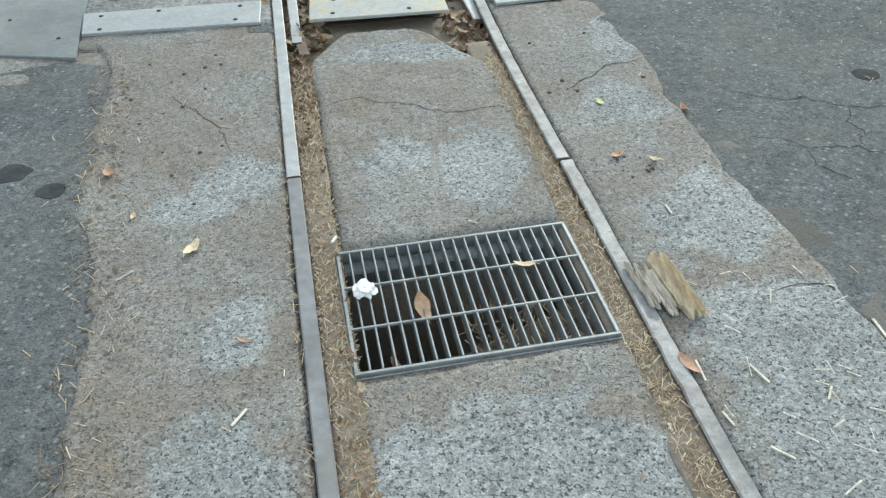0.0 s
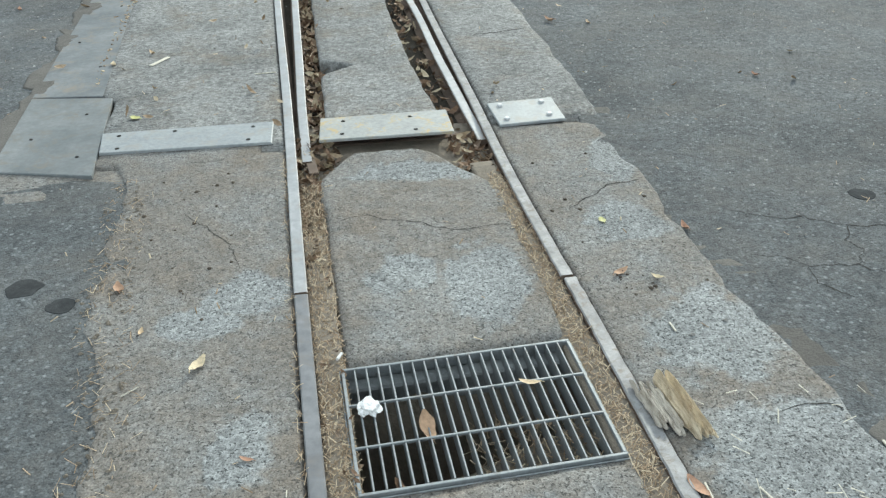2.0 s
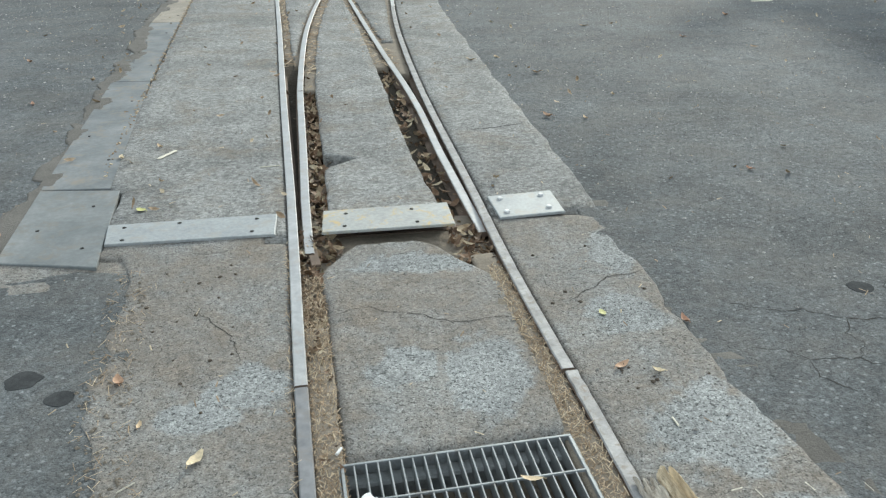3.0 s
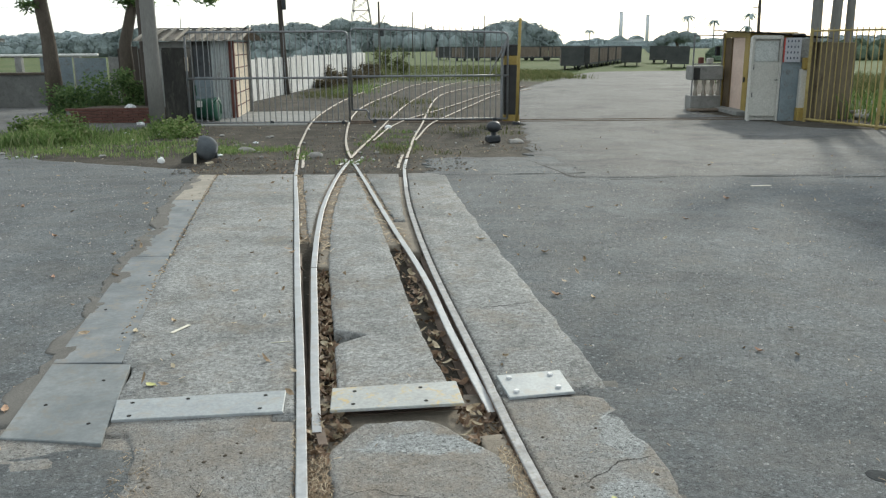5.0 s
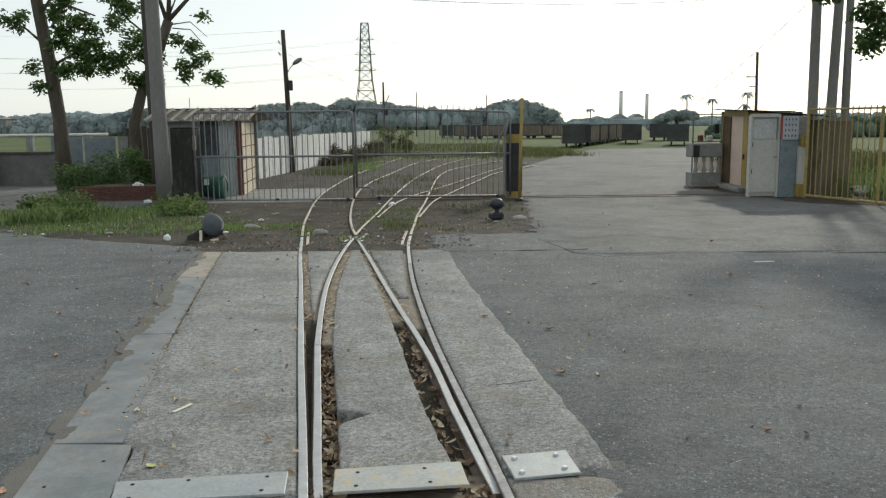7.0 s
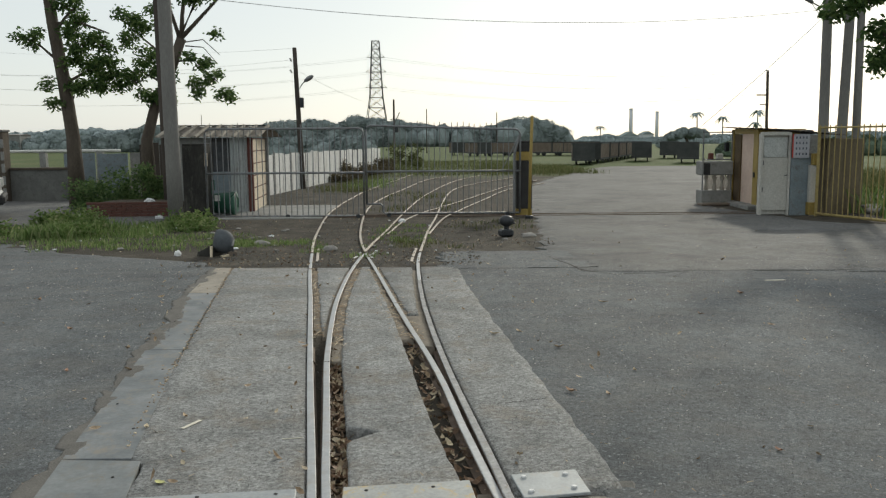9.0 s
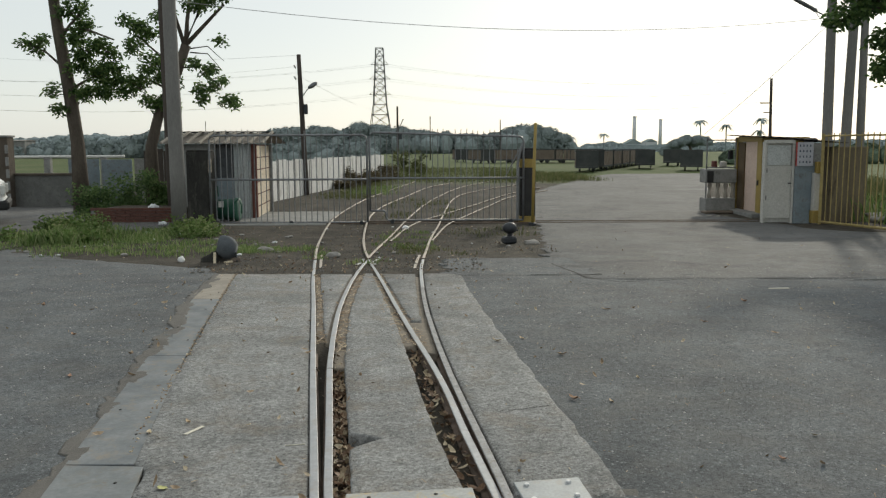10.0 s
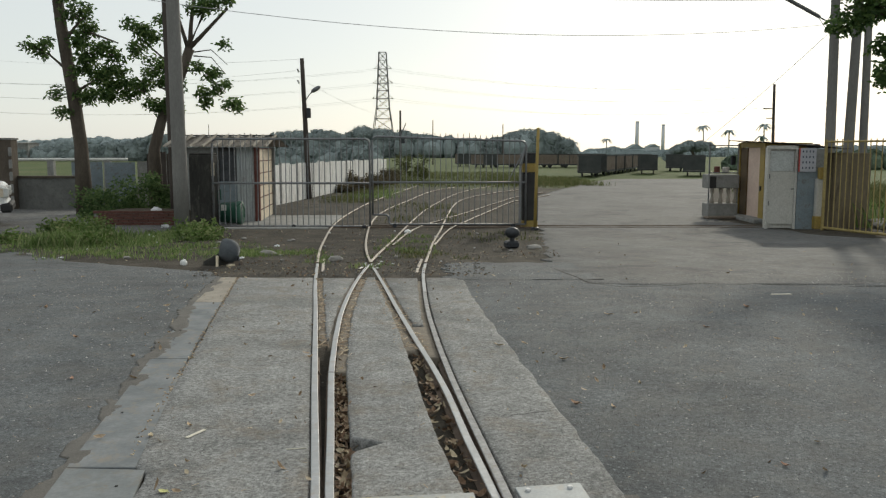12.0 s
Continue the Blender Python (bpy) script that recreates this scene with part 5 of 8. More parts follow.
for pts in (((1.02, 2.35), (1.12, 2.33), (1.18, 2.27), (1.33, 2.27), (1.42, 2.19), (1.6, 2.15), (1.74, 2.17), (2.0, 2.25)),
            ((1.05, 2.62), (1.2, 2.56), (1.28, 2.57), (1.4, 2.5), (1.58, 2.49), (1.75, 2.42)),
            ((1.33, 2.27), (1.38, 2.35), (1.36, 2.42), (1.4, 2.5)), ((1.42, 2.19), (1.40, 2.10), (1.46, 2.03), (1.60, 1.98)),
            ((1.58, 2.49), (1.64, 2.60), (1.62, 2.70), (1.70, 2.80)), ((1.18, 2.27), (1.16, 2.18), (1.24, 2.10)), ((1.6, 2.15), (1.68, 2.27), (1.66, 2.36), (1.75, 2.42))):
    crack("crack", pts, 0.004, "fine branching crack in the asphalt")
crack("crack", ((0.29, 4.62), (0.45, 4.66), (0.62, 4.72)), 0.008, "joint cracked across the slab")
crack("crack", ((1.45, 11.9), (1.62, 10.7), (1.72, 9.9), (2.03, 9.54), (2.5, 9.6), (3.0, 9.78), (3.5, 9.72), (4.4, 9.7)), 0.035, "wide crack where two layers of road meet")


# ---- more small debris ----
def stray(rnd):
    for _ in range(120):
        y = 3.4 + 7.6 * rnd.random()
        yield rnd.choice((left_rail(y) - 0.03, -0.25 * y - 0.9 + rnd.uniform(0, 1.0), rnd.uniform(-4.5, 1.2), rnd.uniform(-2.0, 4.0))) + rnd.gauss(0, 0.08), y


scatter("leaf_litter", stray, M_STRAW, "stray dry leaf scraps blown over the crossing", "leaf litter", leaf_bit(0.03, 0.07), lambda x, y: top_z(x, y) + 0.004, 77)


def dirt_spots(rnd):
    for _ in range(1000):
        y = 10.5 + 8.2 * rnd.random() ** 1.3
        x = rnd.uniform(-7.5 if y > 14.5 else -3.2, 1.9 if y > 13 else 0.6)
        yield x, y


def lump(rnd, x, y, z, verts, faces):
    s = rnd.uniform(0.008, 0.032)
    k = len(verts)
    for p in ((1, 0, 0.3), (0, 1, 0.2), (-1, 0, 0.3), (0, -1, 0.25), (0, 0, 1.0)):
        verts.append((x + s * p[0] * rnd.uniform(0.6, 1.2), y + s * p[1] * rnd.uniform(0.6, 1.2), z + s * p[2] - 0.004))
    faces.extend([(k + i, k + (i + 1) % 4, k + 4) for i in range(4)])


scatter("gravel", dirt_spots, M_DRIFT, "loose stones and crumbs over the trodden earth", "gravel", lump, lambda x, y: gz(y), 71)
scatter("leaf_litter", dirt_spots, M_LITTER, "dry leaf scraps over the trodden earth", "leaf litter", leaf_bit(0.02, 0.06), lambda x, y: gz(y) - 0.012, 72)


def road_spots(rnd):
    for _ in range(420):
        yield rnd.uniform(-9, 10), rnd.uniform(3.5, 17.0)


scatter("leaf_litter", road_spots, M_STRAW, "small dry scraps blown over the asphalt", "leaf litter", leaf_bit(0.015, 0.05), lambda x, y: top_z(x, y) - 0.004, 73)


def silt_spots(rnd):
    for _ in range(240):
        p = trk(rnd.uniform(0.34, 0.66), rnd.uniform(1.45, 1.63))
        yield p.x, p.y


scatter("straw", silt_spots, M_STRAW, "straw lying on the silt in the drain", "straw", straw_bit(0.012, 0.05, 0.0012), lambda x, y: -0.036, 74)


def chip_spots(rnd):
    for _ in range(7000):
        y = 2.2 + 9.0 * rnd.random() ** 0.8
        x = rnd.uniform(edge_right(y) + 0.03, 9.0) if rnd.random() < 0.6 else rnd.uniform(-8.0, strip_left(max(3.2, y)) - 0.1)
        yield x, y


def chip(rnd, x, y, z, verts, faces):
    s = rnd.uniform(0.003, 0.011)
    k = len(verts)
    for p in ((1, 0, 0.2), (0, 1, 0.1), (-1, 0, 0.2), (0, -1, 0.15), (0, 0, 0.8)):
        verts.append((x + s * p[0] * rnd.uniform(0.6, 1.3), y + s * p[1] * rnd.uniform(0.6, 1.3), z + s * p[2] - 0.001))
    faces.extend([(k + i, k + (i + 1) % 4, k + 4) for i in range(4)])


scatter("gravel", chip_spots, M_CHIP, "pale grit and stone chips over the asphalt", "gravel", chip, top_z, 75)


# ---- sliding gate: two tubular leaves with upright bars ----
GY = 19.1


def gate_leaf(name, x0, x1, top0, top1, mid, low, step_x, step_z, bars, label):
    t = thing(name, (x0, GY, gz(GY)), label, "gate", "leaves of the sliding gate")
    r, c = 0.024, 0.10
    top = lambda x: top0 + (top1 - top0) * (x - x0) / (x1 - x0)
    outline = [(x0, low if step_x is None else step_z), (x0, top0 - c), (x0 + c * 0.3, top0 - c * 0.3), (x0 + c, top(x0 + c)), (x1 - c, top(x1 - c)), (x1 - c * 0.3, top1 - c * 0.3), (x1, top1 - c), (x1, low)]
    part("outer_frame", tube(bmesh.new(), [(x, GY, z) for x, z in outline], r, 8), M_GALV, t, smooth=True)
    if step_x is None:
        part("bottom_rail", tube(bmesh.new(), [(x0, GY, low), (x1, GY, low)], r, 8), M_GALV, t, smooth=True)
    else:
        part("bottom_rail", tube(bmesh.new(), [(x0, GY, step_z), (step_x - 0.05, GY, step_z), (step_x, GY, step_z - 0.05), (step_x, GY, low + 0.05), (step_x + 0.05, GY, low), (x1, GY, low)], r, 8), M_GALV, t, smooth=True)
    part("middle_rail", tube(bmesh.new(), [(x0, GY, mid), (x1, GY, mid)], r, 8), M_GALV, t, smooth=True)
    rnd = random.Random(len(name) + bars)
    for k in range(1, bars):
        x = x0 + (x1 - x0) * k / bars
        foot = low if step_x is None or x > step_x else step_z
        lean = rnd.uniform(-0.012, 0.012)
        part("bar", tube(bmesh.new(), [(x, GY, foot), (x + lean * 0.4, GY, mid), (x + lean, GY, top(x) + 0.11 + rnd.uniform(-0.02, 0.03))], [0.011, 0.011, 0.009], 6), M_GALV, t)
    return t


g1 = gate_leaf("sliding_gate", -5.22, -1.66, 1.73, 1.73, 0.735, -0.245, None, None, 28, "grey tubular steel gate leaf, closed across the tracks")
g2 = gate_leaf("sliding_gate", -1.60, 1.88, 1.79, 1.68, 0.755, -0.20, -1.24, 0.02, 27, "grey tubular steel gate leaf with a stepped lower corner")
part("brace", tube(bmesh.new(), [(1.75, GY, -0.2), (1.75, GY, 1.1), (1.86, GY, 1.55)], 0.03, 8), M_GALV, g2)
part("brace", tube(bmesh.new(), [(1.45, GY, 0.73), (1.84, GY, 1.5)], 0.014, 6), M_GALV, g2)
for x in (-5.1, -3.4, -1.8):
    part("wheel", tube(bmesh.new(), [(x, GY - 0.03, -0.25), (x, GY + 0.03, -0.25)], 0.05, 12), M_IRON, g1)
for x in (-1.1, 1.6):
    part("wheel", tube(bmesh.new(), [(x, GY - 0.03, -0.23), (x, GY + 0.03, -0.23)], 0.05, 12), M_IRON, g2)
track = bmesh.new()
for dy in (0.0, 0.42):
    sweep(track, [(-6.0, GY + dy, gz(GY) + 0.016), (7.3, GY + dy, gz(GY) + 0.016)], [(-0.02, -0.03), (0.02, -0.03), (0.02, 0.0), (-0.02, 0.0)])
solo("gate_track", track, M_RAILSIDE, (1.0, GY, gz(GY)), "rusty steel guide track of the sliding gate across the road", "gate track")
box_bm = loft(bmesh.new(), lambda y: -5.4, lambda y: left_rail(y) - 0.08, 18.75, 22.6, 0.06, 0.2, 10, 0.03, 0.006, 0.006, lift=0.012, seed=77.0, ends=0.2)
setting("pavement_gate_apron", box_bm, M_CEMENT, "pale rough cement apron under and behind the gate", "apron", True)


def banded_post(x, y, w, h, label, bands, lowz):
    t = thing("gate_post", (x, y, lowz), label, "gate post", "posts of the gate")
    z = lowz
    for k, (dz, m) in enumerate(bands):
        part("band", box(bmesh.new(), (x, y, z + dz / 2), (w + (0.004 if m is M_YELLOW else 0), w + (0.004 if m is M_YELLOW else 0), dz), 0, 0.012), m, t, "painted yellow band" if m is M_YELLOW else "")
        z += dz
    part("cap", box(bmesh.new(), (x, y, z + 0.02), (w * 0.98, w * 0.98, 0.05), 0, 0.022), M_BLACK if len(bands) > 1 else M_PILLAR, t)


banded_post(1.985, 19.35, 0.36, 1.7, "square gate pillar in faded black and yellow bands", ((0.18, M_YELLOW), (1.10, M_BLACK), (0.20, M_YELLOW), (0.20, M_BLACK)), -0.30)
banded_post(-5.52, 19.45, 0.52, 1.7, "square dark gate pillar stained black", ((1.67, M_PILLAR),), -0.30)
t = thing("warning_plate", (-5.26, 19.14, 0.93), "small orange warning plate on the pillar", "sign")
part("plate", box(bmesh.new(), (-5.235, 19.17, 1.05), (0.07, 0.02, 0.30), 0, 0.004), M_CREAM, t)
t = thing("yellow_pole", (2.05, 18.6, -0.29), "leaning rusty yellow steel pole at the gateway", "pole")
part("pole", tube(bmesh.new(), [(2.04, 18.60, -0.29), (2.06, 18.6, 0.8), (2.09, 18.6, 1.97)], 0.034, 10), M_YELLOW, t, smooth=True)
part("foot", disc(bmesh.new(), (2.04, 18.6, gz(18.6) - 0.01), 0.09, 0.05, 12, 0.01), M_IRON, t)


def iron_roller(x, y, z, r):
    t = thing("gate_stop", (x, y, gz(y)), "black iron gate stop with a round head", "gate stop")
    bm = bmesh.new()
    bmesh.ops.create_uvsphere(bm, u_segments=18, v_segments=12, radius=r)
    bmesh.ops.scale(bm, vec=(1.08, 1, 0.86), verts=bm.verts)
    bmesh.ops.translate(bm, vec=(x, y, z), verts=bm.verts)
    part("head", bm, M_IRON, t, smooth=True)
    part("stem", tube(bmesh.new(), [(x, y, gz(y)), (x, y, z)], 0.045, 10), M_IRON, t)
    bm = bmesh.new()
    box(bm, (x - 0.01, y + 0.02, gz(y) + 0.06), (0.24, 0.2, 0.13), 18, 0.03)
    part("foot", bm, M_IRON, t)
    part("tie", tube(bmesh.new(), [(x - 0.15, y, z - 0.04), (x + 0.15, y, z - 0.04)], 0.012, 6), M_IRON, t)


iron_roller(1.23, 14.9, 0.02, 0.12)


def rock(name, at, size, seed, label, material=None, category="stone"):
    bm = bmesh.new()
    bmesh.ops.create_icosphere(bm, subdivisions=3, radius=1.0)
    for v in bm.verts:
        k = 1 + 0.3 * noise.noise(v.co * 1.3 + Vector((seed, 0, 0))) + 0.12 * noise.noise(v.co * 4 + Vector((seed, 1, 0)))
        v.co = Vector((v.co.x * k * size[0], v.co.y * k * size[1], v.co.z * k * size[2] + size[2] * 0.6))
    bmesh.ops.translate(bm, vec=at, verts=bm.verts)
    return solo(name, bm, material or M_STONE, at, label, category, "loose stones", smooth=True)


rock("stone", (1.60, 14.7, gz(14.7)), (0.14, 0.10, 0.05), 3.0, "flat grey stone by the gate stop")
rock("stone", (-0.75, 17.7, gz(17.7)), (0.07, 0.10, 0.05), 4.0, "white lump lying between the rails", M_PAPER)
rock("stone", (-1.62, 12.6, gz(12.6)), (0.11, 0.06, 0.05), 5.0, "flat pale stone between the rails")
rock("stone", (-2.85, 13.6, gz(13.6)), (0.14, 0.07, 0.05), 6.0, "flat pale stone in the grass")
rock("stone", (-3.72, 12.0, gz(12.0)), (0.05, 0.05, 0.05), 7.0, "white plastic lump at the asphalt edge", M_PAPER)
rrr = random.Random(4)
for k in range(30):
    x, y = rrr.uniform(-7.0, -2.6), rrr.uniform(12.6, 17.0)
    w = rrr.uniform(0.02, 0.06)
    rock("stone", (x, y, gz(y)), (w, w * 0.8, w * 0.4), 10.0 + k, "grey rubble stone in the grass verge" if k % 4 else "white scrap of rubble in the grass verge", M_STONE if k % 4 else M_PLASTICBAG)
for k in range(24):
    x, y = rrr.uniform(-2.6, 1.2), rrr.uniform(11.5, 18.2)
    w = rrr.uniform(0.015, 0.04)
    rock("stone", (x, y, gz(y)), (w, w * 0.8, w * 0.5), 50.0 + k, "small pale stone in the trodden earth" if k % 3 else "white scrap in the trodden earth", M_STONE if k % 3 else M_PLASTICBAG)


# ---- switch stand with its weighted lever ----
def switch_stand():
    x, y = -3.03, 11.95
    z = gz(y)
    t = thing("switch_stand", (x, y, z), "switch lever with a grey rounded iron counterweight", "switch stand")
    bm = bmesh.new()
    prof = [(0.0, -0.145), (0.10, -0.14), (0.135, -0.09), (0.15, 0.0), (0.14, 0.06), (0.10, 0.115), (0.0, 0.13)]
    rings = []
    tilt = radians(-12)
    for rr, h in prof:
        ring = []
        for a in (k * math.tau / 20 for k in range(20)):
            u, v = h, 1.12 * rr * math.sin(a) - 0.25 * h * (math.sin(a) > 0)
            ring.append(bm.verts.new((x + u * math.cos(tilt) - v * math.sin(tilt), y + rr * math.cos(a), z + 0.20 + u * math.sin(tilt) + v * math.cos(tilt))))
        rings.append(ring)
    for a, b in zip(rings, rings[1:]):
        for k in range(20):
            bm.faces.new((a[k], a[(k + 1) % 20], b[(k + 1) % 20], b[k]))
    bmesh.ops.remove_doubles(bm, verts=bm.verts[:], dist=0.001)
    part("counterweight", bm, M_GREYIRON, t, "rounded grey iron weight", True)
    bm = bmesh.new()
    sweep(bm, [(x - 0.36, y + 0.10, z), (x - 0.10, y + 0.02, z)], [(-0.13, 0.0), (0.13, 0.0), (0.11, 0.05), (-0.10, 0.05)])
    for v in bm.verts:
        v.co.z += 0.16 * max(0.0, min(1.0, (v.co.x - (x - 0.36)) / 0.26)) * (v.co.z > z + 0.02)
    part("housing", bm, M_PILLAR, t, "brown-grey sloping housing")
    part("lever", tube(bmesh.new(), [(x + 0.10, y, z + 0.12), (x + 0.13, y - 0.02, z)], 0.02, 8), M_IRON, t)
    part("block", box(bmesh.new(), (x + 0.09, y + 0.02, z + 0.03), (0.14, 0.12, 0.07), 15, 0.01), M_CANE, t)
    part("plank", box(bmesh.new(), (x - 0.15, y - 0.17, z + 0.07), (0.035, 0.06, 0.17), 10, 0.004, -24), M_WOOD, t, "pale broken wooden plank")
    part("plank", box(bmesh.new(), (x + 0.04, y - 0.17, z + 0.02), (0.035, 0.14, 0.03), -30, 0.004), M_WOOD, t, "pale broken wooden plank")


switch_stand()


# ---- guard shed left of the gate ----
def shed():
    x0, x1, yf, yb, z0 = -6.50, -4.62, 20.7, 23.2, gz(20) - 0.02
    ze, zr = 1.55, 1.84
    t = thing("guard_shed", ((x0 + x1) / 2, (yf + yb) / 2, z0), "small weathered shed with a corrugated roof behind the gate", "shed")
    part("front_panel", box(bmesh.new(), (-6.0, yf, (z0 + ze) / 2), (0.98, 0.05, ze - z0)), M_CEMENT, t, "dull grey wall panel")
    part("window_sill", box(bmesh.new(), (-5.28, yf, (z0 + 0.72) / 2), (0.42, 0.05, 0.72 - z0)), M_BLUEGREY, t)
    part("window_head", box(bmesh.new(), (-5.28, yf, 1.50), (0.42, 0.05, 0.10)), M_BLACK, t)
    part("window_pane", box(bmesh.new(), (-5.28, yf + 0.02, 1.085), (0.42, 0.01, 0.73)), M_GLASS, t, "dark dusty window pane")
    bm = bmesh.new()
    pts = [(-5.06 + 0.02 * k, yf - (0.014 if k % 4 < 2 else 0.0), z0) for k in range(22)]
    for a, b in zip(pts, pts[1:]):
        lo = [bm.verts.new(a), bm.verts.new(b)]
        hi = [bm.verts.new((b[0], b[1], ze)), bm.verts.new((a[0], a[1], ze))]
        bm.faces.new((*lo, *hi))
    bmesh.ops.remove_doubles(bm, verts=bm.verts[:], dist=0.001)
    bmesh.ops.solidify(bm, geom=bm.faces[:], thickness=0.01)
    part("door_sheet", bm, M_TINPALE, t, "pale grey corrugated sheet")
    for k, x in enumerate((-4.60, -4.54)):
        part("corner_post", box(bmesh.new(), (x, yf - 0.01 + 0.05 * k, (z0 + ze) / 2), (0.06, 0.08, ze - z0), 0, 0.006), M_REDWOOD, t, "dull red post")
    part("back_wall", box(bmesh.new(), ((x0 + x1) / 2, yb, (z0 + ze) / 2), (x1 - x0, 0.05, ze - z0)), M_CEMENT, t)
    part("side_wall", box(bmesh.new(), (x0, (yf + yb) / 2, (z0 + ze) / 2), (0.05, yb - yf - 0.06, ze - z0)), M_CEMENT, t)
    xs = lambda y: -4.52 - 0.20 * (y - yf) / (yb - yf)
    for k in range(6):
        za = z0 + 0.02 + k * 0.30
        bm = bmesh.new()
        p, q = (xs(yf + 0.1), yf + 0.1), (xs(yb), yb)
        sweep(bm, [(p[0], p[1], za), (q[0], q[1], za)], [(-0.012, 0.0), (0.012, 0.0), (0.012, 0.285), (-0.012, 0.285)])
        part("side_board", bm, M_CREAM, t)
        bm = bmesh.new()
        sweep(bm, [(p[0] + 0.014, p[1], za + 0.275), (q[0] + 0.014, q[1], za + 0.275)], [(-0.01, 0.0), (0.01, 0.0), (0.01, 0.025), (-0.01, 0.025)])
        part("batten", bm, M_REDWOOD, t)
    part("corner_post", box(bmesh.new(), (xs(yb) + 0.02, yb + 0.02, (z0 + ze) / 2), (0.06, 0.06, ze - z0)), M_REDWOOD, t, "dull red post")
    bm = bmesh.new()
    n = 76
    rows = []
    for y, z in ((yf - 0.28, ze + 0.01), (21.75, zr), (yb + 0.25, ze + 0.02)):
        rows.append([bm.verts.new((x0 - 0.28 + (x1 - x0 + 0.62) * i / n, y, z + 0.007 * math.sin(i * math.tau / 6.3))) for i in range(n + 1)])
    for a, b in zip(rows, rows[1:]):
        for i in range(n):
            bm.faces.new((a[i], a[i + 1], b[i + 1], b[i]))
    bmesh.ops.solidify(bm, geom=bm.faces[:], thickness=0.012)
    part("roof", bm, M_ROOF, t, "corrugated cement roof sheets", True)
    for k in range(9):
        x = x0 - 0.24 + k * 0.305
        bm = bmesh.new()
        sweep(bm, [(x, yf - 0.29, ze + 0.012), (x, 21.7, zr + 0.012)], [(-0.045, 0.0), (0.045, 0.0), (0.025, 0.035), (-0.025, 0.035)])
        part("roof_rib", bm, M_RIB, t, "pale worn rib of the roof sheet")
    part("ridge", box(bmesh.new(), ((x0 + x1) / 2 + 0.03, 21.75, zr + 0.02), (x1 - x0 + 0.62, 0.14, 0.03), 0, 0.008), M_BLACK, t)
    part("roof_rod", tube(bmesh.new(), [(-6.0, 21.7, zr), (-6.0, 21.7, zr + 0.3)], 0.008, 5), M_IRON, t)


shed()


def wheel_bin():
    t = thing("green_bin", (-4.95, 19.85, gz(19.8)), "dark green plastic bin lying behind the gate bars", "bin")
    z = gz(19.8)
    bm = bmesh.new()
    rings = []
    for x, r in ((-5.26, 0.22), (-5.24, 0.25), (-4.86, 0.27), (-4.84, 0.29), (-4.76, 0.29), (-4.74, 0.24)):
        rings.append([bm.verts.new((x, 19.85 + r * math.cos(a), z + 0.28 + 0.95 * r * math.sin(a))) for a in (k * math.tau / 20 for k in range(20))])
    for a, b in zip(rings, rings[1:]):
        for k in range(20):
            bm.faces.new((a[k], a[(k + 1) % 20], b[(k + 1) % 20], b[k]))
    bm.faces.new(rings[0][::-1])
    bm.faces.new(rings[-1])
    part("drum", bm, M_GREENBIN, t, smooth=True)
    part("handle", tube(bmesh.new(), [(-4.80, 19.6, z + 0.45), (-4.70, 19.55, z + 0.55), (-4.64, 19.6, z + 0.40), (-4.66, 19.65, z + 0.2)], 0.02, 6), M_GREENBIN, t)
    part("hoop", tube(bmesh.new(), [(-5.25, 19.62, z + 0.5), (-5.24, 19.6, z + 0.8), (-5.19, 19.6, z + 0.84), (-5.18, 19.6, z + 0.6)], 0.014, 6), M_GREENBIN, t)
    part("label_plate", box(bmesh.new(), (-5.12, 19.58, z + 0.42), (0.12, 0.01, 0.14)), M_LENS, t, "pale square label")


wheel_bin()


# ---- long white panel wall behind the gate ----
def panel_wall():
    t = thing("wall_white", (-5.0, 31.0, gz(30)), "stained white concrete panel wall running back from the shed", "wall", kind="structure")
    a, b = Vector((-5.45, 26.6, 0)), Vector((-3.3, 48.5, 0))
    n = 22
    rnd = random.Random(8)
    for k in range(n):
        p, q = a.lerp(b, k / n), a.lerp(b, (k + 0.97) / n)
        bm = bmesh.new()
        h = 1.06 + rnd.uniform(-0.03, 0.03)
        sweep(bm, [(p.x, p.y, -0.30), (q.x, q.y, -0.30)], [(-0.04, 0.0), (0.04, 0.0), (0.04, h + 0.27), (-0.04, h + 0.27)])
        part("panel", bm, M_WHITEWALL, t)
        part("post", box(bmesh.new(), (p.x + 0.03, p.y, (h - 0.27) / 2), (0.05, 0.08, h + 0.28)), M_CEMENT if k in (1, 3, 5, 11, 12, 15, 17) else M_WHITEWALL, t)


panel_wall()


# ---- poles, lamps and wires ----
def utility_pole(x, y, lean, h, r0, r1, material, label, name="utility_pole"):
    t = thing(name, (x, y, gz(y) - 0.05), label, "pole", "poles")
    n = 6
    part("shaft", tube(bmesh.new(), [(x + lean * k / n, y, gz(y) - 0.05 + h * k / n) for k in range(n + 1)], [r0 + (r1 - r0) * k / n for k in range(n + 1)], 14), material, t, smooth=True)
    return t


utility_pole(-5.73, 18.4, -0.05, 7.5, 0.165, 0.125, M_POLE, "grey concrete pole at the verge by the gate")
utility_pole(-6.78, 21.2, -0.06, 7.0, 0.10, 0.085, M_POLEDARK, "dark wooden pole behind the concrete pole")
lp = utility_pole(-4.92, 30.8, -0.17, 5.1, 0.105, 0.075, M_POLEDARK, "dark wooden pole carrying a street lamp")
part("lamp_arm", tube(bmesh.new(), [(-5.02, 30.8, 3.05), (-4.96, 30.75, 3.3), (-4.80, 30.6, 3.50), (-4.66, 30.5, 3.58)], 0.018, 6), M_GALV, lp)
bm = bmesh.new()
bmesh.ops.create_uvsphere(bm, u_segments=12, v_segments=8, radius=0.12)
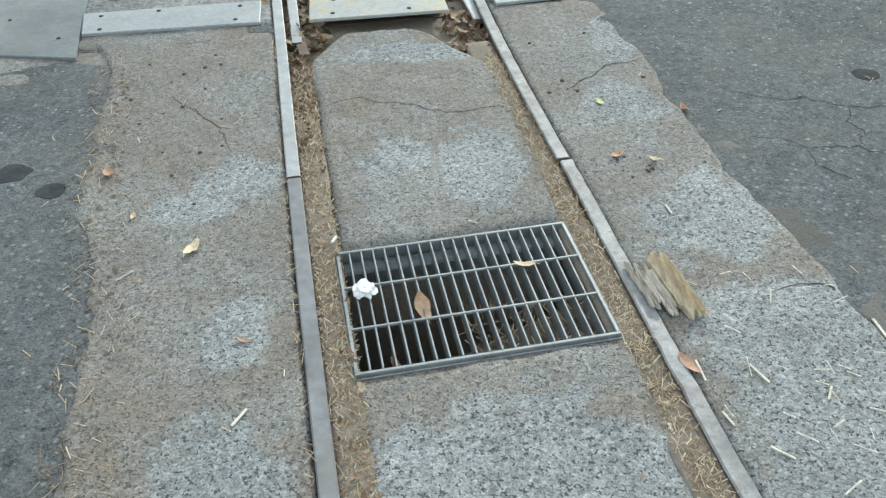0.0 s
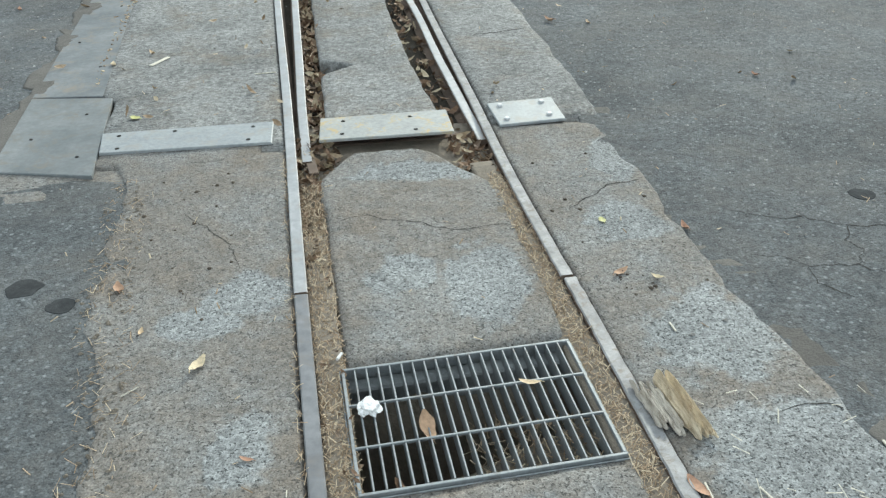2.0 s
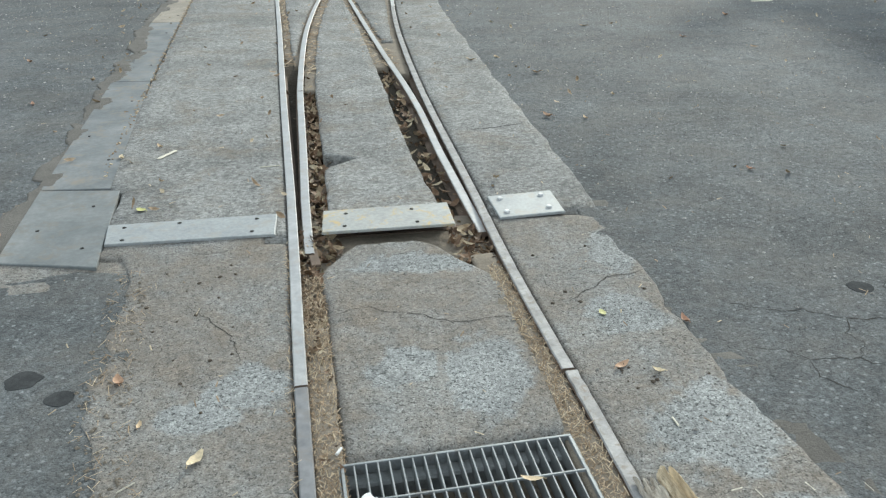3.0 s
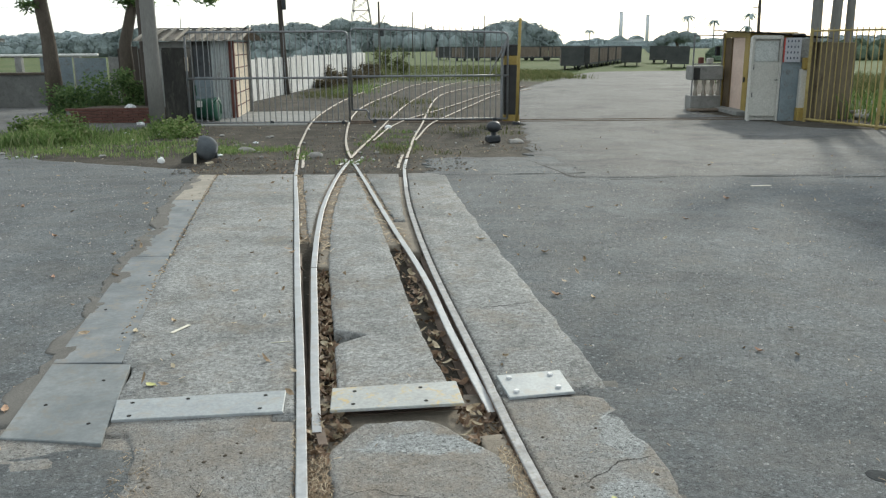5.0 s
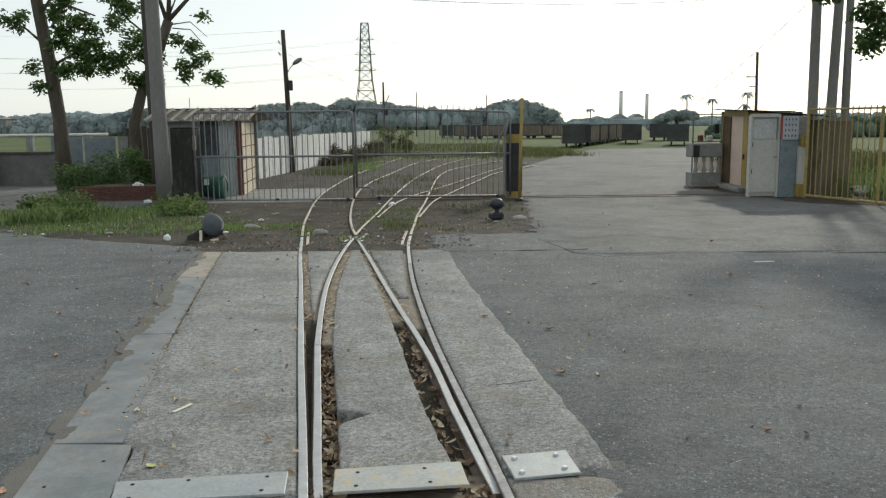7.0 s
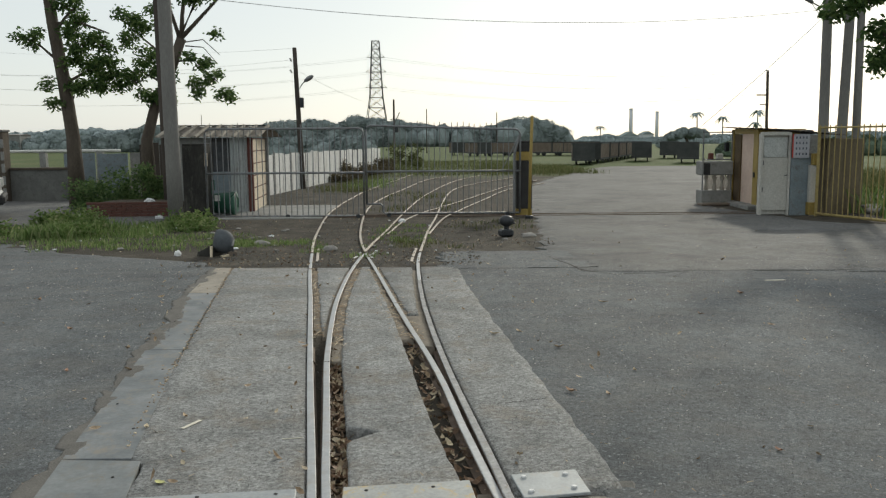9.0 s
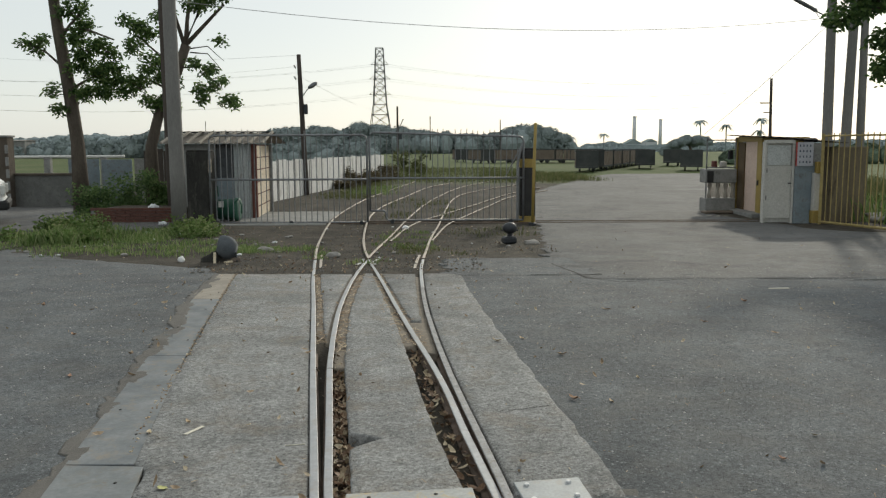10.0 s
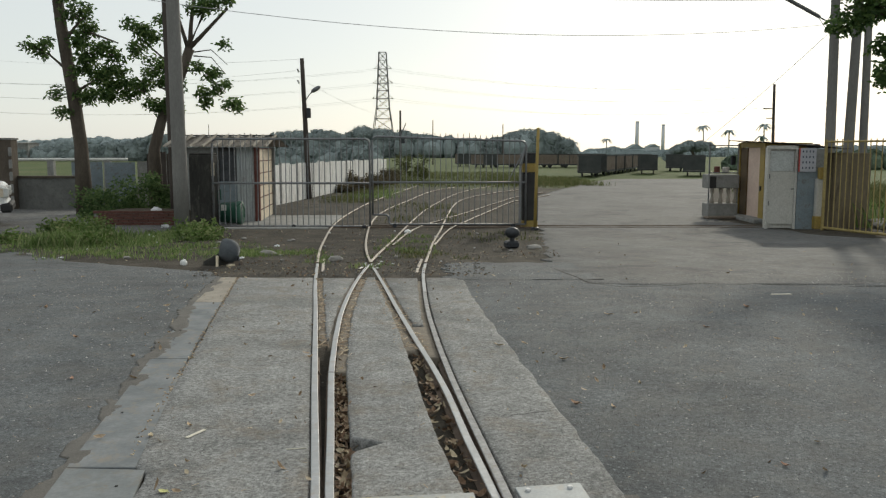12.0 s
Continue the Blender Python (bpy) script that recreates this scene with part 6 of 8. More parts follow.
bmesh.ops.scale(bm, vec=(1.7, 0.9, 0.7), verts=bm.verts)
bmesh.ops.transform(bm, matrix=Matrix.Translation((-4.55, 30.42, 3.66)) @ Matrix.Rotation(radians(-32), 4, "Y"), verts=bm.verts)
part("lamp_head", bm, M_GALV, lp, "grey cobra lamp head", True)
part("junction_box", box(bmesh.new(), (-4.86, 30.7, 2.83), (0.14, 0.14, 0.36), 0, 0.02), M_IRON, lp)
for z in (4.35, 3.95):
    part("insulator", tube(bmesh.new(), [(-5.20, 30.8, z - 0.06), (-5.26, 30.8, z + 0.06)], 0.035, 8), M_LENS, lp)
fp = utility_pole(-4.05, 80.0, 0.0, 5.6, 0.12, 0.09, M_POLEDARK, "distant dark pole with a lamp arm")
part("lamp_arm", tube(bmesh.new(), [(-4.0, 80, 3.0), (-3.5, 80, 4.1)], 0.05, 5), M_GALV, fp)
part("junction_box", box(bmesh.new(), (-3.8, 79.9, 2.5), (0.35, 0.3, 0.6), 0, 0.02), M_IRON, fp)
utility_pole(-1.32, 110.0, 0.0, 5.8, 0.08, 0.06, M_POLEDARK, "thin distant dark pole in the fields")
utility_pole(7.82, 110.0, 0.0, 5.3, 0.08, 0.06, M_POLEDARK, "thin distant dark pole in the fields")
p4 = utility_pole(17.65, 45.0, -0.1, 5.3, 0.09, 0.07, M_POLEDARK, "dark pole standing behind the guard booth")
part("crossarm", box(bmesh.new(), (17.3, 45, 3.7), (0.6, 0.06, 0.06)), M_POLEDARK, p4)
part("bracket", box(bmesh.new(), (17.4, 45, 3.2), (0.4, 0.05, 0.05)), M_POLEDARK, p4)

for (xb, xt, w, yy, h) in ((9.17, 9.08, 0.13, 20.0, 7.0), (9.555, 9.675, 0.128, 20.0, 7.0), (9.95, 9.87, 0.105, 20.0, 7.0)):
    utility_pole(xb, yy, xt - xb, h, w, w * 0.72, M_POLE, "thick weathered pole standing close beside others behind the fence")

t = thing("street_lamp", (9.08, 20.0, 4.0), "grey tube lamp held out on a wire-stayed arm from the pole", "street lamp")
part("lamp_housing", box(bmesh.new(), (8.30, 19.9, 4.75), (0.82, 0.13, 0.07), 0, 0.02), M_GALV, t)
for v in t.children[0].data.vertices:
    v.co.z += -0.52 * (v.co.x - (8.30 - 9.08))
part("arm", tube(bmesh.new(), [(8.66, 19.9, 4.55), (9.05, 20.0, 4.40)], 0.016, 6), M_GALV, t)
part("stay", tube(bmesh.new(), [(8.66, 19.9, 4.55), (9.05, 20.0, 4.10)], 0.008, 5), M_WIRE, t)


def wire(a, b, sag, r=0.012, n=16):
    a, b = Vector(a), Vector(b)
    return tube(bmesh.new(), [a.lerp(b, k / n) - Vector((0, 0, sag * 4 * (k / n) * (1 - k / n))) for k in range(n + 1)], r, 5)


def cable(a, b, sag, r, label):
    solo("overhead_cable", wire(a, b, sag, r), M_WIRE, a, label, "cable", "overhead cables")


cable((-5.2, 30.8, 4.75), (-40.0, 60.0, 9.0), 0.7, 0.004, "thin overhead cable sagging from the lamp pole")
cable((-5.2, 30.8, 4.35), (-40.0, 62.0, 7.2), 0.7, 0.004, "thin overhead cable sagging from the lamp pole")
cable((-5.05, 30.8, 4.0), (-4.05, 80.0, 4.9), 0.5, 0.006, "thin overhead cable running to a distant pole")
cable((-6.9, 18.6, 5.5), (22.0, 21.0, 6.4), 1.05, 0.007, "long overhead cable sagging across the gateway")
cable((-6.9, 19.2, 5.62), (22.0, 22.0, 6.55), 1.0, 0.008, "long overhead cable sagging across the gateway")
cable((-6.9, 19.2, 4.85), (11.0, 24.0, 5.0), 0.55, 0.007, "thin overhead cable crossing above the gate")
for k, (zt, dx) in enumerate(((25.6, -2.5), (25.6, 2.5), (21.4, -2.9), (21.4, 2.9), (16.9, -3.0), (16.9, 3.0))):
    cable((-17.7 + dx, 250.0, zt), (-150.0, 252.0, zt - 3.0), 3.0, 0.022, "power line hanging from the lattice tower")
    cable((-17.7 + dx, 250.0, zt), (130.0, 330.0, zt + 2), 4.0, 0.022, "power line hanging from the lattice tower")
st = cable((9.1, 20.0, 4.3), (7.4, 24.0, 1.7), 0.05, 0.007, "guy wire with a small insulator beside the pole")


# ---- lattice power tower ----
def tower():
    cx, cy = -17.75, 250.0
    t = thing("transmission_tower", (cx, cy, -0.3), "tall grey lattice power line tower far off", "power tower")

    def half(z):
        return 3.9 - 2.0 * min(1, z / 14.0) if z < 14 else 1.9 - 0.85 * (z - 14) / 16.5
    levels = [-0.3, 4.0, 7.6, 11.0, 14.0, 16.9, 19.2, 21.4, 23.5, 25.6, 28.0, 30.3]
    for sx in (-1, 1):
        for sy in (-1, 1):
            part("leg", tube(bmesh.new(), [(cx + sx * half(z), cy + sy * half(z), z) for z in levels], 0.13, 5), M_TOWER, t)
    for a, b in zip(levels, levels[1:]):
        for s in (-1, 1):
            ha, hb = half(a), half(b)
            bm = bmesh.new()
            tube(bm, [(cx - ha, cy + s * ha, a), (cx + hb, cy + s * hb, b)], 0.075, 4)
            tube(bm, [(cx + ha, cy + s * ha, a), (cx - hb, cy + s * hb, b)], 0.075, 4)
            tube(bm, [(cx - hb, cy + s * hb, b), (cx + hb, cy + s * hb, b)], 0.075, 4)
            part("lattice_panel", bm, M_TOWER, t)
    for z, w in ((25.6, 2.6), (21.4, 3.0), (16.9, 3.1)):
        for s in (-1, 1):
            bm = bmesh.new()
            tube(bm, [(cx + s * half(z), cy, z), (cx + s * w, cy, z)], 0.09, 4)
            tube(bm, [(cx + s * half(z), cy, z + 1.1), (cx + s * w, cy, z)], 0.07, 4)
            part("crossarm", bm, M_TOWER, t)


tower()


# ---- guard booth, notice and fence on the far side of the road ----
def booth():
    z0 = gz(20) - 0.02
    t = thing("guard_booth", (7.6, 20.0, z0), "small yellow guard booth with a flat tin roof", "booth")
    part("front_wall", box(bmesh.new(), (7.88, 21.2, 0.68), (0.08, 0.90, 1.96)), M_PINK, t, "pinkish cream wall panel")
    for y, w in ((20.58, 0.30), (22.2, 0.12)):
        part("corner_post", box(bmesh.new(), (7.86, y, 0.68), (0.16, w, 1.98), 0, 0.008), M_YELLOW, t, "mustard yellow post")
    part("lintel", box(bmesh.new(), (7.85, 21.4, 1.62), (0.13, 1.36, 0.14), 0, 0.006), M_YELLOW, t, "mustard yellow lintel")
    part("door", box(bmesh.new(), (7.84, 21.90, 0.62), (0.05, 0.46, 1.84), 0, 0.004), M_DARKDOOR, t, "dark brown door")
    part("step", box(bmesh.new(), (7.70, 21.2, z0 + 0.05), (0.36, 1.9, 0.12), 0, 0.02), M_CEMENT, t)
    part("end_wall", box(bmesh.new(), (8.42, 20.46, 0.68), (0.98, 0.08, 1.96)), M_YELLOW, t)
    part("back_wall", box(bmesh.new(), (8.90, 21.3, 0.68), (0.08, 1.7, 1.96)), M_CEMENT, t)
    bm = bmesh.new()
    n = 40
    rows = []
    for x, z in ((7.55, 1.74), (9.1, 1.60)):
        rows.append([bm.verts.new((x, 18.75 + 3.7 * i / n, z + 0.014 * math.sin(i * 1.3) - 0.10 * (1 - i / n))) for i in range(n + 1)])
    for i in range(n):
        bm.faces.new((rows[0][i], rows[1][i], rows[1][i + 1], rows[0][i + 1]))
    bmesh.ops.solidify(bm, geom=bm.faces[:], thickness=0.02)
    part("roof", bm, M_POLEDARK, t, "rusty brown tin roof")
    part("lock", box(bmesh.new(), (7.77, 20.6, 0.55), (0.03, 0.06, 0.12)), M_IRON, t)

    d = thing("metal_cabinet", (7.55, 18.85, z0), "tall pale grey metal cabinet with a glazed upper door", "cabinet")
    for x in (7.24, 7.86):
        part("frame_post", box(bmesh.new(), (x, 18.80, 0.64), (0.05, 0.08, 1.86), 0, 0.004), M_DOORMETAL, d)
    part("frame_head", box(bmesh.new(), (7.55, 18.80, 1.54), (0.58, 0.08, 0.08), 0, 0.004), M_DOORMETAL, d)
    dr = part("door", box(bmesh.new(), (7.55, 18.81, 0.42), (0.57, 0.03, 1.18), 0, 0.004), M_DOORMETAL, d)
    part("handle", tube(bmesh.new(), [(7.76, 18.76, 0.62), (7.82, 18.76, 0.62)], 0.012, 6), M_IRON, dr, "small black handle")
    part("window_pane", box(bmesh.new(), (7.55, 18.815, 1.24), (0.52, 0.012, 0.44)), M_REFLECTPANE, d, "pane with its reflection put in as pale colour")
    part("cabinet_body", box(bmesh.new(), (7.55, 18.90, 0.64), (0.64, 0.10, 1.80)), M_DOORMETAL, d)
    for z in (0.3, 0.9):
        part("hinge", box(bmesh.new(), (7.275, 18.785, z), (0.02, 0.03, 0.10)), M_IRON, d)

    s = thing("grey_cabinet", (8.1, 18.7, z0), "grey steel switch cabinet carrying a notice board", "cabinet")
    part("body", box(bmesh.new(), (8.11, 18.95, 0.35), (0.44, 0.44, 1.32), 0, 0.01), M_BLUEGREY, s)
    part("top", box(bmesh.new(), (8.2, 18.98, 1.26), (0.62, 0.40, 0.50), 0, 0.02), M_CEMENT, s)
    nb = thing("notice_board", (8.06, 18.68, 1.0), "white notice board with rows of dark lettering", "sign")
    part("board", box(bmesh.new(), (8.075, 18.69, 1.265), (0.36, 0.02, 0.52), 0, 0.003), M_SIGN, nb)
    part("red_edge", box(bmesh.new(), (7.885, 18.685, 1.265), (0.025, 0.022, 0.52)), M_REDSTRIP, nb, "narrow red strip")
    for i in range(4):
        for j in range(4):
            part("lettering_bar", box(bmesh.new(), (7.96 + 0.075 * i, 18.676, 1.45 - 0.12 * j), (0.026, 0.004, 0.045)), M_INK, nb)
    m = thing("meter_box", (8.36, 18.6, 0.8), "small yellow meter box on a grey post", "meter box")
    part("box", box(bmesh.new(), (8.36, 18.62, 0.97), (0.13, 0.12, 0.26), 0, 0.01), M_YELLOW, m)
    part("post", box(bmesh.new(), (8.33, 18.66, 0.30), (0.14, 0.12, 1.10), 0, 0.01), M_DOORMETAL, m)
    part("foot", box(bmesh.new(), (8.34, 18.64, -0.12), (0.2, 0.16, 0.28), 0, 0.01), M_YELLOW, m)
    b = thing("rubber_tyre", (8.3, 18.95, 1.52), "old black tyre lying on the cabinet", "tyre")
    part("tread", tube(bmesh.new(), [(8.3 + 0.1 * math.cos(a), 18.95 + 0.1 * math.sin(a), 1.57) for a in (k * math.tau / 16 for k in range(17))], 0.05, 8), M_RUBBER, b, smooth=True)


booth()


def sink_stall():
    z0 = gz(22)
    t = thing("wash_stand", (7.25, 22.1, z0), "grey concrete wash stand with open balusters and a dusty screen", "wash stand")
    part("base", box(bmesh.new(), (7.26, 22.0, z0 + 0.20), (0.78, 0.5, 0.36), 0, 0.02), M_CEMENT, t)
    part("top_slab", box(bmesh.new(), (7.26, 22.0, 0.68), (0.80, 0.54, 0.36), 0, 0.02), M_CEMENT, t)
    for x in (7.0, 7.22, 7.42, 7.6):
        bm = bmesh.new()
        rings = []
        for h, r in ((0.10, 0.05), (0.16, 0.065), (0.26, 0.035), (0.34, 0.03), (0.42, 0.06), (0.50, 0.045)):
            rings.append([bm.verts.new((x + r * math.cos(a), 21.85 + r * math.sin(a), h)) for a in (k * math.tau / 12 for k in range(12))])
        for a, b in zip(rings, rings[1:]):
            for k in range(12):
                bm.faces.new((a[k], a[(k + 1) % 12], b[(k + 1) % 12], b[k]))
        part("baluster", bm, M_RIB, t, smooth=True)
    for x in (6.89, 7.63):
        part("frame_post", box(bmesh.new(), (x, 21.8, 0.75), (0.03, 0.03, 1.8)), M_GALV, t)
    part("frame_head", box(bmesh.new(), (7.26, 21.8, 1.60), (0.77, 0.03, 0.03)), M_GALV, t)
    part("frame_rail", box(bmesh.new(), (7.26, 21.8, 0.90), (0.77, 0.03, 0.03)), M_GALV, t)
    part("clutter", box(bmesh.new(), (7.35, 21.9, 0.98), (0.16, 0.12, 0.14), 10, 0.02), M_DOORMETAL, t, "pale plastic tub")
    part("clutter", box(bmesh.new(), (7.12, 21.9, 0.98), (0.12, 0.12, 0.18), 25, 0.02), M_REDWOOD, t, "dull red tin")
    part("clutter", box(bmesh.new(), (7.55, 21.95, 1.22), (0.16, 0.05, 0.24), 30, 0.01), M_IRON, t, "dark hanging tool")
    part("dark_box", box(bmesh.new(), (6.97, 21.75, 0.66), (0.16, 0.1, 0.30)), M_BLACK, t)
    part("floor_rubble", box(bmesh.new(), (7.2, 21.6, z0 + 0.03), (0.9, 0.3, 0.07), 8, 0.02), M_CANE, t)


sink_stall()


def yellow_fence():
    a, b = Vector((8.38, 18.5, 0)), Vector((9.7, 14.9, 0))
    t = thing("yellow_fence", (a.x, a.y, gz(18)), "faded yellow steel bar fence beside the road", "fence")
    n = 26
    d = b - a
    for z, r in ((-0.22, 0.03), (1.66, 0.02)):
        part("rail", tube(bmesh.new(), [(a.x, a.y, z), (b.x, b.y, z)], r, 8), M_FENCE, t)
    for k in range(n + 1):
        p = a + d * (k / n)
        part("bar", tube(bmesh.new(), [(p.x, p.y, -0.22), (p.x, p.y, 1.72)], 0.011, 6), M_FENCE, t)
    for s in (0.0, 0.5, 1.0):
        p = a + d * s
        part("post", box(bmesh.new(), (p.x, p.y, 0.7), (0.06, 0.06, 2.0), -20), M_FENCE, t)


yellow_fence()
bm = bmesh.new()
box(bm, (9.25, 19.3, 0.55), (0.85, 0.5, 1.75), 0, 0.02)
solo("transformer_housing", bm, M_HOUSING, (9.25, 19.3, gz(19)), "dark weathered housing at the foot of the poles", "housing")
rock("stone", (10.4, 19.5, gz(19)), (0.5, 0.3, 0.12), 91.0, "pale rubble heap behind the fence", M_STONE)
rock("stone", (9.95, 18.8, gz(18)), (0.3, 0.25, 0.10), 92.0, "pale rubble heap behind the fence", M_STONE)


# ---- trees, bush and grass ----
def leaf_cloud(verts, faces, rnd, centre, radius, count, size, squash=0.75):
    for _ in range(count):
        d = Vector((rnd.gauss(0, 1), rnd.gauss(0, 1), rnd.gauss(0, 1) * squash)).normalized() * radius * rnd.random() ** 0.45
        p = Vector(centre) + d
        n = size * rnd.uniform(0.6, 1.3)
        w = n * rnd.uniform(0.32, 0.48)
        m = Matrix.Translation(p) @ Euler((rnd.uniform(-1.2, 0.6), rnd.uniform(-0.8, 0.8), rnd.uniform(0, math.tau))).to_matrix().to_4x4()
        k = len(verts)
        for q in ((0, 0, 0), (-w / 2, n * 0.45, 0.02), (0, n * 0.5, -0.02), (w / 2, n * 0.45, 0.02), (0, n, -0.06 * n)):
            verts.append(tuple(m @ Vector(q)))
        faces.extend([(k, k + 2, k + 1), (k, k + 3, k + 2), (k + 1, k + 2, k + 4), (k + 2, k + 3, k + 4)])


def tree(name, at, label, trunk, limbs, clouds, seed, leaf=0.13, density=46):
    t = thing(name, at, label, "tree", "trees")
    part("trunk", tube(bmesh.new(), [p[:3] for p in trunk], [p[3] for p in trunk], 12), M_BARK, t, smooth=True)
    for k, (pts, r0, r1) in enumerate(limbs):
        n = len(pts)
        part("limb", tube(bmesh.new(), pts, [r0 + (r1 - r0) * i / (n - 1) for i in range(n)], 7), M_BARK, t, smooth=True)
    rnd = random.Random(seed)
    verts, faces = [], []
    twigs = bmesh.new()
    for (x, y, z, r) in clouds:
        for _ in range(int(8 * r / 0.3)):
            c = Vector((x, y, z)) + Vector((rnd.uniform(-1, 1), rnd.uniform(-1, 1), rnd.uniform(-0.7, 0.7))) * r * 0.8
            leaf_cloud(verts, faces, rnd, c, 0.20, int(density * 0.85), leaf)
            tube(twigs, [Vector((x, y, z - 0.1)), c], [0.012, 0.005], 4)
    me = bpy.data.meshes.new("crown")
    base = Vector(at)
    me.from_pydata([tuple(Vector(v) - base) for v in verts], [], faces)
    me.materials.append(M_LEAVES)
    ob = new("crown", me)
    ob.parent = t
    tagged(ob, "loose crown of small dark green leaves")
    tagged(part("twigs", twigs, M_BARK, t), kind="stuff")


tree("tree", (-9.83, 23.0, gz(23)), "tall leaning tree with ivy-like leaves on a dark trunk",
     ((-9.82, 23, -0.3, 0.24), (-9.85, 23, 1.6, 0.175), (-10.0, 23, 3.1, 0.17), (-10.2, 23, 4.6, 0.15), (-10.35, 23, 6.2, 0.13), (-10.4, 23, 8.0, 0.08)),
     ((((-10.0, 23, 3.0), (-9.6, 22.9, 3.2), (-9.0, 22.8, 3.5)), 0.05, 0.02), (((-10.1, 23, 3.6), (-10.5, 22.9, 4.0), (-11.0, 22.8, 4.3)), 0.04, 0.015),
      (((-10.2, 23, 4.3), (-9.8, 22.8, 4.7), (-9.5, 22.8, 5.0)), 0.05, 0.02), (((-10.2, 23, 4.6), (-9.4, 22.8, 4.6), (-8.6, 22.7, 4.3)), 0.05, 0.02)),
     ((-10.7, 22.8, 4.15, 0.32), (-9.65, 22.8, 4.35, 0.32), (-9.7, 22.8, 5.1, 0.34), (-9.45, 22.8, 4.7, 0.26), (-9.1, 22.8, 3.45, 0.40), (-9.55, 22.8, 3.0, 0.30), (-9.25, 22.7, 4.1, 0.28), (-8.85, 22.7, 4.1, 0.30),
      (-8.75, 22.7, 3.3, 0.28), (-10.35, 22.8, 3.0, 0.14), (-10.2, 22.8, 2.5, 0.12), (-9.9, 22.8, 5.6, 0.3), (-10.4, 22.8, 5.9, 0.4), (-9.6, 22.8, 3.6, 0.2), (-9.0, 22.7, 3.0, 0.3), (-8.6, 22.7, 3.6, 0.25), (-9.4, 22.7, 3.9, 0.25)), 21)
tree("tree", (-7.85, 23.0, gz(23)), "young tree with a leaning forked trunk and loose leaves",
     ((-7.85, 23, -0.3, 0.22), (-7.86, 23, 1.5, 0.155), (-7.6, 23, 2.4, 0.135), (-7.1, 23, 3.4, 0.13), (-6.80, 23, 4.2, 0.13)),
     ((((-6.8, 23, 4.2), (-6.75, 23, 4.8), (-6.62, 23, 5.7)), 0.07, 0.04), (((-6.8, 23, 4.2), (-6.3, 23, 4.7), (-5.75, 23, 5.25)), 0.065, 0.035), (((-6.85, 23, 4.2), (-7.05, 23, 4.9), (-7.25, 23, 5.8)), 0.06, 0.03),
      (((-6.8, 23, 4.3), (-6.45, 23, 5.0), (-6.3, 23, 5.7)), 0.05, 0.025), (((-6.7, 23, 4.1), (-6.2, 22.9, 4.15), (-5.75, 22.8, 3.75)), 0.02, 0.008), (((-6.7, 23, 4.0), (-6.2, 22.9, 3.95), (-5.8, 22.8, 3.5)), 0.02, 0.008),
      (((-7.3, 23, 3.0), (-8.0, 22.9, 3.4), (-8.4, 22.8, 3.1)), 0.035, 0.012), (((-7.0, 23, 3.5), (-7.8, 22.9, 4.2), (-8.3, 22.8, 4.7)), 0.035, 0.012), (((-6.9, 23, 3.6), (-6.4, 22.8, 3.6), (-5.8, 22.8, 3.0)), 0.025, 0.01)),
     ((-8.15, 22.8, 4.75, 0.30), (-7.75, 22.8, 4.5, 0.24), (-8.1, 22.8, 4.15, 0.26), (-7.7, 22.8, 3.7, 0.38), (-8.0, 22.8, 3.1, 0.36), (-7.6, 22.8, 2.75, 0.34), (-7.35, 22.8, 4.95, 0.30), (-7.3, 22.8, 3.2, 0.3), (-8.35, 22.8, 3.0, 0.25),
      (-6.2, 22.8, 3.55, 0.22), (-5.95, 22.8, 3.15, 0.22), (-6.35, 22.8, 3.0, 0.17), (-5.6, 22.8, 2.75, 0.24), (-6.3, 22.8, 2.75, 0.13), (-6.5, 22.8, 5.2, 0.22), (-6.2, 22.8, 5.3, 0.3), (-5.8, 22.8, 5.4, 0.2), (-6.5, 22.8, 3.7, 0.16),
      (-7.15, 22.7, 2.65, 0.22), (-5.85, 22.8, 4.3, 0.09)), 22, 0.13, 42)
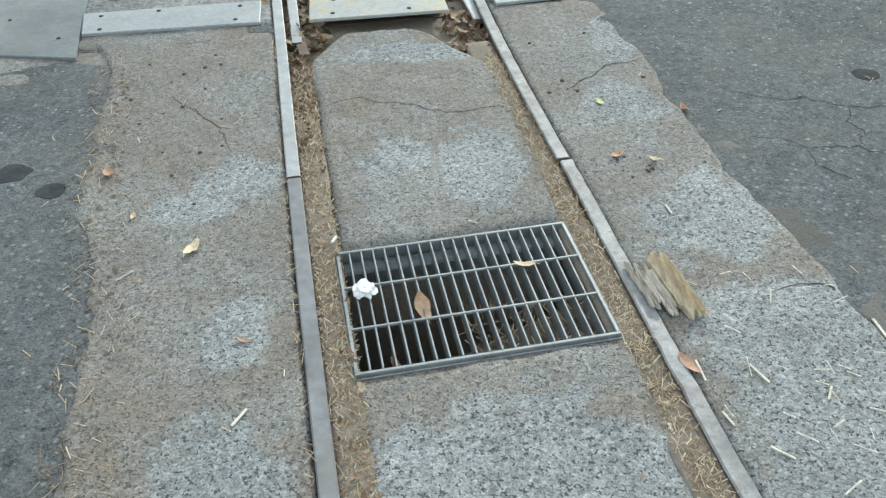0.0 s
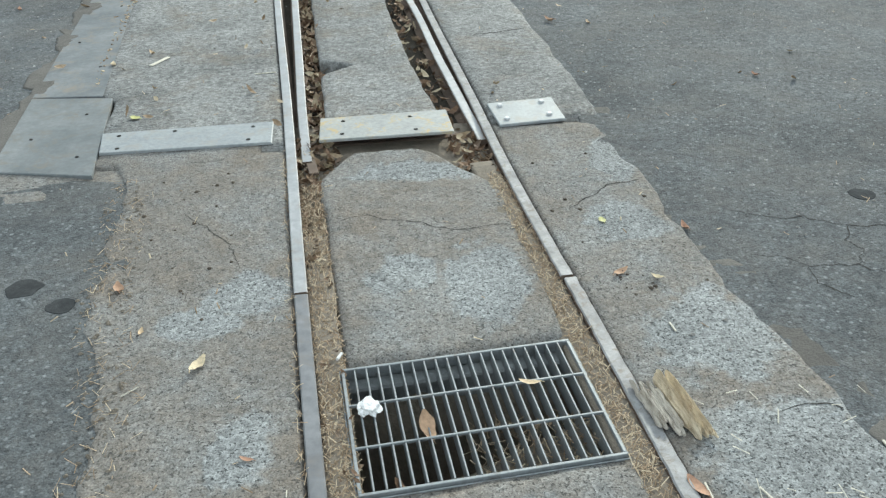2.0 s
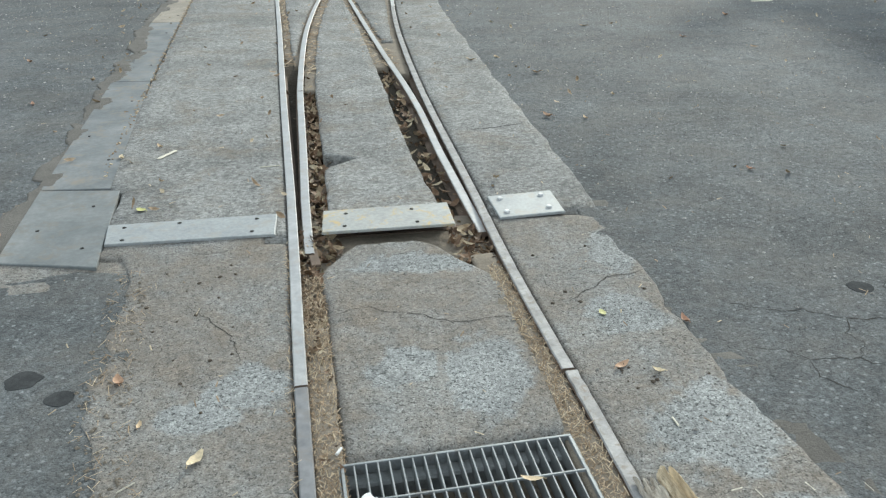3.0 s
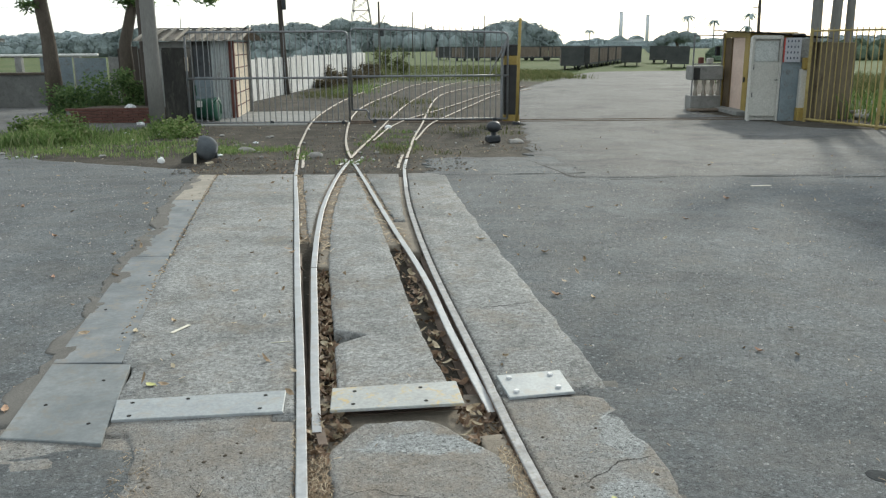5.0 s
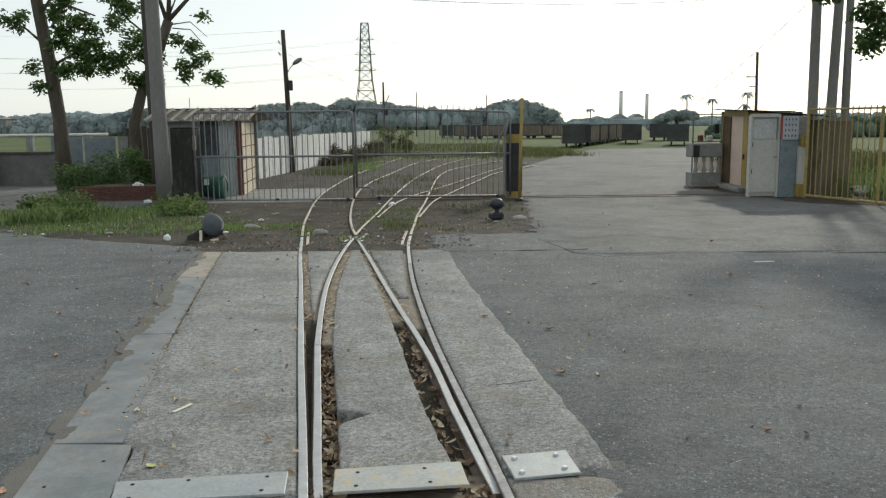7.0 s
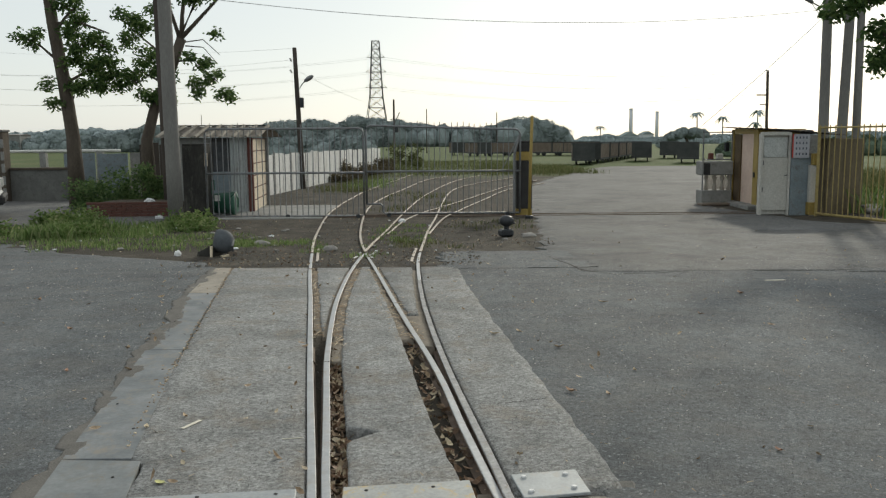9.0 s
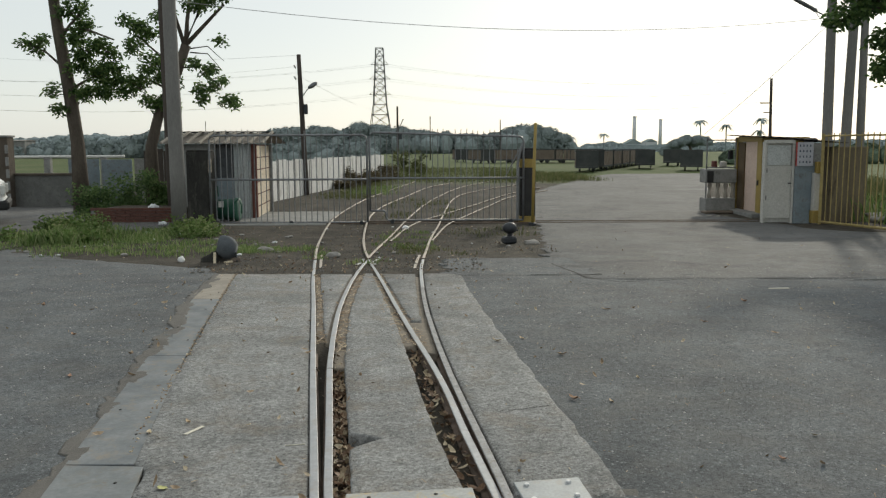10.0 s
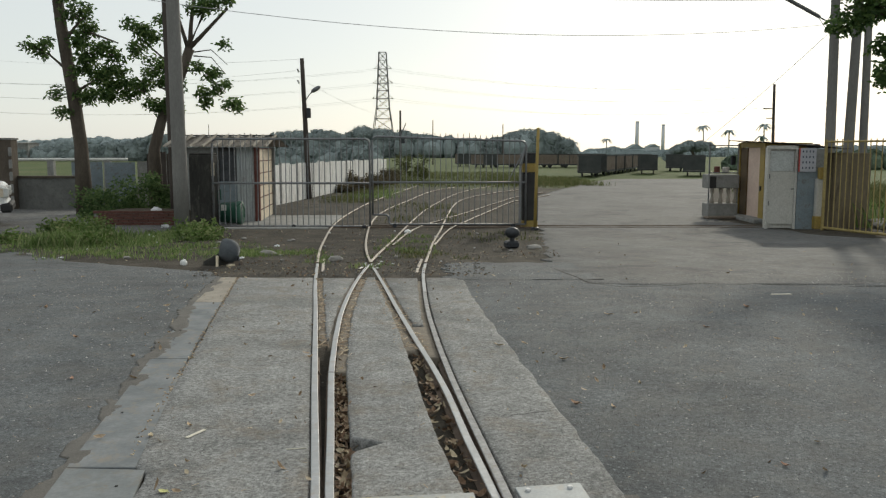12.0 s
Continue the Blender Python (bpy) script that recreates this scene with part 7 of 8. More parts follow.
tree("tree", (11.2, 15.2, gz(15)), "dark leafy tree overhanging the fence, with unseen crown added for shade",
     ((11.2, 15.2, -0.3, 0.2), (11.1, 15.2, 2.0, 0.16), (10.6, 15.1, 3.6, 0.13), (9.8, 15.0, 4.8, 0.08)),
     ((((10.8, 15.1, 3.2), (9.5, 15, 4.0), (8.0, 15, 3.9), (7.3, 15, 3.75)), 0.07, 0.015), (((10.6, 15.1, 3.6), (9.0, 15, 4.6), (7.7, 15, 4.5)), 0.06, 0.015), (((11.0, 15.1, 2.8), (9.6, 15, 3.1), (8.1, 15, 3.0)), 0.05, 0.012),
      # upper limbs out of view, added to carry the shading crown
      (((10.6, 15.1, 3.6), (10.8, 17.0, 5.2), (10.0, 19.0, 6.1), (9.2, 20.8, 6.2)), 0.08, 0.02), (((10.0, 19.0, 6.1), (8.6, 19.4, 6.0), (7.4, 19.6, 5.85)), 0.03, 0.01)),
     ((7.25, 15, 3.85, 0.28), (7.05, 15, 3.62, 0.20), (7.7, 15, 3.95, 0.30), (7.85, 15, 3.3, 0.24), (7.95, 15, 2.95, 0.26), (7.72, 15, 2.75, 0.16), (8.4, 15, 3.6, 0.4), (8.5, 15, 3.0, 0.4), (9.2, 15, 4.0, 0.6), (10.0, 15, 4.6, 0.7), (7.5, 15, 4.5, 0.35), (8.3, 15, 4.5, 0.5),
      # most lumps from here lie out of view, added to shade the asphalt
      (7.15, 14.9, 4.3, 0.25), (9.4, 15.8, 5.4, 0.9), (10.4, 16.8, 5.6, 1.0), (9.2, 14.0, 5.2, 0.7), (10.2, 14.5, 5.9, 0.8),
      (9.2, 20.6, 6.1, 0.6), (9.9, 21.0, 6.3, 0.7), (8.6, 21.3, 6.2, 0.45), (7.4, 19.6, 5.85, 0.25), (9.0, 19.2, 6.3, 0.5), (8.9, 21.0, 5.95, 0.5), (10.2, 19.0, 6.2, 0.8)), 23, 0.13, 50)


def blade(lo, hi):
    def make(rnd, x, y, z, verts, faces):
        h, a = rnd.uniform(lo, hi), rnd.uniform(0, math.tau)
        w = h * 0.035 + 0.004
        dx, dy = math.cos(a) * w, math.sin(a) * w
        lx, ly = rnd.gauss(0, 0.35) * h, rnd.gauss(0, 0.35) * h
        k = len(verts)
        verts += [(x - dx, y - dy, z - 0.01), (x + dx, y + dy, z - 0.01), (x + dx * 0.8 + lx * 0.4, y + dy * 0.8 + ly * 0.4, z + h * 0.6), (x - dx * 0.8 + lx * 0.4, y - dy * 0.8 + ly * 0.4, z + h * 0.6), (x + lx, y + ly, z + h)]
        faces += [(k, k + 1, k + 2, k + 3), (k + 3, k + 2, k + 4)]
    return make


def clumps(cx, cy, sx, sy, tufts, per, spread=0.16):
    def spots(rnd):
        for _ in range(tufts):
            tx, ty = cx + rnd.uniform(-sx, sx), cy + rnd.uniform(-sy, sy)
            for _ in range(per):
                yield tx + rnd.gauss(0, spread), ty + rnd.gauss(0, spread)
    return spots


G = lambda x, y: gz(y)
scatter("grass", clumps(-7.8, 14.9, 2.3, 1.2, 70, 44), M_GRASS, "ragged green grass on the verge", "grass", blade(0.02, 0.08), G, 31)
scatter("grass", clumps(-6.9, 16.0, 0.5, 1.0, 34, 50), M_GRASS, "tall green weeds at the verge", "grass", blade(0.06, 0.30), G, 32)
scatter("grass", clumps(-4.7, 14.3, 1.6, 1.4, 56, 40), M_GRASS, "patchy grass on the verge", "grass", blade(0.03, 0.09), G, 33)
scatter("grass", clumps(-5.6, 16.6, 0.7, 0.9, 26, 50), M_GRASS, "green weeds round the pole", "grass", blade(0.04, 0.14), G, 34)
scatter("grass", clumps(-2.9, 13.8, 0.8, 0.35, 34, 40), M_GRASS, "low grass by the rails", "grass", blade(0.02, 0.07), G, 35)
scatter("grass", clumps(-0.6, 15.4, 0.5, 1.6, 16, 30, 0.1), M_GRASS, "low weeds between the rails", "grass", blade(0.03, 0.08), G, 36)
scatter("grass", clumps(-1.4, 12.4, 0.6, 0.9, 14, 20, 0.08), M_GRASS, "low weeds between the rails", "grass", blade(0.02, 0.07), G, 37)
scatter("grass", clumps(-0.2, 13.8, 0.6, 0.9, 10, 30, 0.1), M_YARDGRASS, "low weeds by the rails", "grass", blade(0.03, 0.08), G, 38)
scatter("grass", clumps(1.2, 17.0, 0.9, 1.4, 12, 20, 0.12), M_YARDGRASS, "dry low grass by the gate post", "grass", blade(0.03, 0.10), G, 39)
scatter("grass", clumps(-3.3, 34.0, 0.7, 6.0, 150, 26, 0.3), M_YARDGRASS, "low grass growing between the wall and the rails", "grass", blade(0.04, 0.12), G, 40)
scatter("grass", clumps(-2.6, 33.5, 0.5, 3.0, 50, 26, 0.3), M_GRASS, "green grass along the rails", "grass", blade(0.05, 0.14), G, 45)
scatter("grass", clumps(1.2, 54.0, 4.6, 14.0, 520, 24, 0.4), M_YARDGRASS, "rough grass in the yard", "grass", blade(0.05, 0.2), G, 41)
scatter("grass", clumps(5.2, 48.0, 2.6, 6.0, 260, 24, 0.4), M_YARDGRASS, "rough grass before the wagons", "grass", blade(0.1, 0.3), G, 46)
scatter("grass", clumps(12.0, 17.0, 2.2, 3.5, 120, 40, 0.3), M_GRASS, "long grass behind the fence", "grass", blade(0.2, 0.7), G, 42)
scatter("grass", clumps(15.5, 31.0, 2.6, 5.0, 160, 30, 0.4), M_YARDGRASS, "long grass behind the booth", "grass", blade(0.2, 0.6), G, 43)
scatter("grass", clumps(-0.5, 24.0, 1.0, 3.5, 26, 24, 0.2), M_YARDGRASS, "sparse weeds between the rails", "grass", blade(0.05, 0.12), G, 44)


def bush(at, size, seed, label, lumps=46, leaf=0.13, material=None):
    rnd = random.Random(seed)
    verts, faces = [], []
    for _ in range(lumps):
        c = Vector(at) + Vector((rnd.uniform(-1, 1) * size[0], rnd.uniform(-1, 1) * size[1], rnd.random() ** 1.3 * size[2]))
        leaf_cloud(verts, faces, rnd, c, 0.24, 42, leaf)
    me = bpy.data.meshes.new("bush")
    me.from_pydata([tuple(Vector(v) - Vector(at)) for v in verts], [], faces)
    me.materials.append(material or M_LEAVES)
    ob = new("bush", me)
    ob.location = at
    tagged(ob, label, "bush", "bushes")


bush((-8.6, 21.6, gz(21)), (0.65, 0.5, 0.75), 51, "thick green bush behind the brick planter", 50, 0.10, M_BUSH)
bush((-7.7, 21.9, gz(22)), (0.7, 0.5, 1.05), 53, "tall green bush behind the brick planter", 60, 0.10, M_BUSH)
bush((-6.9, 21.6, gz(22)), (0.5, 0.4, 0.55), 52, "green bush beside the concrete pole", 30, 0.10, M_BUSH)
for k, (x, y, w, h) in enumerate(((-3.9, 38.0, 0.6, 0.75), (-3.5, 41.0, 0.6, 0.35), (-3.3, 44.0, 0.8, 0.45), (-4.2, 35.6, 0.4, 0.2), (-3.0, 46.5, 0.6, 0.6))):
    bush((x, y, gz(y)), (w, w * 0.8, h), 90 + k, "dry brown scrub against the white wall", 34, 0.13, M_SCRUB)
bush((-1.9, 48.5, gz(48)), (1.0, 0.9, 1.5), 54, "yellow-green shrub at the end of the wall", 46, 0.13, M_YARDGRASS)


for k, (x, y, w, h) in enumerate(((-7.25, 16.9, 0.40, 0.28), (-6.9, 16.2, 0.40, 0.20), (-6.5, 15.3, 0.2, 0.06), (-7.9, 17.2, 0.25, 0.26), (-8.6, 16.0, 0.5, 0.06),
                                  (-5.2, 17.5, 0.4, 0.14), (-5.0, 16.9, 0.35, 0.10), (-4.6, 16.4, 0.4, 0.06))):
    bush((x, y, gz(y)), (w, w * 0.6, h), 80 + k, "low leafy green weeds on the verge", 20, 0.08, M_GRASS)


# trodden asphalt between the verge and the planter
bm = loft(bmesh.new(), lambda y: -16.0, lambda y: -5.2 - 0.12 * (y - 17.5), 17.6, 25.2, 0.04, 0.2, 30, 0.25, 0.01, 0.01, lift=0.012, seed=12.0)
setting("pavement_side", bm, M_ROAD, "worn dusty asphalt beside the verge", "pavement", True)


def planter():
    t = thing("brick_planter", (-7.15, 19.6, gz(19.5)), "low dark red brick planter wall", "planter")
    part("core", box(bmesh.new(), (-7.15, 19.62, gz(19.5) + 0.14), (2.0, 0.10, 0.30)), M_CEMENT, t)
    part("soil", box(bmesh.new(), (-7.15, 20.5, gz(19.5) + 0.13), (2.0, 1.6, 0.32), 0, 0.03), M_EARTH, t, "dark soil filling the planter")
    bm = bmesh.new()
    box(bm, (0, 0, 0), (0.225, 0.05, 0.062), 0, 0.004)
    me = finish(bm, M_BRICK, False)
    for r in range(5):
        for k in range(9):
            x = -8.15 + 0.235 * k + (0.115 if r % 2 else 0.0) + 0.11
            if x > -6.2:
                continue
            ob = new("brick", me)
            ob.parent = t
            ob.location = Vector((x, 19.55 + 0.004 * noise.noise((k, r, 0)), gz(19.5) + 0.0 + 0.036 + r * 0.07)) - t.location


planter()
crumpled("plastic_bag", (-6.95, 20.3, gz(19.5) + 0.29), 0.10, M_PLASTICBAG, "white plastic bag lying by the bush", "litter", 5.0)
crumpled("plastic_bag", (-10.2, 24.2, gz(24) + 0.012), 0.10, M_PLASTICBAG, "white plastic litter by the low wall", "litter", 6.0)
crumpled("plastic_bag", (-6.3, 19.0, gz(19)), 0.08, M_PLASTICBAG, "white plastic litter by the planter", "litter", 7.0)
crumpled("plastic_bag", (-5.9, 16.9, gz(17)), 0.06, M_PLASTICBAG, "white scrap of litter in the grass", "litter", 8.0)


# ---- low walls and parked car at the left ----
def left_walls():
    w = thing("wall_low", (-11.9, 25.3, gz(25)), "low grey cement wall with a brown coping", "wall", kind="structure")
    part("body", box(bmesh.new(), (-12.3, 25.35, 0.18), (3.0, 0.18, 0.95)), M_DARKCEMENT, w)
    part("coping", box(bmesh.new(), (-12.3, 25.33, 0.69), (3.0, 0.26, 0.07), 0, 0.01), M_BARK, w)
    p = thing("brick_pillar", (-12.98, 25.2, gz(25)), "square pillar of weathered brick and cement", "pillar")
    part("shaft", box(bmesh.new(), (-13.02, 25.15, 0.76), (0.50, 0.40, 2.08), 0, 0.02), M_BARK, p)
    part("cap", box(bmesh.new(), (-13.02, 25.15, 1.82), (0.56, 0.46, 0.06), 0, 0.01), M_CEMENT, p)
    for k in range(5):
        part("stone_face", box(bmesh.new(), (-12.80, 24.94, 0.0 + 0.36 * k), (0.10, 0.03, 0.26), 0, 0.01), M_CEMENT, p)
    q = thing("wall_panels", (-10.0, 26.5, gz(26)), "grey concrete panel fence behind the tree", "wall", kind="structure")
    for k in range(4):
        part("panel", box(bmesh.new(), (-11.2 + 0.92 * k, 26.5 + 0.3 * k, 0.42), (0.90, 0.06, 1.42 - 0.05 * (k % 2)), 18), M_BLUEGREY if k < 2 else M_CEMENT, q)
    r = thing("dark_fence", (-7.6, 25.5, gz(25)), "dark board fence behind the trees", "fence")
    for k in range(14):
        part("board", box(bmesh.new(), (-8.9 + 0.2 * k, 25.6, 0.55 + 0.03 * (k % 3)), (0.18, 0.03, 1.66)), M_POLEDARK, r)
    s = thing("water_pipe", (-19.0, 40.0, 0.3), "pale pipe carried on short posts across the field", "pipe")
    part("pipe", tube(bmesh.new(), [(-30, 40.5, 1.04), (-15.0, 40, 1.07)], 0.07, 8), M_LENS, s, smooth=True)
    for x in (-27.0, -23.0, -18.68, -16.0):
        part("post", box(bmesh.new(), (x, 40.1, 0.4), (0.3, 0.25, 1.3)), M_CEMENT, s)


left_walls()


def car():
    zg, xf, yn = gz(19.0) + 0.012, -9.88, 19.0
    t = thing("parked_car", (xf, yn, zg), "white pickup truck parked beside the low wall", "car")
    side = [(0.0, 0.36), (0.03, 0.56), (0.0, 0.60), (-0.02, 0.92), (-0.10, 0.99), (-0.55, 1.06), (-1.20, 1.10), (-1.75, 1.58), (-3.0, 1.60), (-3.3, 1.08), (-4.6, 1.06), (-4.66, 0.36),
            (-4.15, 0.36), (-4.05, 0.62), (-3.75, 0.72), (-3.45, 0.62), (-3.35, 0.36), (-0.97, 0.36), (-0.88, 0.60), (-0.58, 0.72), (-0.28, 0.60), (-0.20, 0.36)]
    bm = bmesh.new()
    rows = []
    for y, inset in ((yn, 0.04), (yn + 0.05, 0.0), (yn + 1.6, 0.0), (yn + 1.65, 0.04)):
        rows.append([bm.verts.new((xf + x - (inset if x > -2 else -inset), y, zg + z - inset * 0.5)) for x, z in side])
    n = len(side)
    for a, b in zip(rows, rows[1:]):
        for k in range(n):
            bm.faces.new((a[k], a[(k + 1) % n], b[(k + 1) % n], b[k]))
    bm.faces.new(rows[0][::-1])
    bm.faces.new(rows[-1])
    part("body", bm, M_CARWHITE, t)
    part("bumper", box(bmesh.new(), (xf - 0.01, yn + 0.82, zg + 0.44), (0.26, 1.72, 0.22), 0, 0.05), M_RUBBER, t, "dark bumper")
    part("underbody", box(bmesh.new(), (xf - 2.3, yn + 0.85, zg + 0.42), (4.3, 1.3, 0.22)), M_RUBBER, t, "dark underbody")
    for y in (yn + 0.10, yn + 1.55):
        lamp = part("headlight", box(bmesh.new(), (xf - 0.03, y, zg + 0.78), (0.16, 0.24, 0.22), 0, 0.02), M_LENS, t, "clear headlight")
        part("indicator", box(bmesh.new(), (xf - 0.10, y + (-0.10 if y < yn + 1 else 0.10), zg + 0.78), (0.10, 0.07, 0.20), 0, 0.01), M_CREAM, lamp, "amber side lamp")
    part("side_window", box(bmesh.new(), (xf - 2.35, yn + 0.0, zg + 1.30), (1.0, 0.02, 0.34), 0, 0.004), M_GLASS, t)
    for x in (xf - 0.58, xf - 3.75):
        for y in (yn + 0.12, yn + 1.53):
            w = part("wheel", tube(bmesh.new(), [(x, y - 0.10, zg + 0.33), (x, y + 0.10, zg + 0.33)], 0.33, 24), M_RUBBER, t, "black tyre")
            part("rim", tube(bmesh.new(), [(x, y - 0.115, zg + 0.33), (x, y + 0.11, zg + 0.33)], 0.18, 16), M_GALV, w, "grey steel rim")

    t.rotation_euler[2] = radians(25)


car()


# ---- cane wagons standing in the yard ----
def wagon(at, turn, first=None):
    x, y = at
    m = Matrix.Translation((x, y, gz(y))) @ Matrix.Rotation(radians(turn), 4, "Z")
    if first:
        return copy_thing(first, m)
    t = thing("cane_wagon", (0, 0, 0), "dark rusty cane wagon with slatted sides", "wagon", "wagons in the yard")
    part("underframe", box(bmesh.new(), (0, 0, 0.34), (1.5, 3.6, 0.12)), M_WAGON, t)
    for s in (-1, 1):
        part("end_wall", box(bmesh.new(), (0, s * 1.75, 0.93), (1.48, 0.06, 1.05)), M_WAGON, t)
        for k in range(9):
            part("slat", box(bmesh.new(), (s * 0.72, -1.6 + 0.4 * k, 0.92), (0.05, 0.22, 1.02)), M_CANE, t)
        part("side_rail", box(bmesh.new(), (s * 0.74, 0, 1.40), (0.07, 3.5, 0.08)), M_WAGON, t)
        for w in (-1.0, 1.0):
            part("wheel", tube(bmesh.new(), [(s * 0.40, w, 0.22), (s * 0.48, w, 0.22)], 0.22, 14), M_WAGON, t)
    t.matrix_basis = m
    return t


first = wagon((9.97, 57.4), -8)
for at, turn in (((11.45, 60.9), -21), ((12.95, 64.8), -21), ((14.45, 68.7), -21), ((15.95, 72.6), -21), ((17.5, 76.5), -22), ((19.0, 80.4), -22), ((16.0, 65.6), -14), ((20.4, 73.6), -18), ((17.9, 59.8), -17),
                 ((2.3, 96.0), 5), ((4.3, 89.0), 20), ((6.6, 88.4), 80), ((10.2, 88.0), 82), ((13.8, 87.6), 84), ((8.4, 91.5), 80), ((12.0, 91.2), 80), ((15.8, 91.0), 85)):
    wagon(at, turn, first)


# ---- far woods, factory, palms ----
def crown_lump(verts, faces, ball, centre, size, seed):
    """One rounded, uneven tree crown added to lists of vertices and faces."""
    k = len(verts)
    for p in ball[0]:
        f = 1 + 0.2 * noise.noise(p * 1.4 + Vector((seed, 0, 0))) + 0.09 * noise.noise(p * 4.1 + Vector((seed, 5, 0))) + 0.09 * noise.noise(p * 10.0 + Vector((seed, 9, 0)))
        verts.append((centre[0] + p.x * size[0] * f, centre[1] + p.y * size[0] * f, centre[2] + p.z * size[1] * f))
    faces.extend([tuple(k + i for i in f) for f in ball[1]])


def leaf_shell(verts, faces, rnd, centre, size, count, leaf):
    """Sprays of foliage standing on a crown, roughly facing outwards."""
    for _ in range(count):
        d = Vector((rnd.gauss(0, 1), -abs(rnd.gauss(0, 1)) + 0.3, rnd.gauss(0, 1))).normalized()
        f = rnd.uniform(0.82, 1.06) * (1 + 0.22 * noise.noise(d * 2.2 + Vector((centre[0], 0, 0))))
        p = Vector(centre) + Vector((d.x * size[0], d.y * size[0], d.z * size[1])) * f
        out = (d + 0.55 * Vector((rnd.uniform(-1, 1), rnd.uniform(-1, 1), rnd.uniform(-1, 1)))).normalized()
        a = out.orthogonal().normalized()
        a.rotate(Matrix.Rotation(rnd.uniform(0, math.tau), 3, out))
        b = out.cross(a)
        n, w = leaf * rnd.uniform(0.5, 1.2), leaf * rnd.uniform(0.3, 0.7)
        k = len(verts)
        verts.extend([tuple(p - a * n), tuple(p - b * w), tuple(p + a * n), tuple(p + b * w)])
        faces.append((k, k + 1, k + 2, k + 3))


def unit_ball(level):
    bm = bmesh.new()
    bmesh.ops.create_icosphere(bm, subdivisions=level, radius=1.0)
    bm.verts.index_update()
    ball = ([v.co.copy() for v in bm.verts], [[v.index for v in f.verts] for f in bm.faces])
    bm.free()
    return ball


BALL_FINE, BALL_ROUGH = unit_ball(3), unit_ball(2)


def woods(name, tops, y, label, seed, leaf, depth, material=None, low=-0.3):
    """A belt of far trees: overlapping uneven crowns with tufts of leaves on their tops."""
    rnd = random.Random(seed)
    verts, faces = [], []
    for (xa, za), (xb, zb) in zip(tops, tops[1:]):
        r = min(max(0.5, ((za + zb) / 2 - low) * 0.30), 2.2) if low < 0 else 0.9
        n = max(1, int((xb - xa) / (r * 0.6)))
        for i in range(n):
            s = (i + rnd.random()) / n
            cx, top = xa + (xb - xa) * s, za + (zb - za) * s + rnd.uniform(-0.35, 0.2) * r
            rr = r * rnd.uniform(0.75, 1.2)
            cy = y + rnd.uniform(-depth, depth)
            crown_lump(verts, faces, BALL_FINE if r > 1.2 else BALL_ROUGH, (cx, cy, top - rr * 0.8), (rr * 1.0, rr * 0.75), rnd.uniform(0, 90))
            leaf_shell(verts, faces, rnd, (cx, cy, top - rr * 0.8), (rr * 1.15, rr * 0.9), 420, 0.12 + leaf * 0.24)
            if low < 0 and top - rr * 1.4 > low:
                h = (top - rr * 0.8 - low) / 2
                crown_lump(verts, faces, BALL_ROUGH, (cx + rnd.uniform(-0.4, 0.4) * r, y + rnd.uniform(-depth, depth), low + h), (rr * 1.2, h * 1.15), rnd.uniform(0, 90))
                leaf_shell(verts, faces, rnd, (cx, cy, low + h), (rr * 1.25, h * 1.2), 300, 0.12 + leaf * 0.24)
    me = bpy.data.meshes.new(name)
    me.from_pydata(verts, [], faces)
    me.materials.append(material or M_HAZETINT)
    tagged(new(name, me), label, "woods", kind="stuff")


# most belts carry the haze in their pale base colour
woods("far_woods", ((-46, 5.3), (-36.5, 6.7), (-30.6, 7.1), (-26, 5.9), (-20.3, 7.6), (-11.5, 6.6), (-2.6, 5.6), (5, 4.6), (12.1, 4.4), (16.5, 5.6), (19.5, 7.0), (24, 7.0), (29.8, 5.8), (33.5, 3.6), (36, 1.0)), 220, "belt of trees beyond the fields in a haze-tinted colour", 61, 1.3, 4.0)
woods("far_woods", ((-190, 6.0), (-150, 4.5), (-120, 6.0), (-95, 5.0), (-70, 5.5), (-50, 5.0)), 290, "farther belt of trees beyond the fields in a paler haze tint", 62, 1.8, 4.0, M_HAZEPALE)
woods("far_woods", ((-95, 2.4), (-84, 3.0), (-76, 2.0), (-66, 2.2), (-56, 3.2), (-50, 4.2), (-44, 3.6)), 150, "low trees and scrub beyond the fields in a haze-tinted colour", 63, 1.2, 3.0)
woods("far_woods", ((75, 2.0), (88, 3.2), (95, 2.0), (104, 1.6), (118, 2.2), (140, 3.0), (165, 3.4), (210, 4.0), (280, 4.5)), 430, "low belt of trees by the far factory in a pale haze tint", 64, 2.2, 6.0, M_HAZEPALE)
woods("far_woods", ((33, 1.0), (60, 0.8), (90, 1.2)), 260, "low hedge in the distance in a pale haze tint", 65, 1.4, 3.0, M_HAZEPALE)
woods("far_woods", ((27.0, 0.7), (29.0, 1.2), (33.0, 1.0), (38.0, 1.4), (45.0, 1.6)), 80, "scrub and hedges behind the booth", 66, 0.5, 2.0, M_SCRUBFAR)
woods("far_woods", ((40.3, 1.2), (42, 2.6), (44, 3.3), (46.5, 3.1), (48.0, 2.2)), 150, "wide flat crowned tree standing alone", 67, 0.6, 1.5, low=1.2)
woods("reed_belt", ((-16, 1.5), (-12, 1.8), (-9, 1.6), (-6.0, 1.9)), 75, "belt of scrub behind the white wall in a haze-tinted colour", 68, 0.5, 2.0)
t = thing("spreading_tree_trunk", (45.1, 150.0, -0.3), "thin trunk of the lone spreading tree", "tree trunk")
part("trunk", tube(bmesh.new(), [(45.1, 150, -0.3), (44.6, 150, 1.2), (44.0, 150, 2.4)], [0.3, 0.25, 0.1], 8), M_BARK, t)


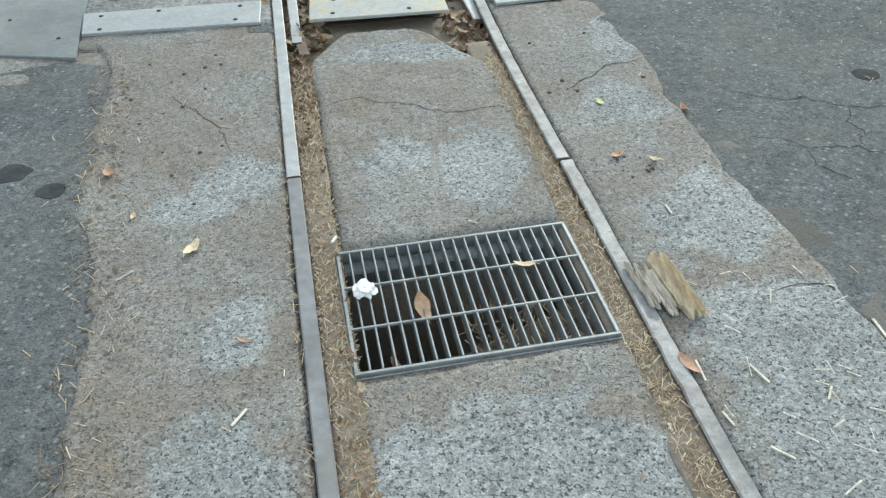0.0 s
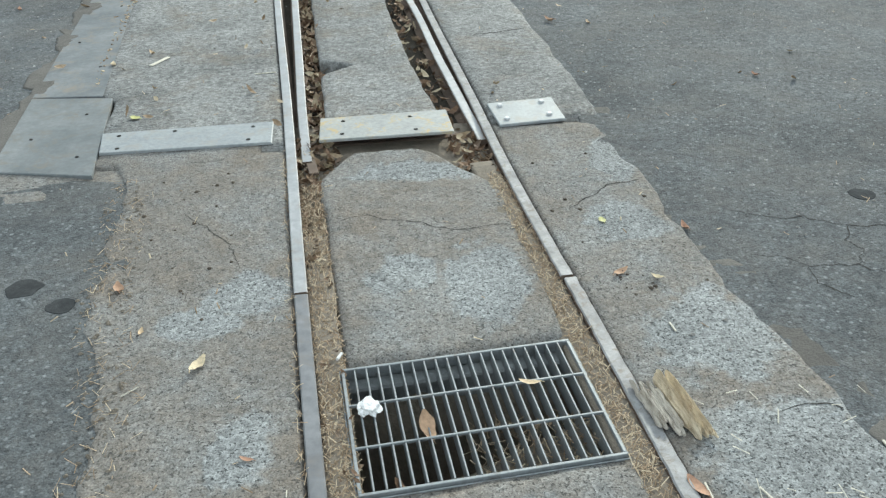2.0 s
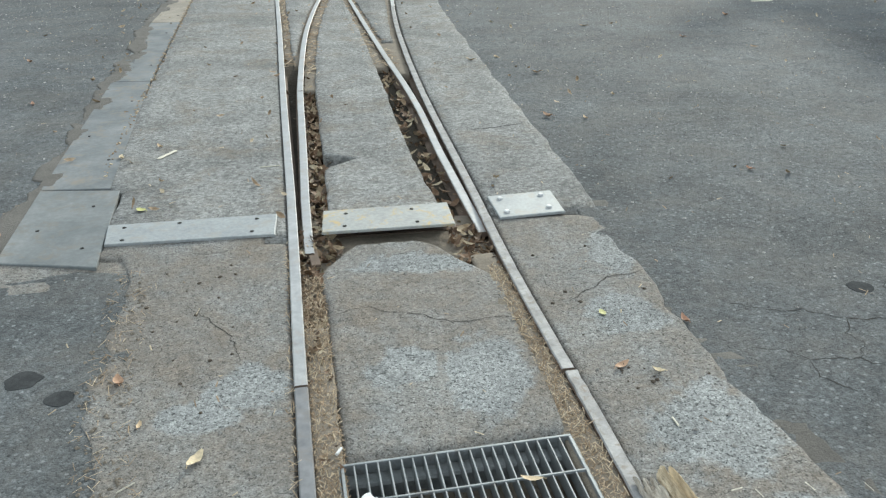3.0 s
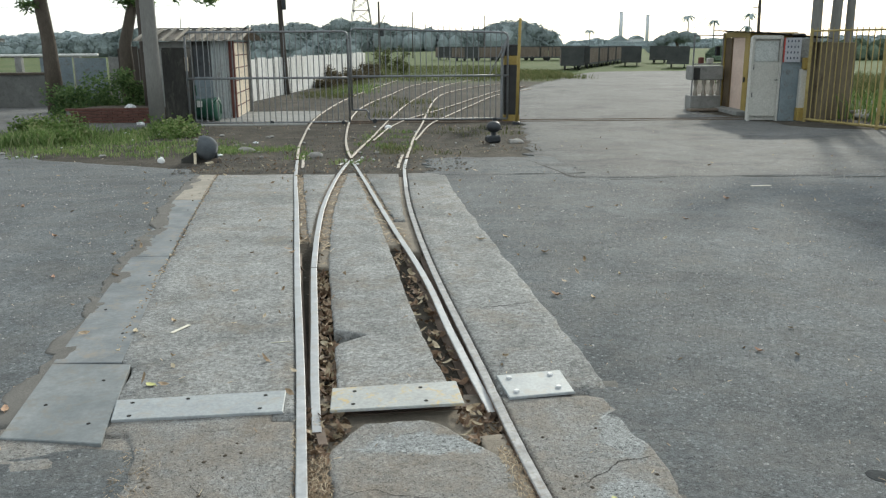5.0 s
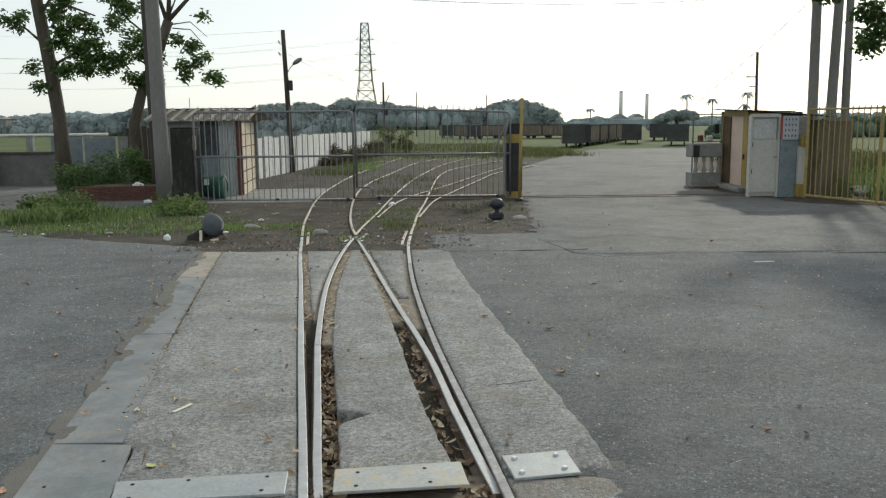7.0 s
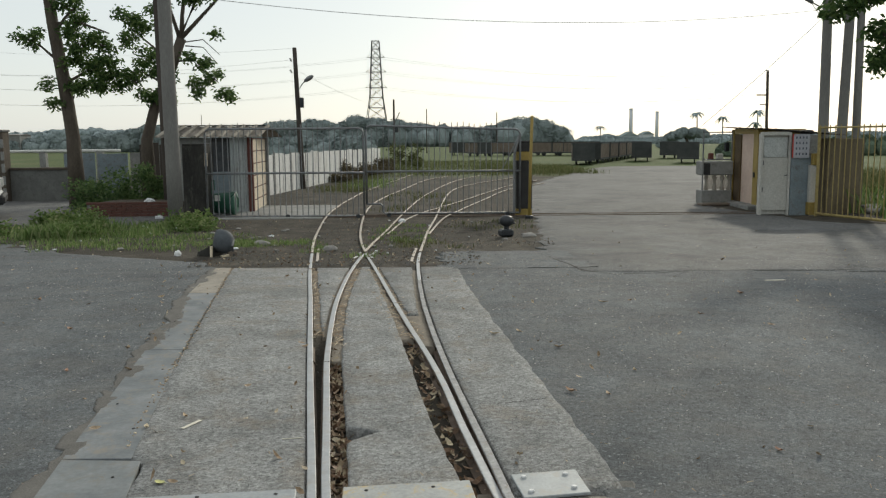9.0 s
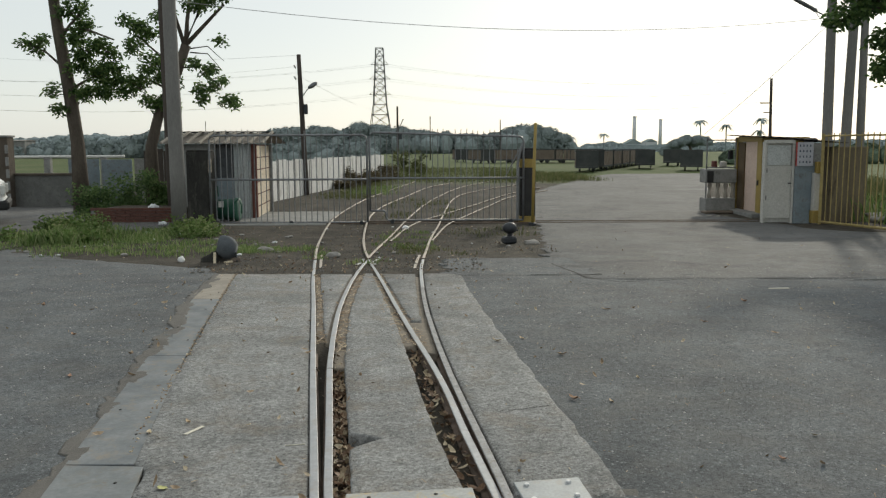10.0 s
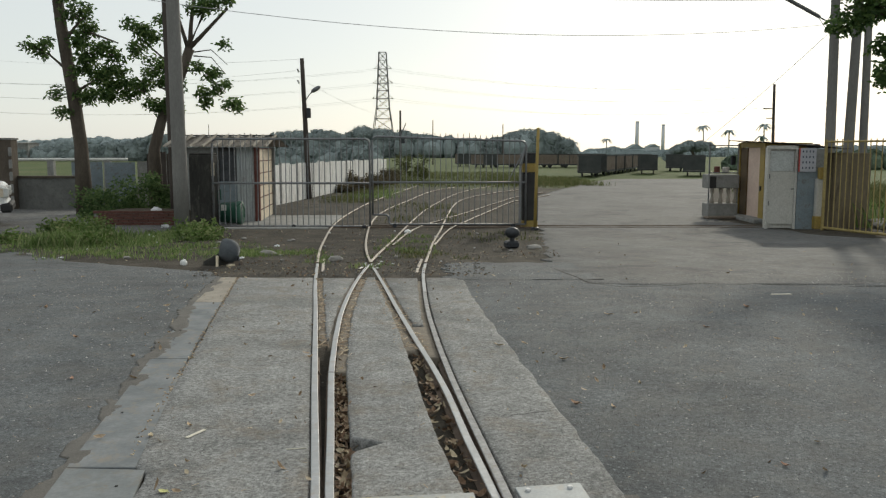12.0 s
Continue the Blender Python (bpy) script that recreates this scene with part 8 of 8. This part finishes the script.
def palm(x, y, top, base, seed):
    t = thing("palm", (x, y, -0.3), "distant palm with a tuft of drooping fronds", "palm", "palms")
    # trunk and fronds take the haze-tinted colours too
    part("trunk", tube(bmesh.new(), [(x, y, -0.3), (x + 0.1, y, top * 0.5), (x, y, top - 0.8)], [0.22, 0.17, 0.15], 8), M_HAZETINT, t)
    rnd = random.Random(seed)
    for k in range(13):
        a = k * math.tau / 13 + rnd.uniform(-0.2, 0.2)
        lift, n = rnd.uniform(-0.2, 1.1), 7
        bm = bmesh.new()
        pts = []
        for i in range(n + 1):
            s = i / n
            pts.append(Vector((x + math.cos(a) * 1.9 * s, y + math.sin(a) * 1.9 * s, top - 0.8 + lift * s - 1.5 * s * s)))
        prev = None
        for i, p in enumerate(pts):
            w = 0.26 * math.sin(math.pi * (0.1 + 0.85 * i / n))
            c = (bm.verts.new(p + Vector((-math.sin(a) * w, math.cos(a) * w, -0.12))), bm.verts.new(p), bm.verts.new(p + Vector((math.sin(a) * w, -math.cos(a) * w, -0.12))))
            if prev:
                bm.faces.new((prev[0], c[0], c[1], prev[1]))
                bm.faces.new((prev[1], c[1], c[2], prev[2]))
            prev = c
        part("frond", bm, M_HAZEPALE, t)


for x, y, top in ((61.8, 200, 8.2), (67.9, 200, 7.2), (76.2, 200, 8.6), (79.5, 210, 6.0), (50.5, 260, 6.0), (40.5, 260, 5.0)):
    palm(x, y, top, 0, int(x))


def factory():
    for x, w, top in ((115.3, 1.05, 19.0), (130.8, 0.95, 17.2)):
        t = thing("chimney", (x, 500, -0.3), "tall factory chimney coloured pale for the haze", "chimney", "factory chimneys")
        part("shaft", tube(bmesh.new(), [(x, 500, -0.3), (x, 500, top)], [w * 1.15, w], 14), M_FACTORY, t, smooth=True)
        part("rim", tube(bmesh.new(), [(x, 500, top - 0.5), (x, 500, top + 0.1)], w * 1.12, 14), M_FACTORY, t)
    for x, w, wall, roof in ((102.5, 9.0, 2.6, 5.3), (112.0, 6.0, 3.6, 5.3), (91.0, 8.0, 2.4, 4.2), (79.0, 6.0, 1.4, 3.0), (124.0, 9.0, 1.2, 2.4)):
        t = thing("factory_building", (x, 450, -0.3), "gabled factory building coloured pale grey for the haze", "factory", "factory buildings")
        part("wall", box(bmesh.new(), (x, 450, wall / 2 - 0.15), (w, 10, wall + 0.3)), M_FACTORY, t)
        bm = bmesh.new()
        sweep(bm, [(x, 444.5, wall), (x, 455.5, wall)], [(-w / 2 - 0.4, 0.0), (w / 2 + 0.4, 0.0), (0.0, roof - wall)])
        # roof colour is haze-tinted like the far trees
        part("roof", bm, M_HAZETINT, t)
    for x, y, w, h in ((-74.5, 150, 2.9, 3.0), (-68.5, 152, 5.6, 1.4)):
        t = thing("far_house", (x, y, -0.3), "small pale farm building beyond the field", "house", "far houses")
        part("wall", box(bmesh.new(), (x, y, h / 2 - 0.2), (w, 4, h + 0.1)), M_CEMENT, t)
        bm = bmesh.new()
        sweep(bm, [(x - w / 2 - 0.2, y, h - 0.15), (x + w / 2 + 0.2, y, h - 0.15)], [(-2.3, 0.0), (2.3, 0.0), (0.0, 0.8 if w > 3 else 0.15)])
        part("roof", bm, M_ROOF, t)


factory()
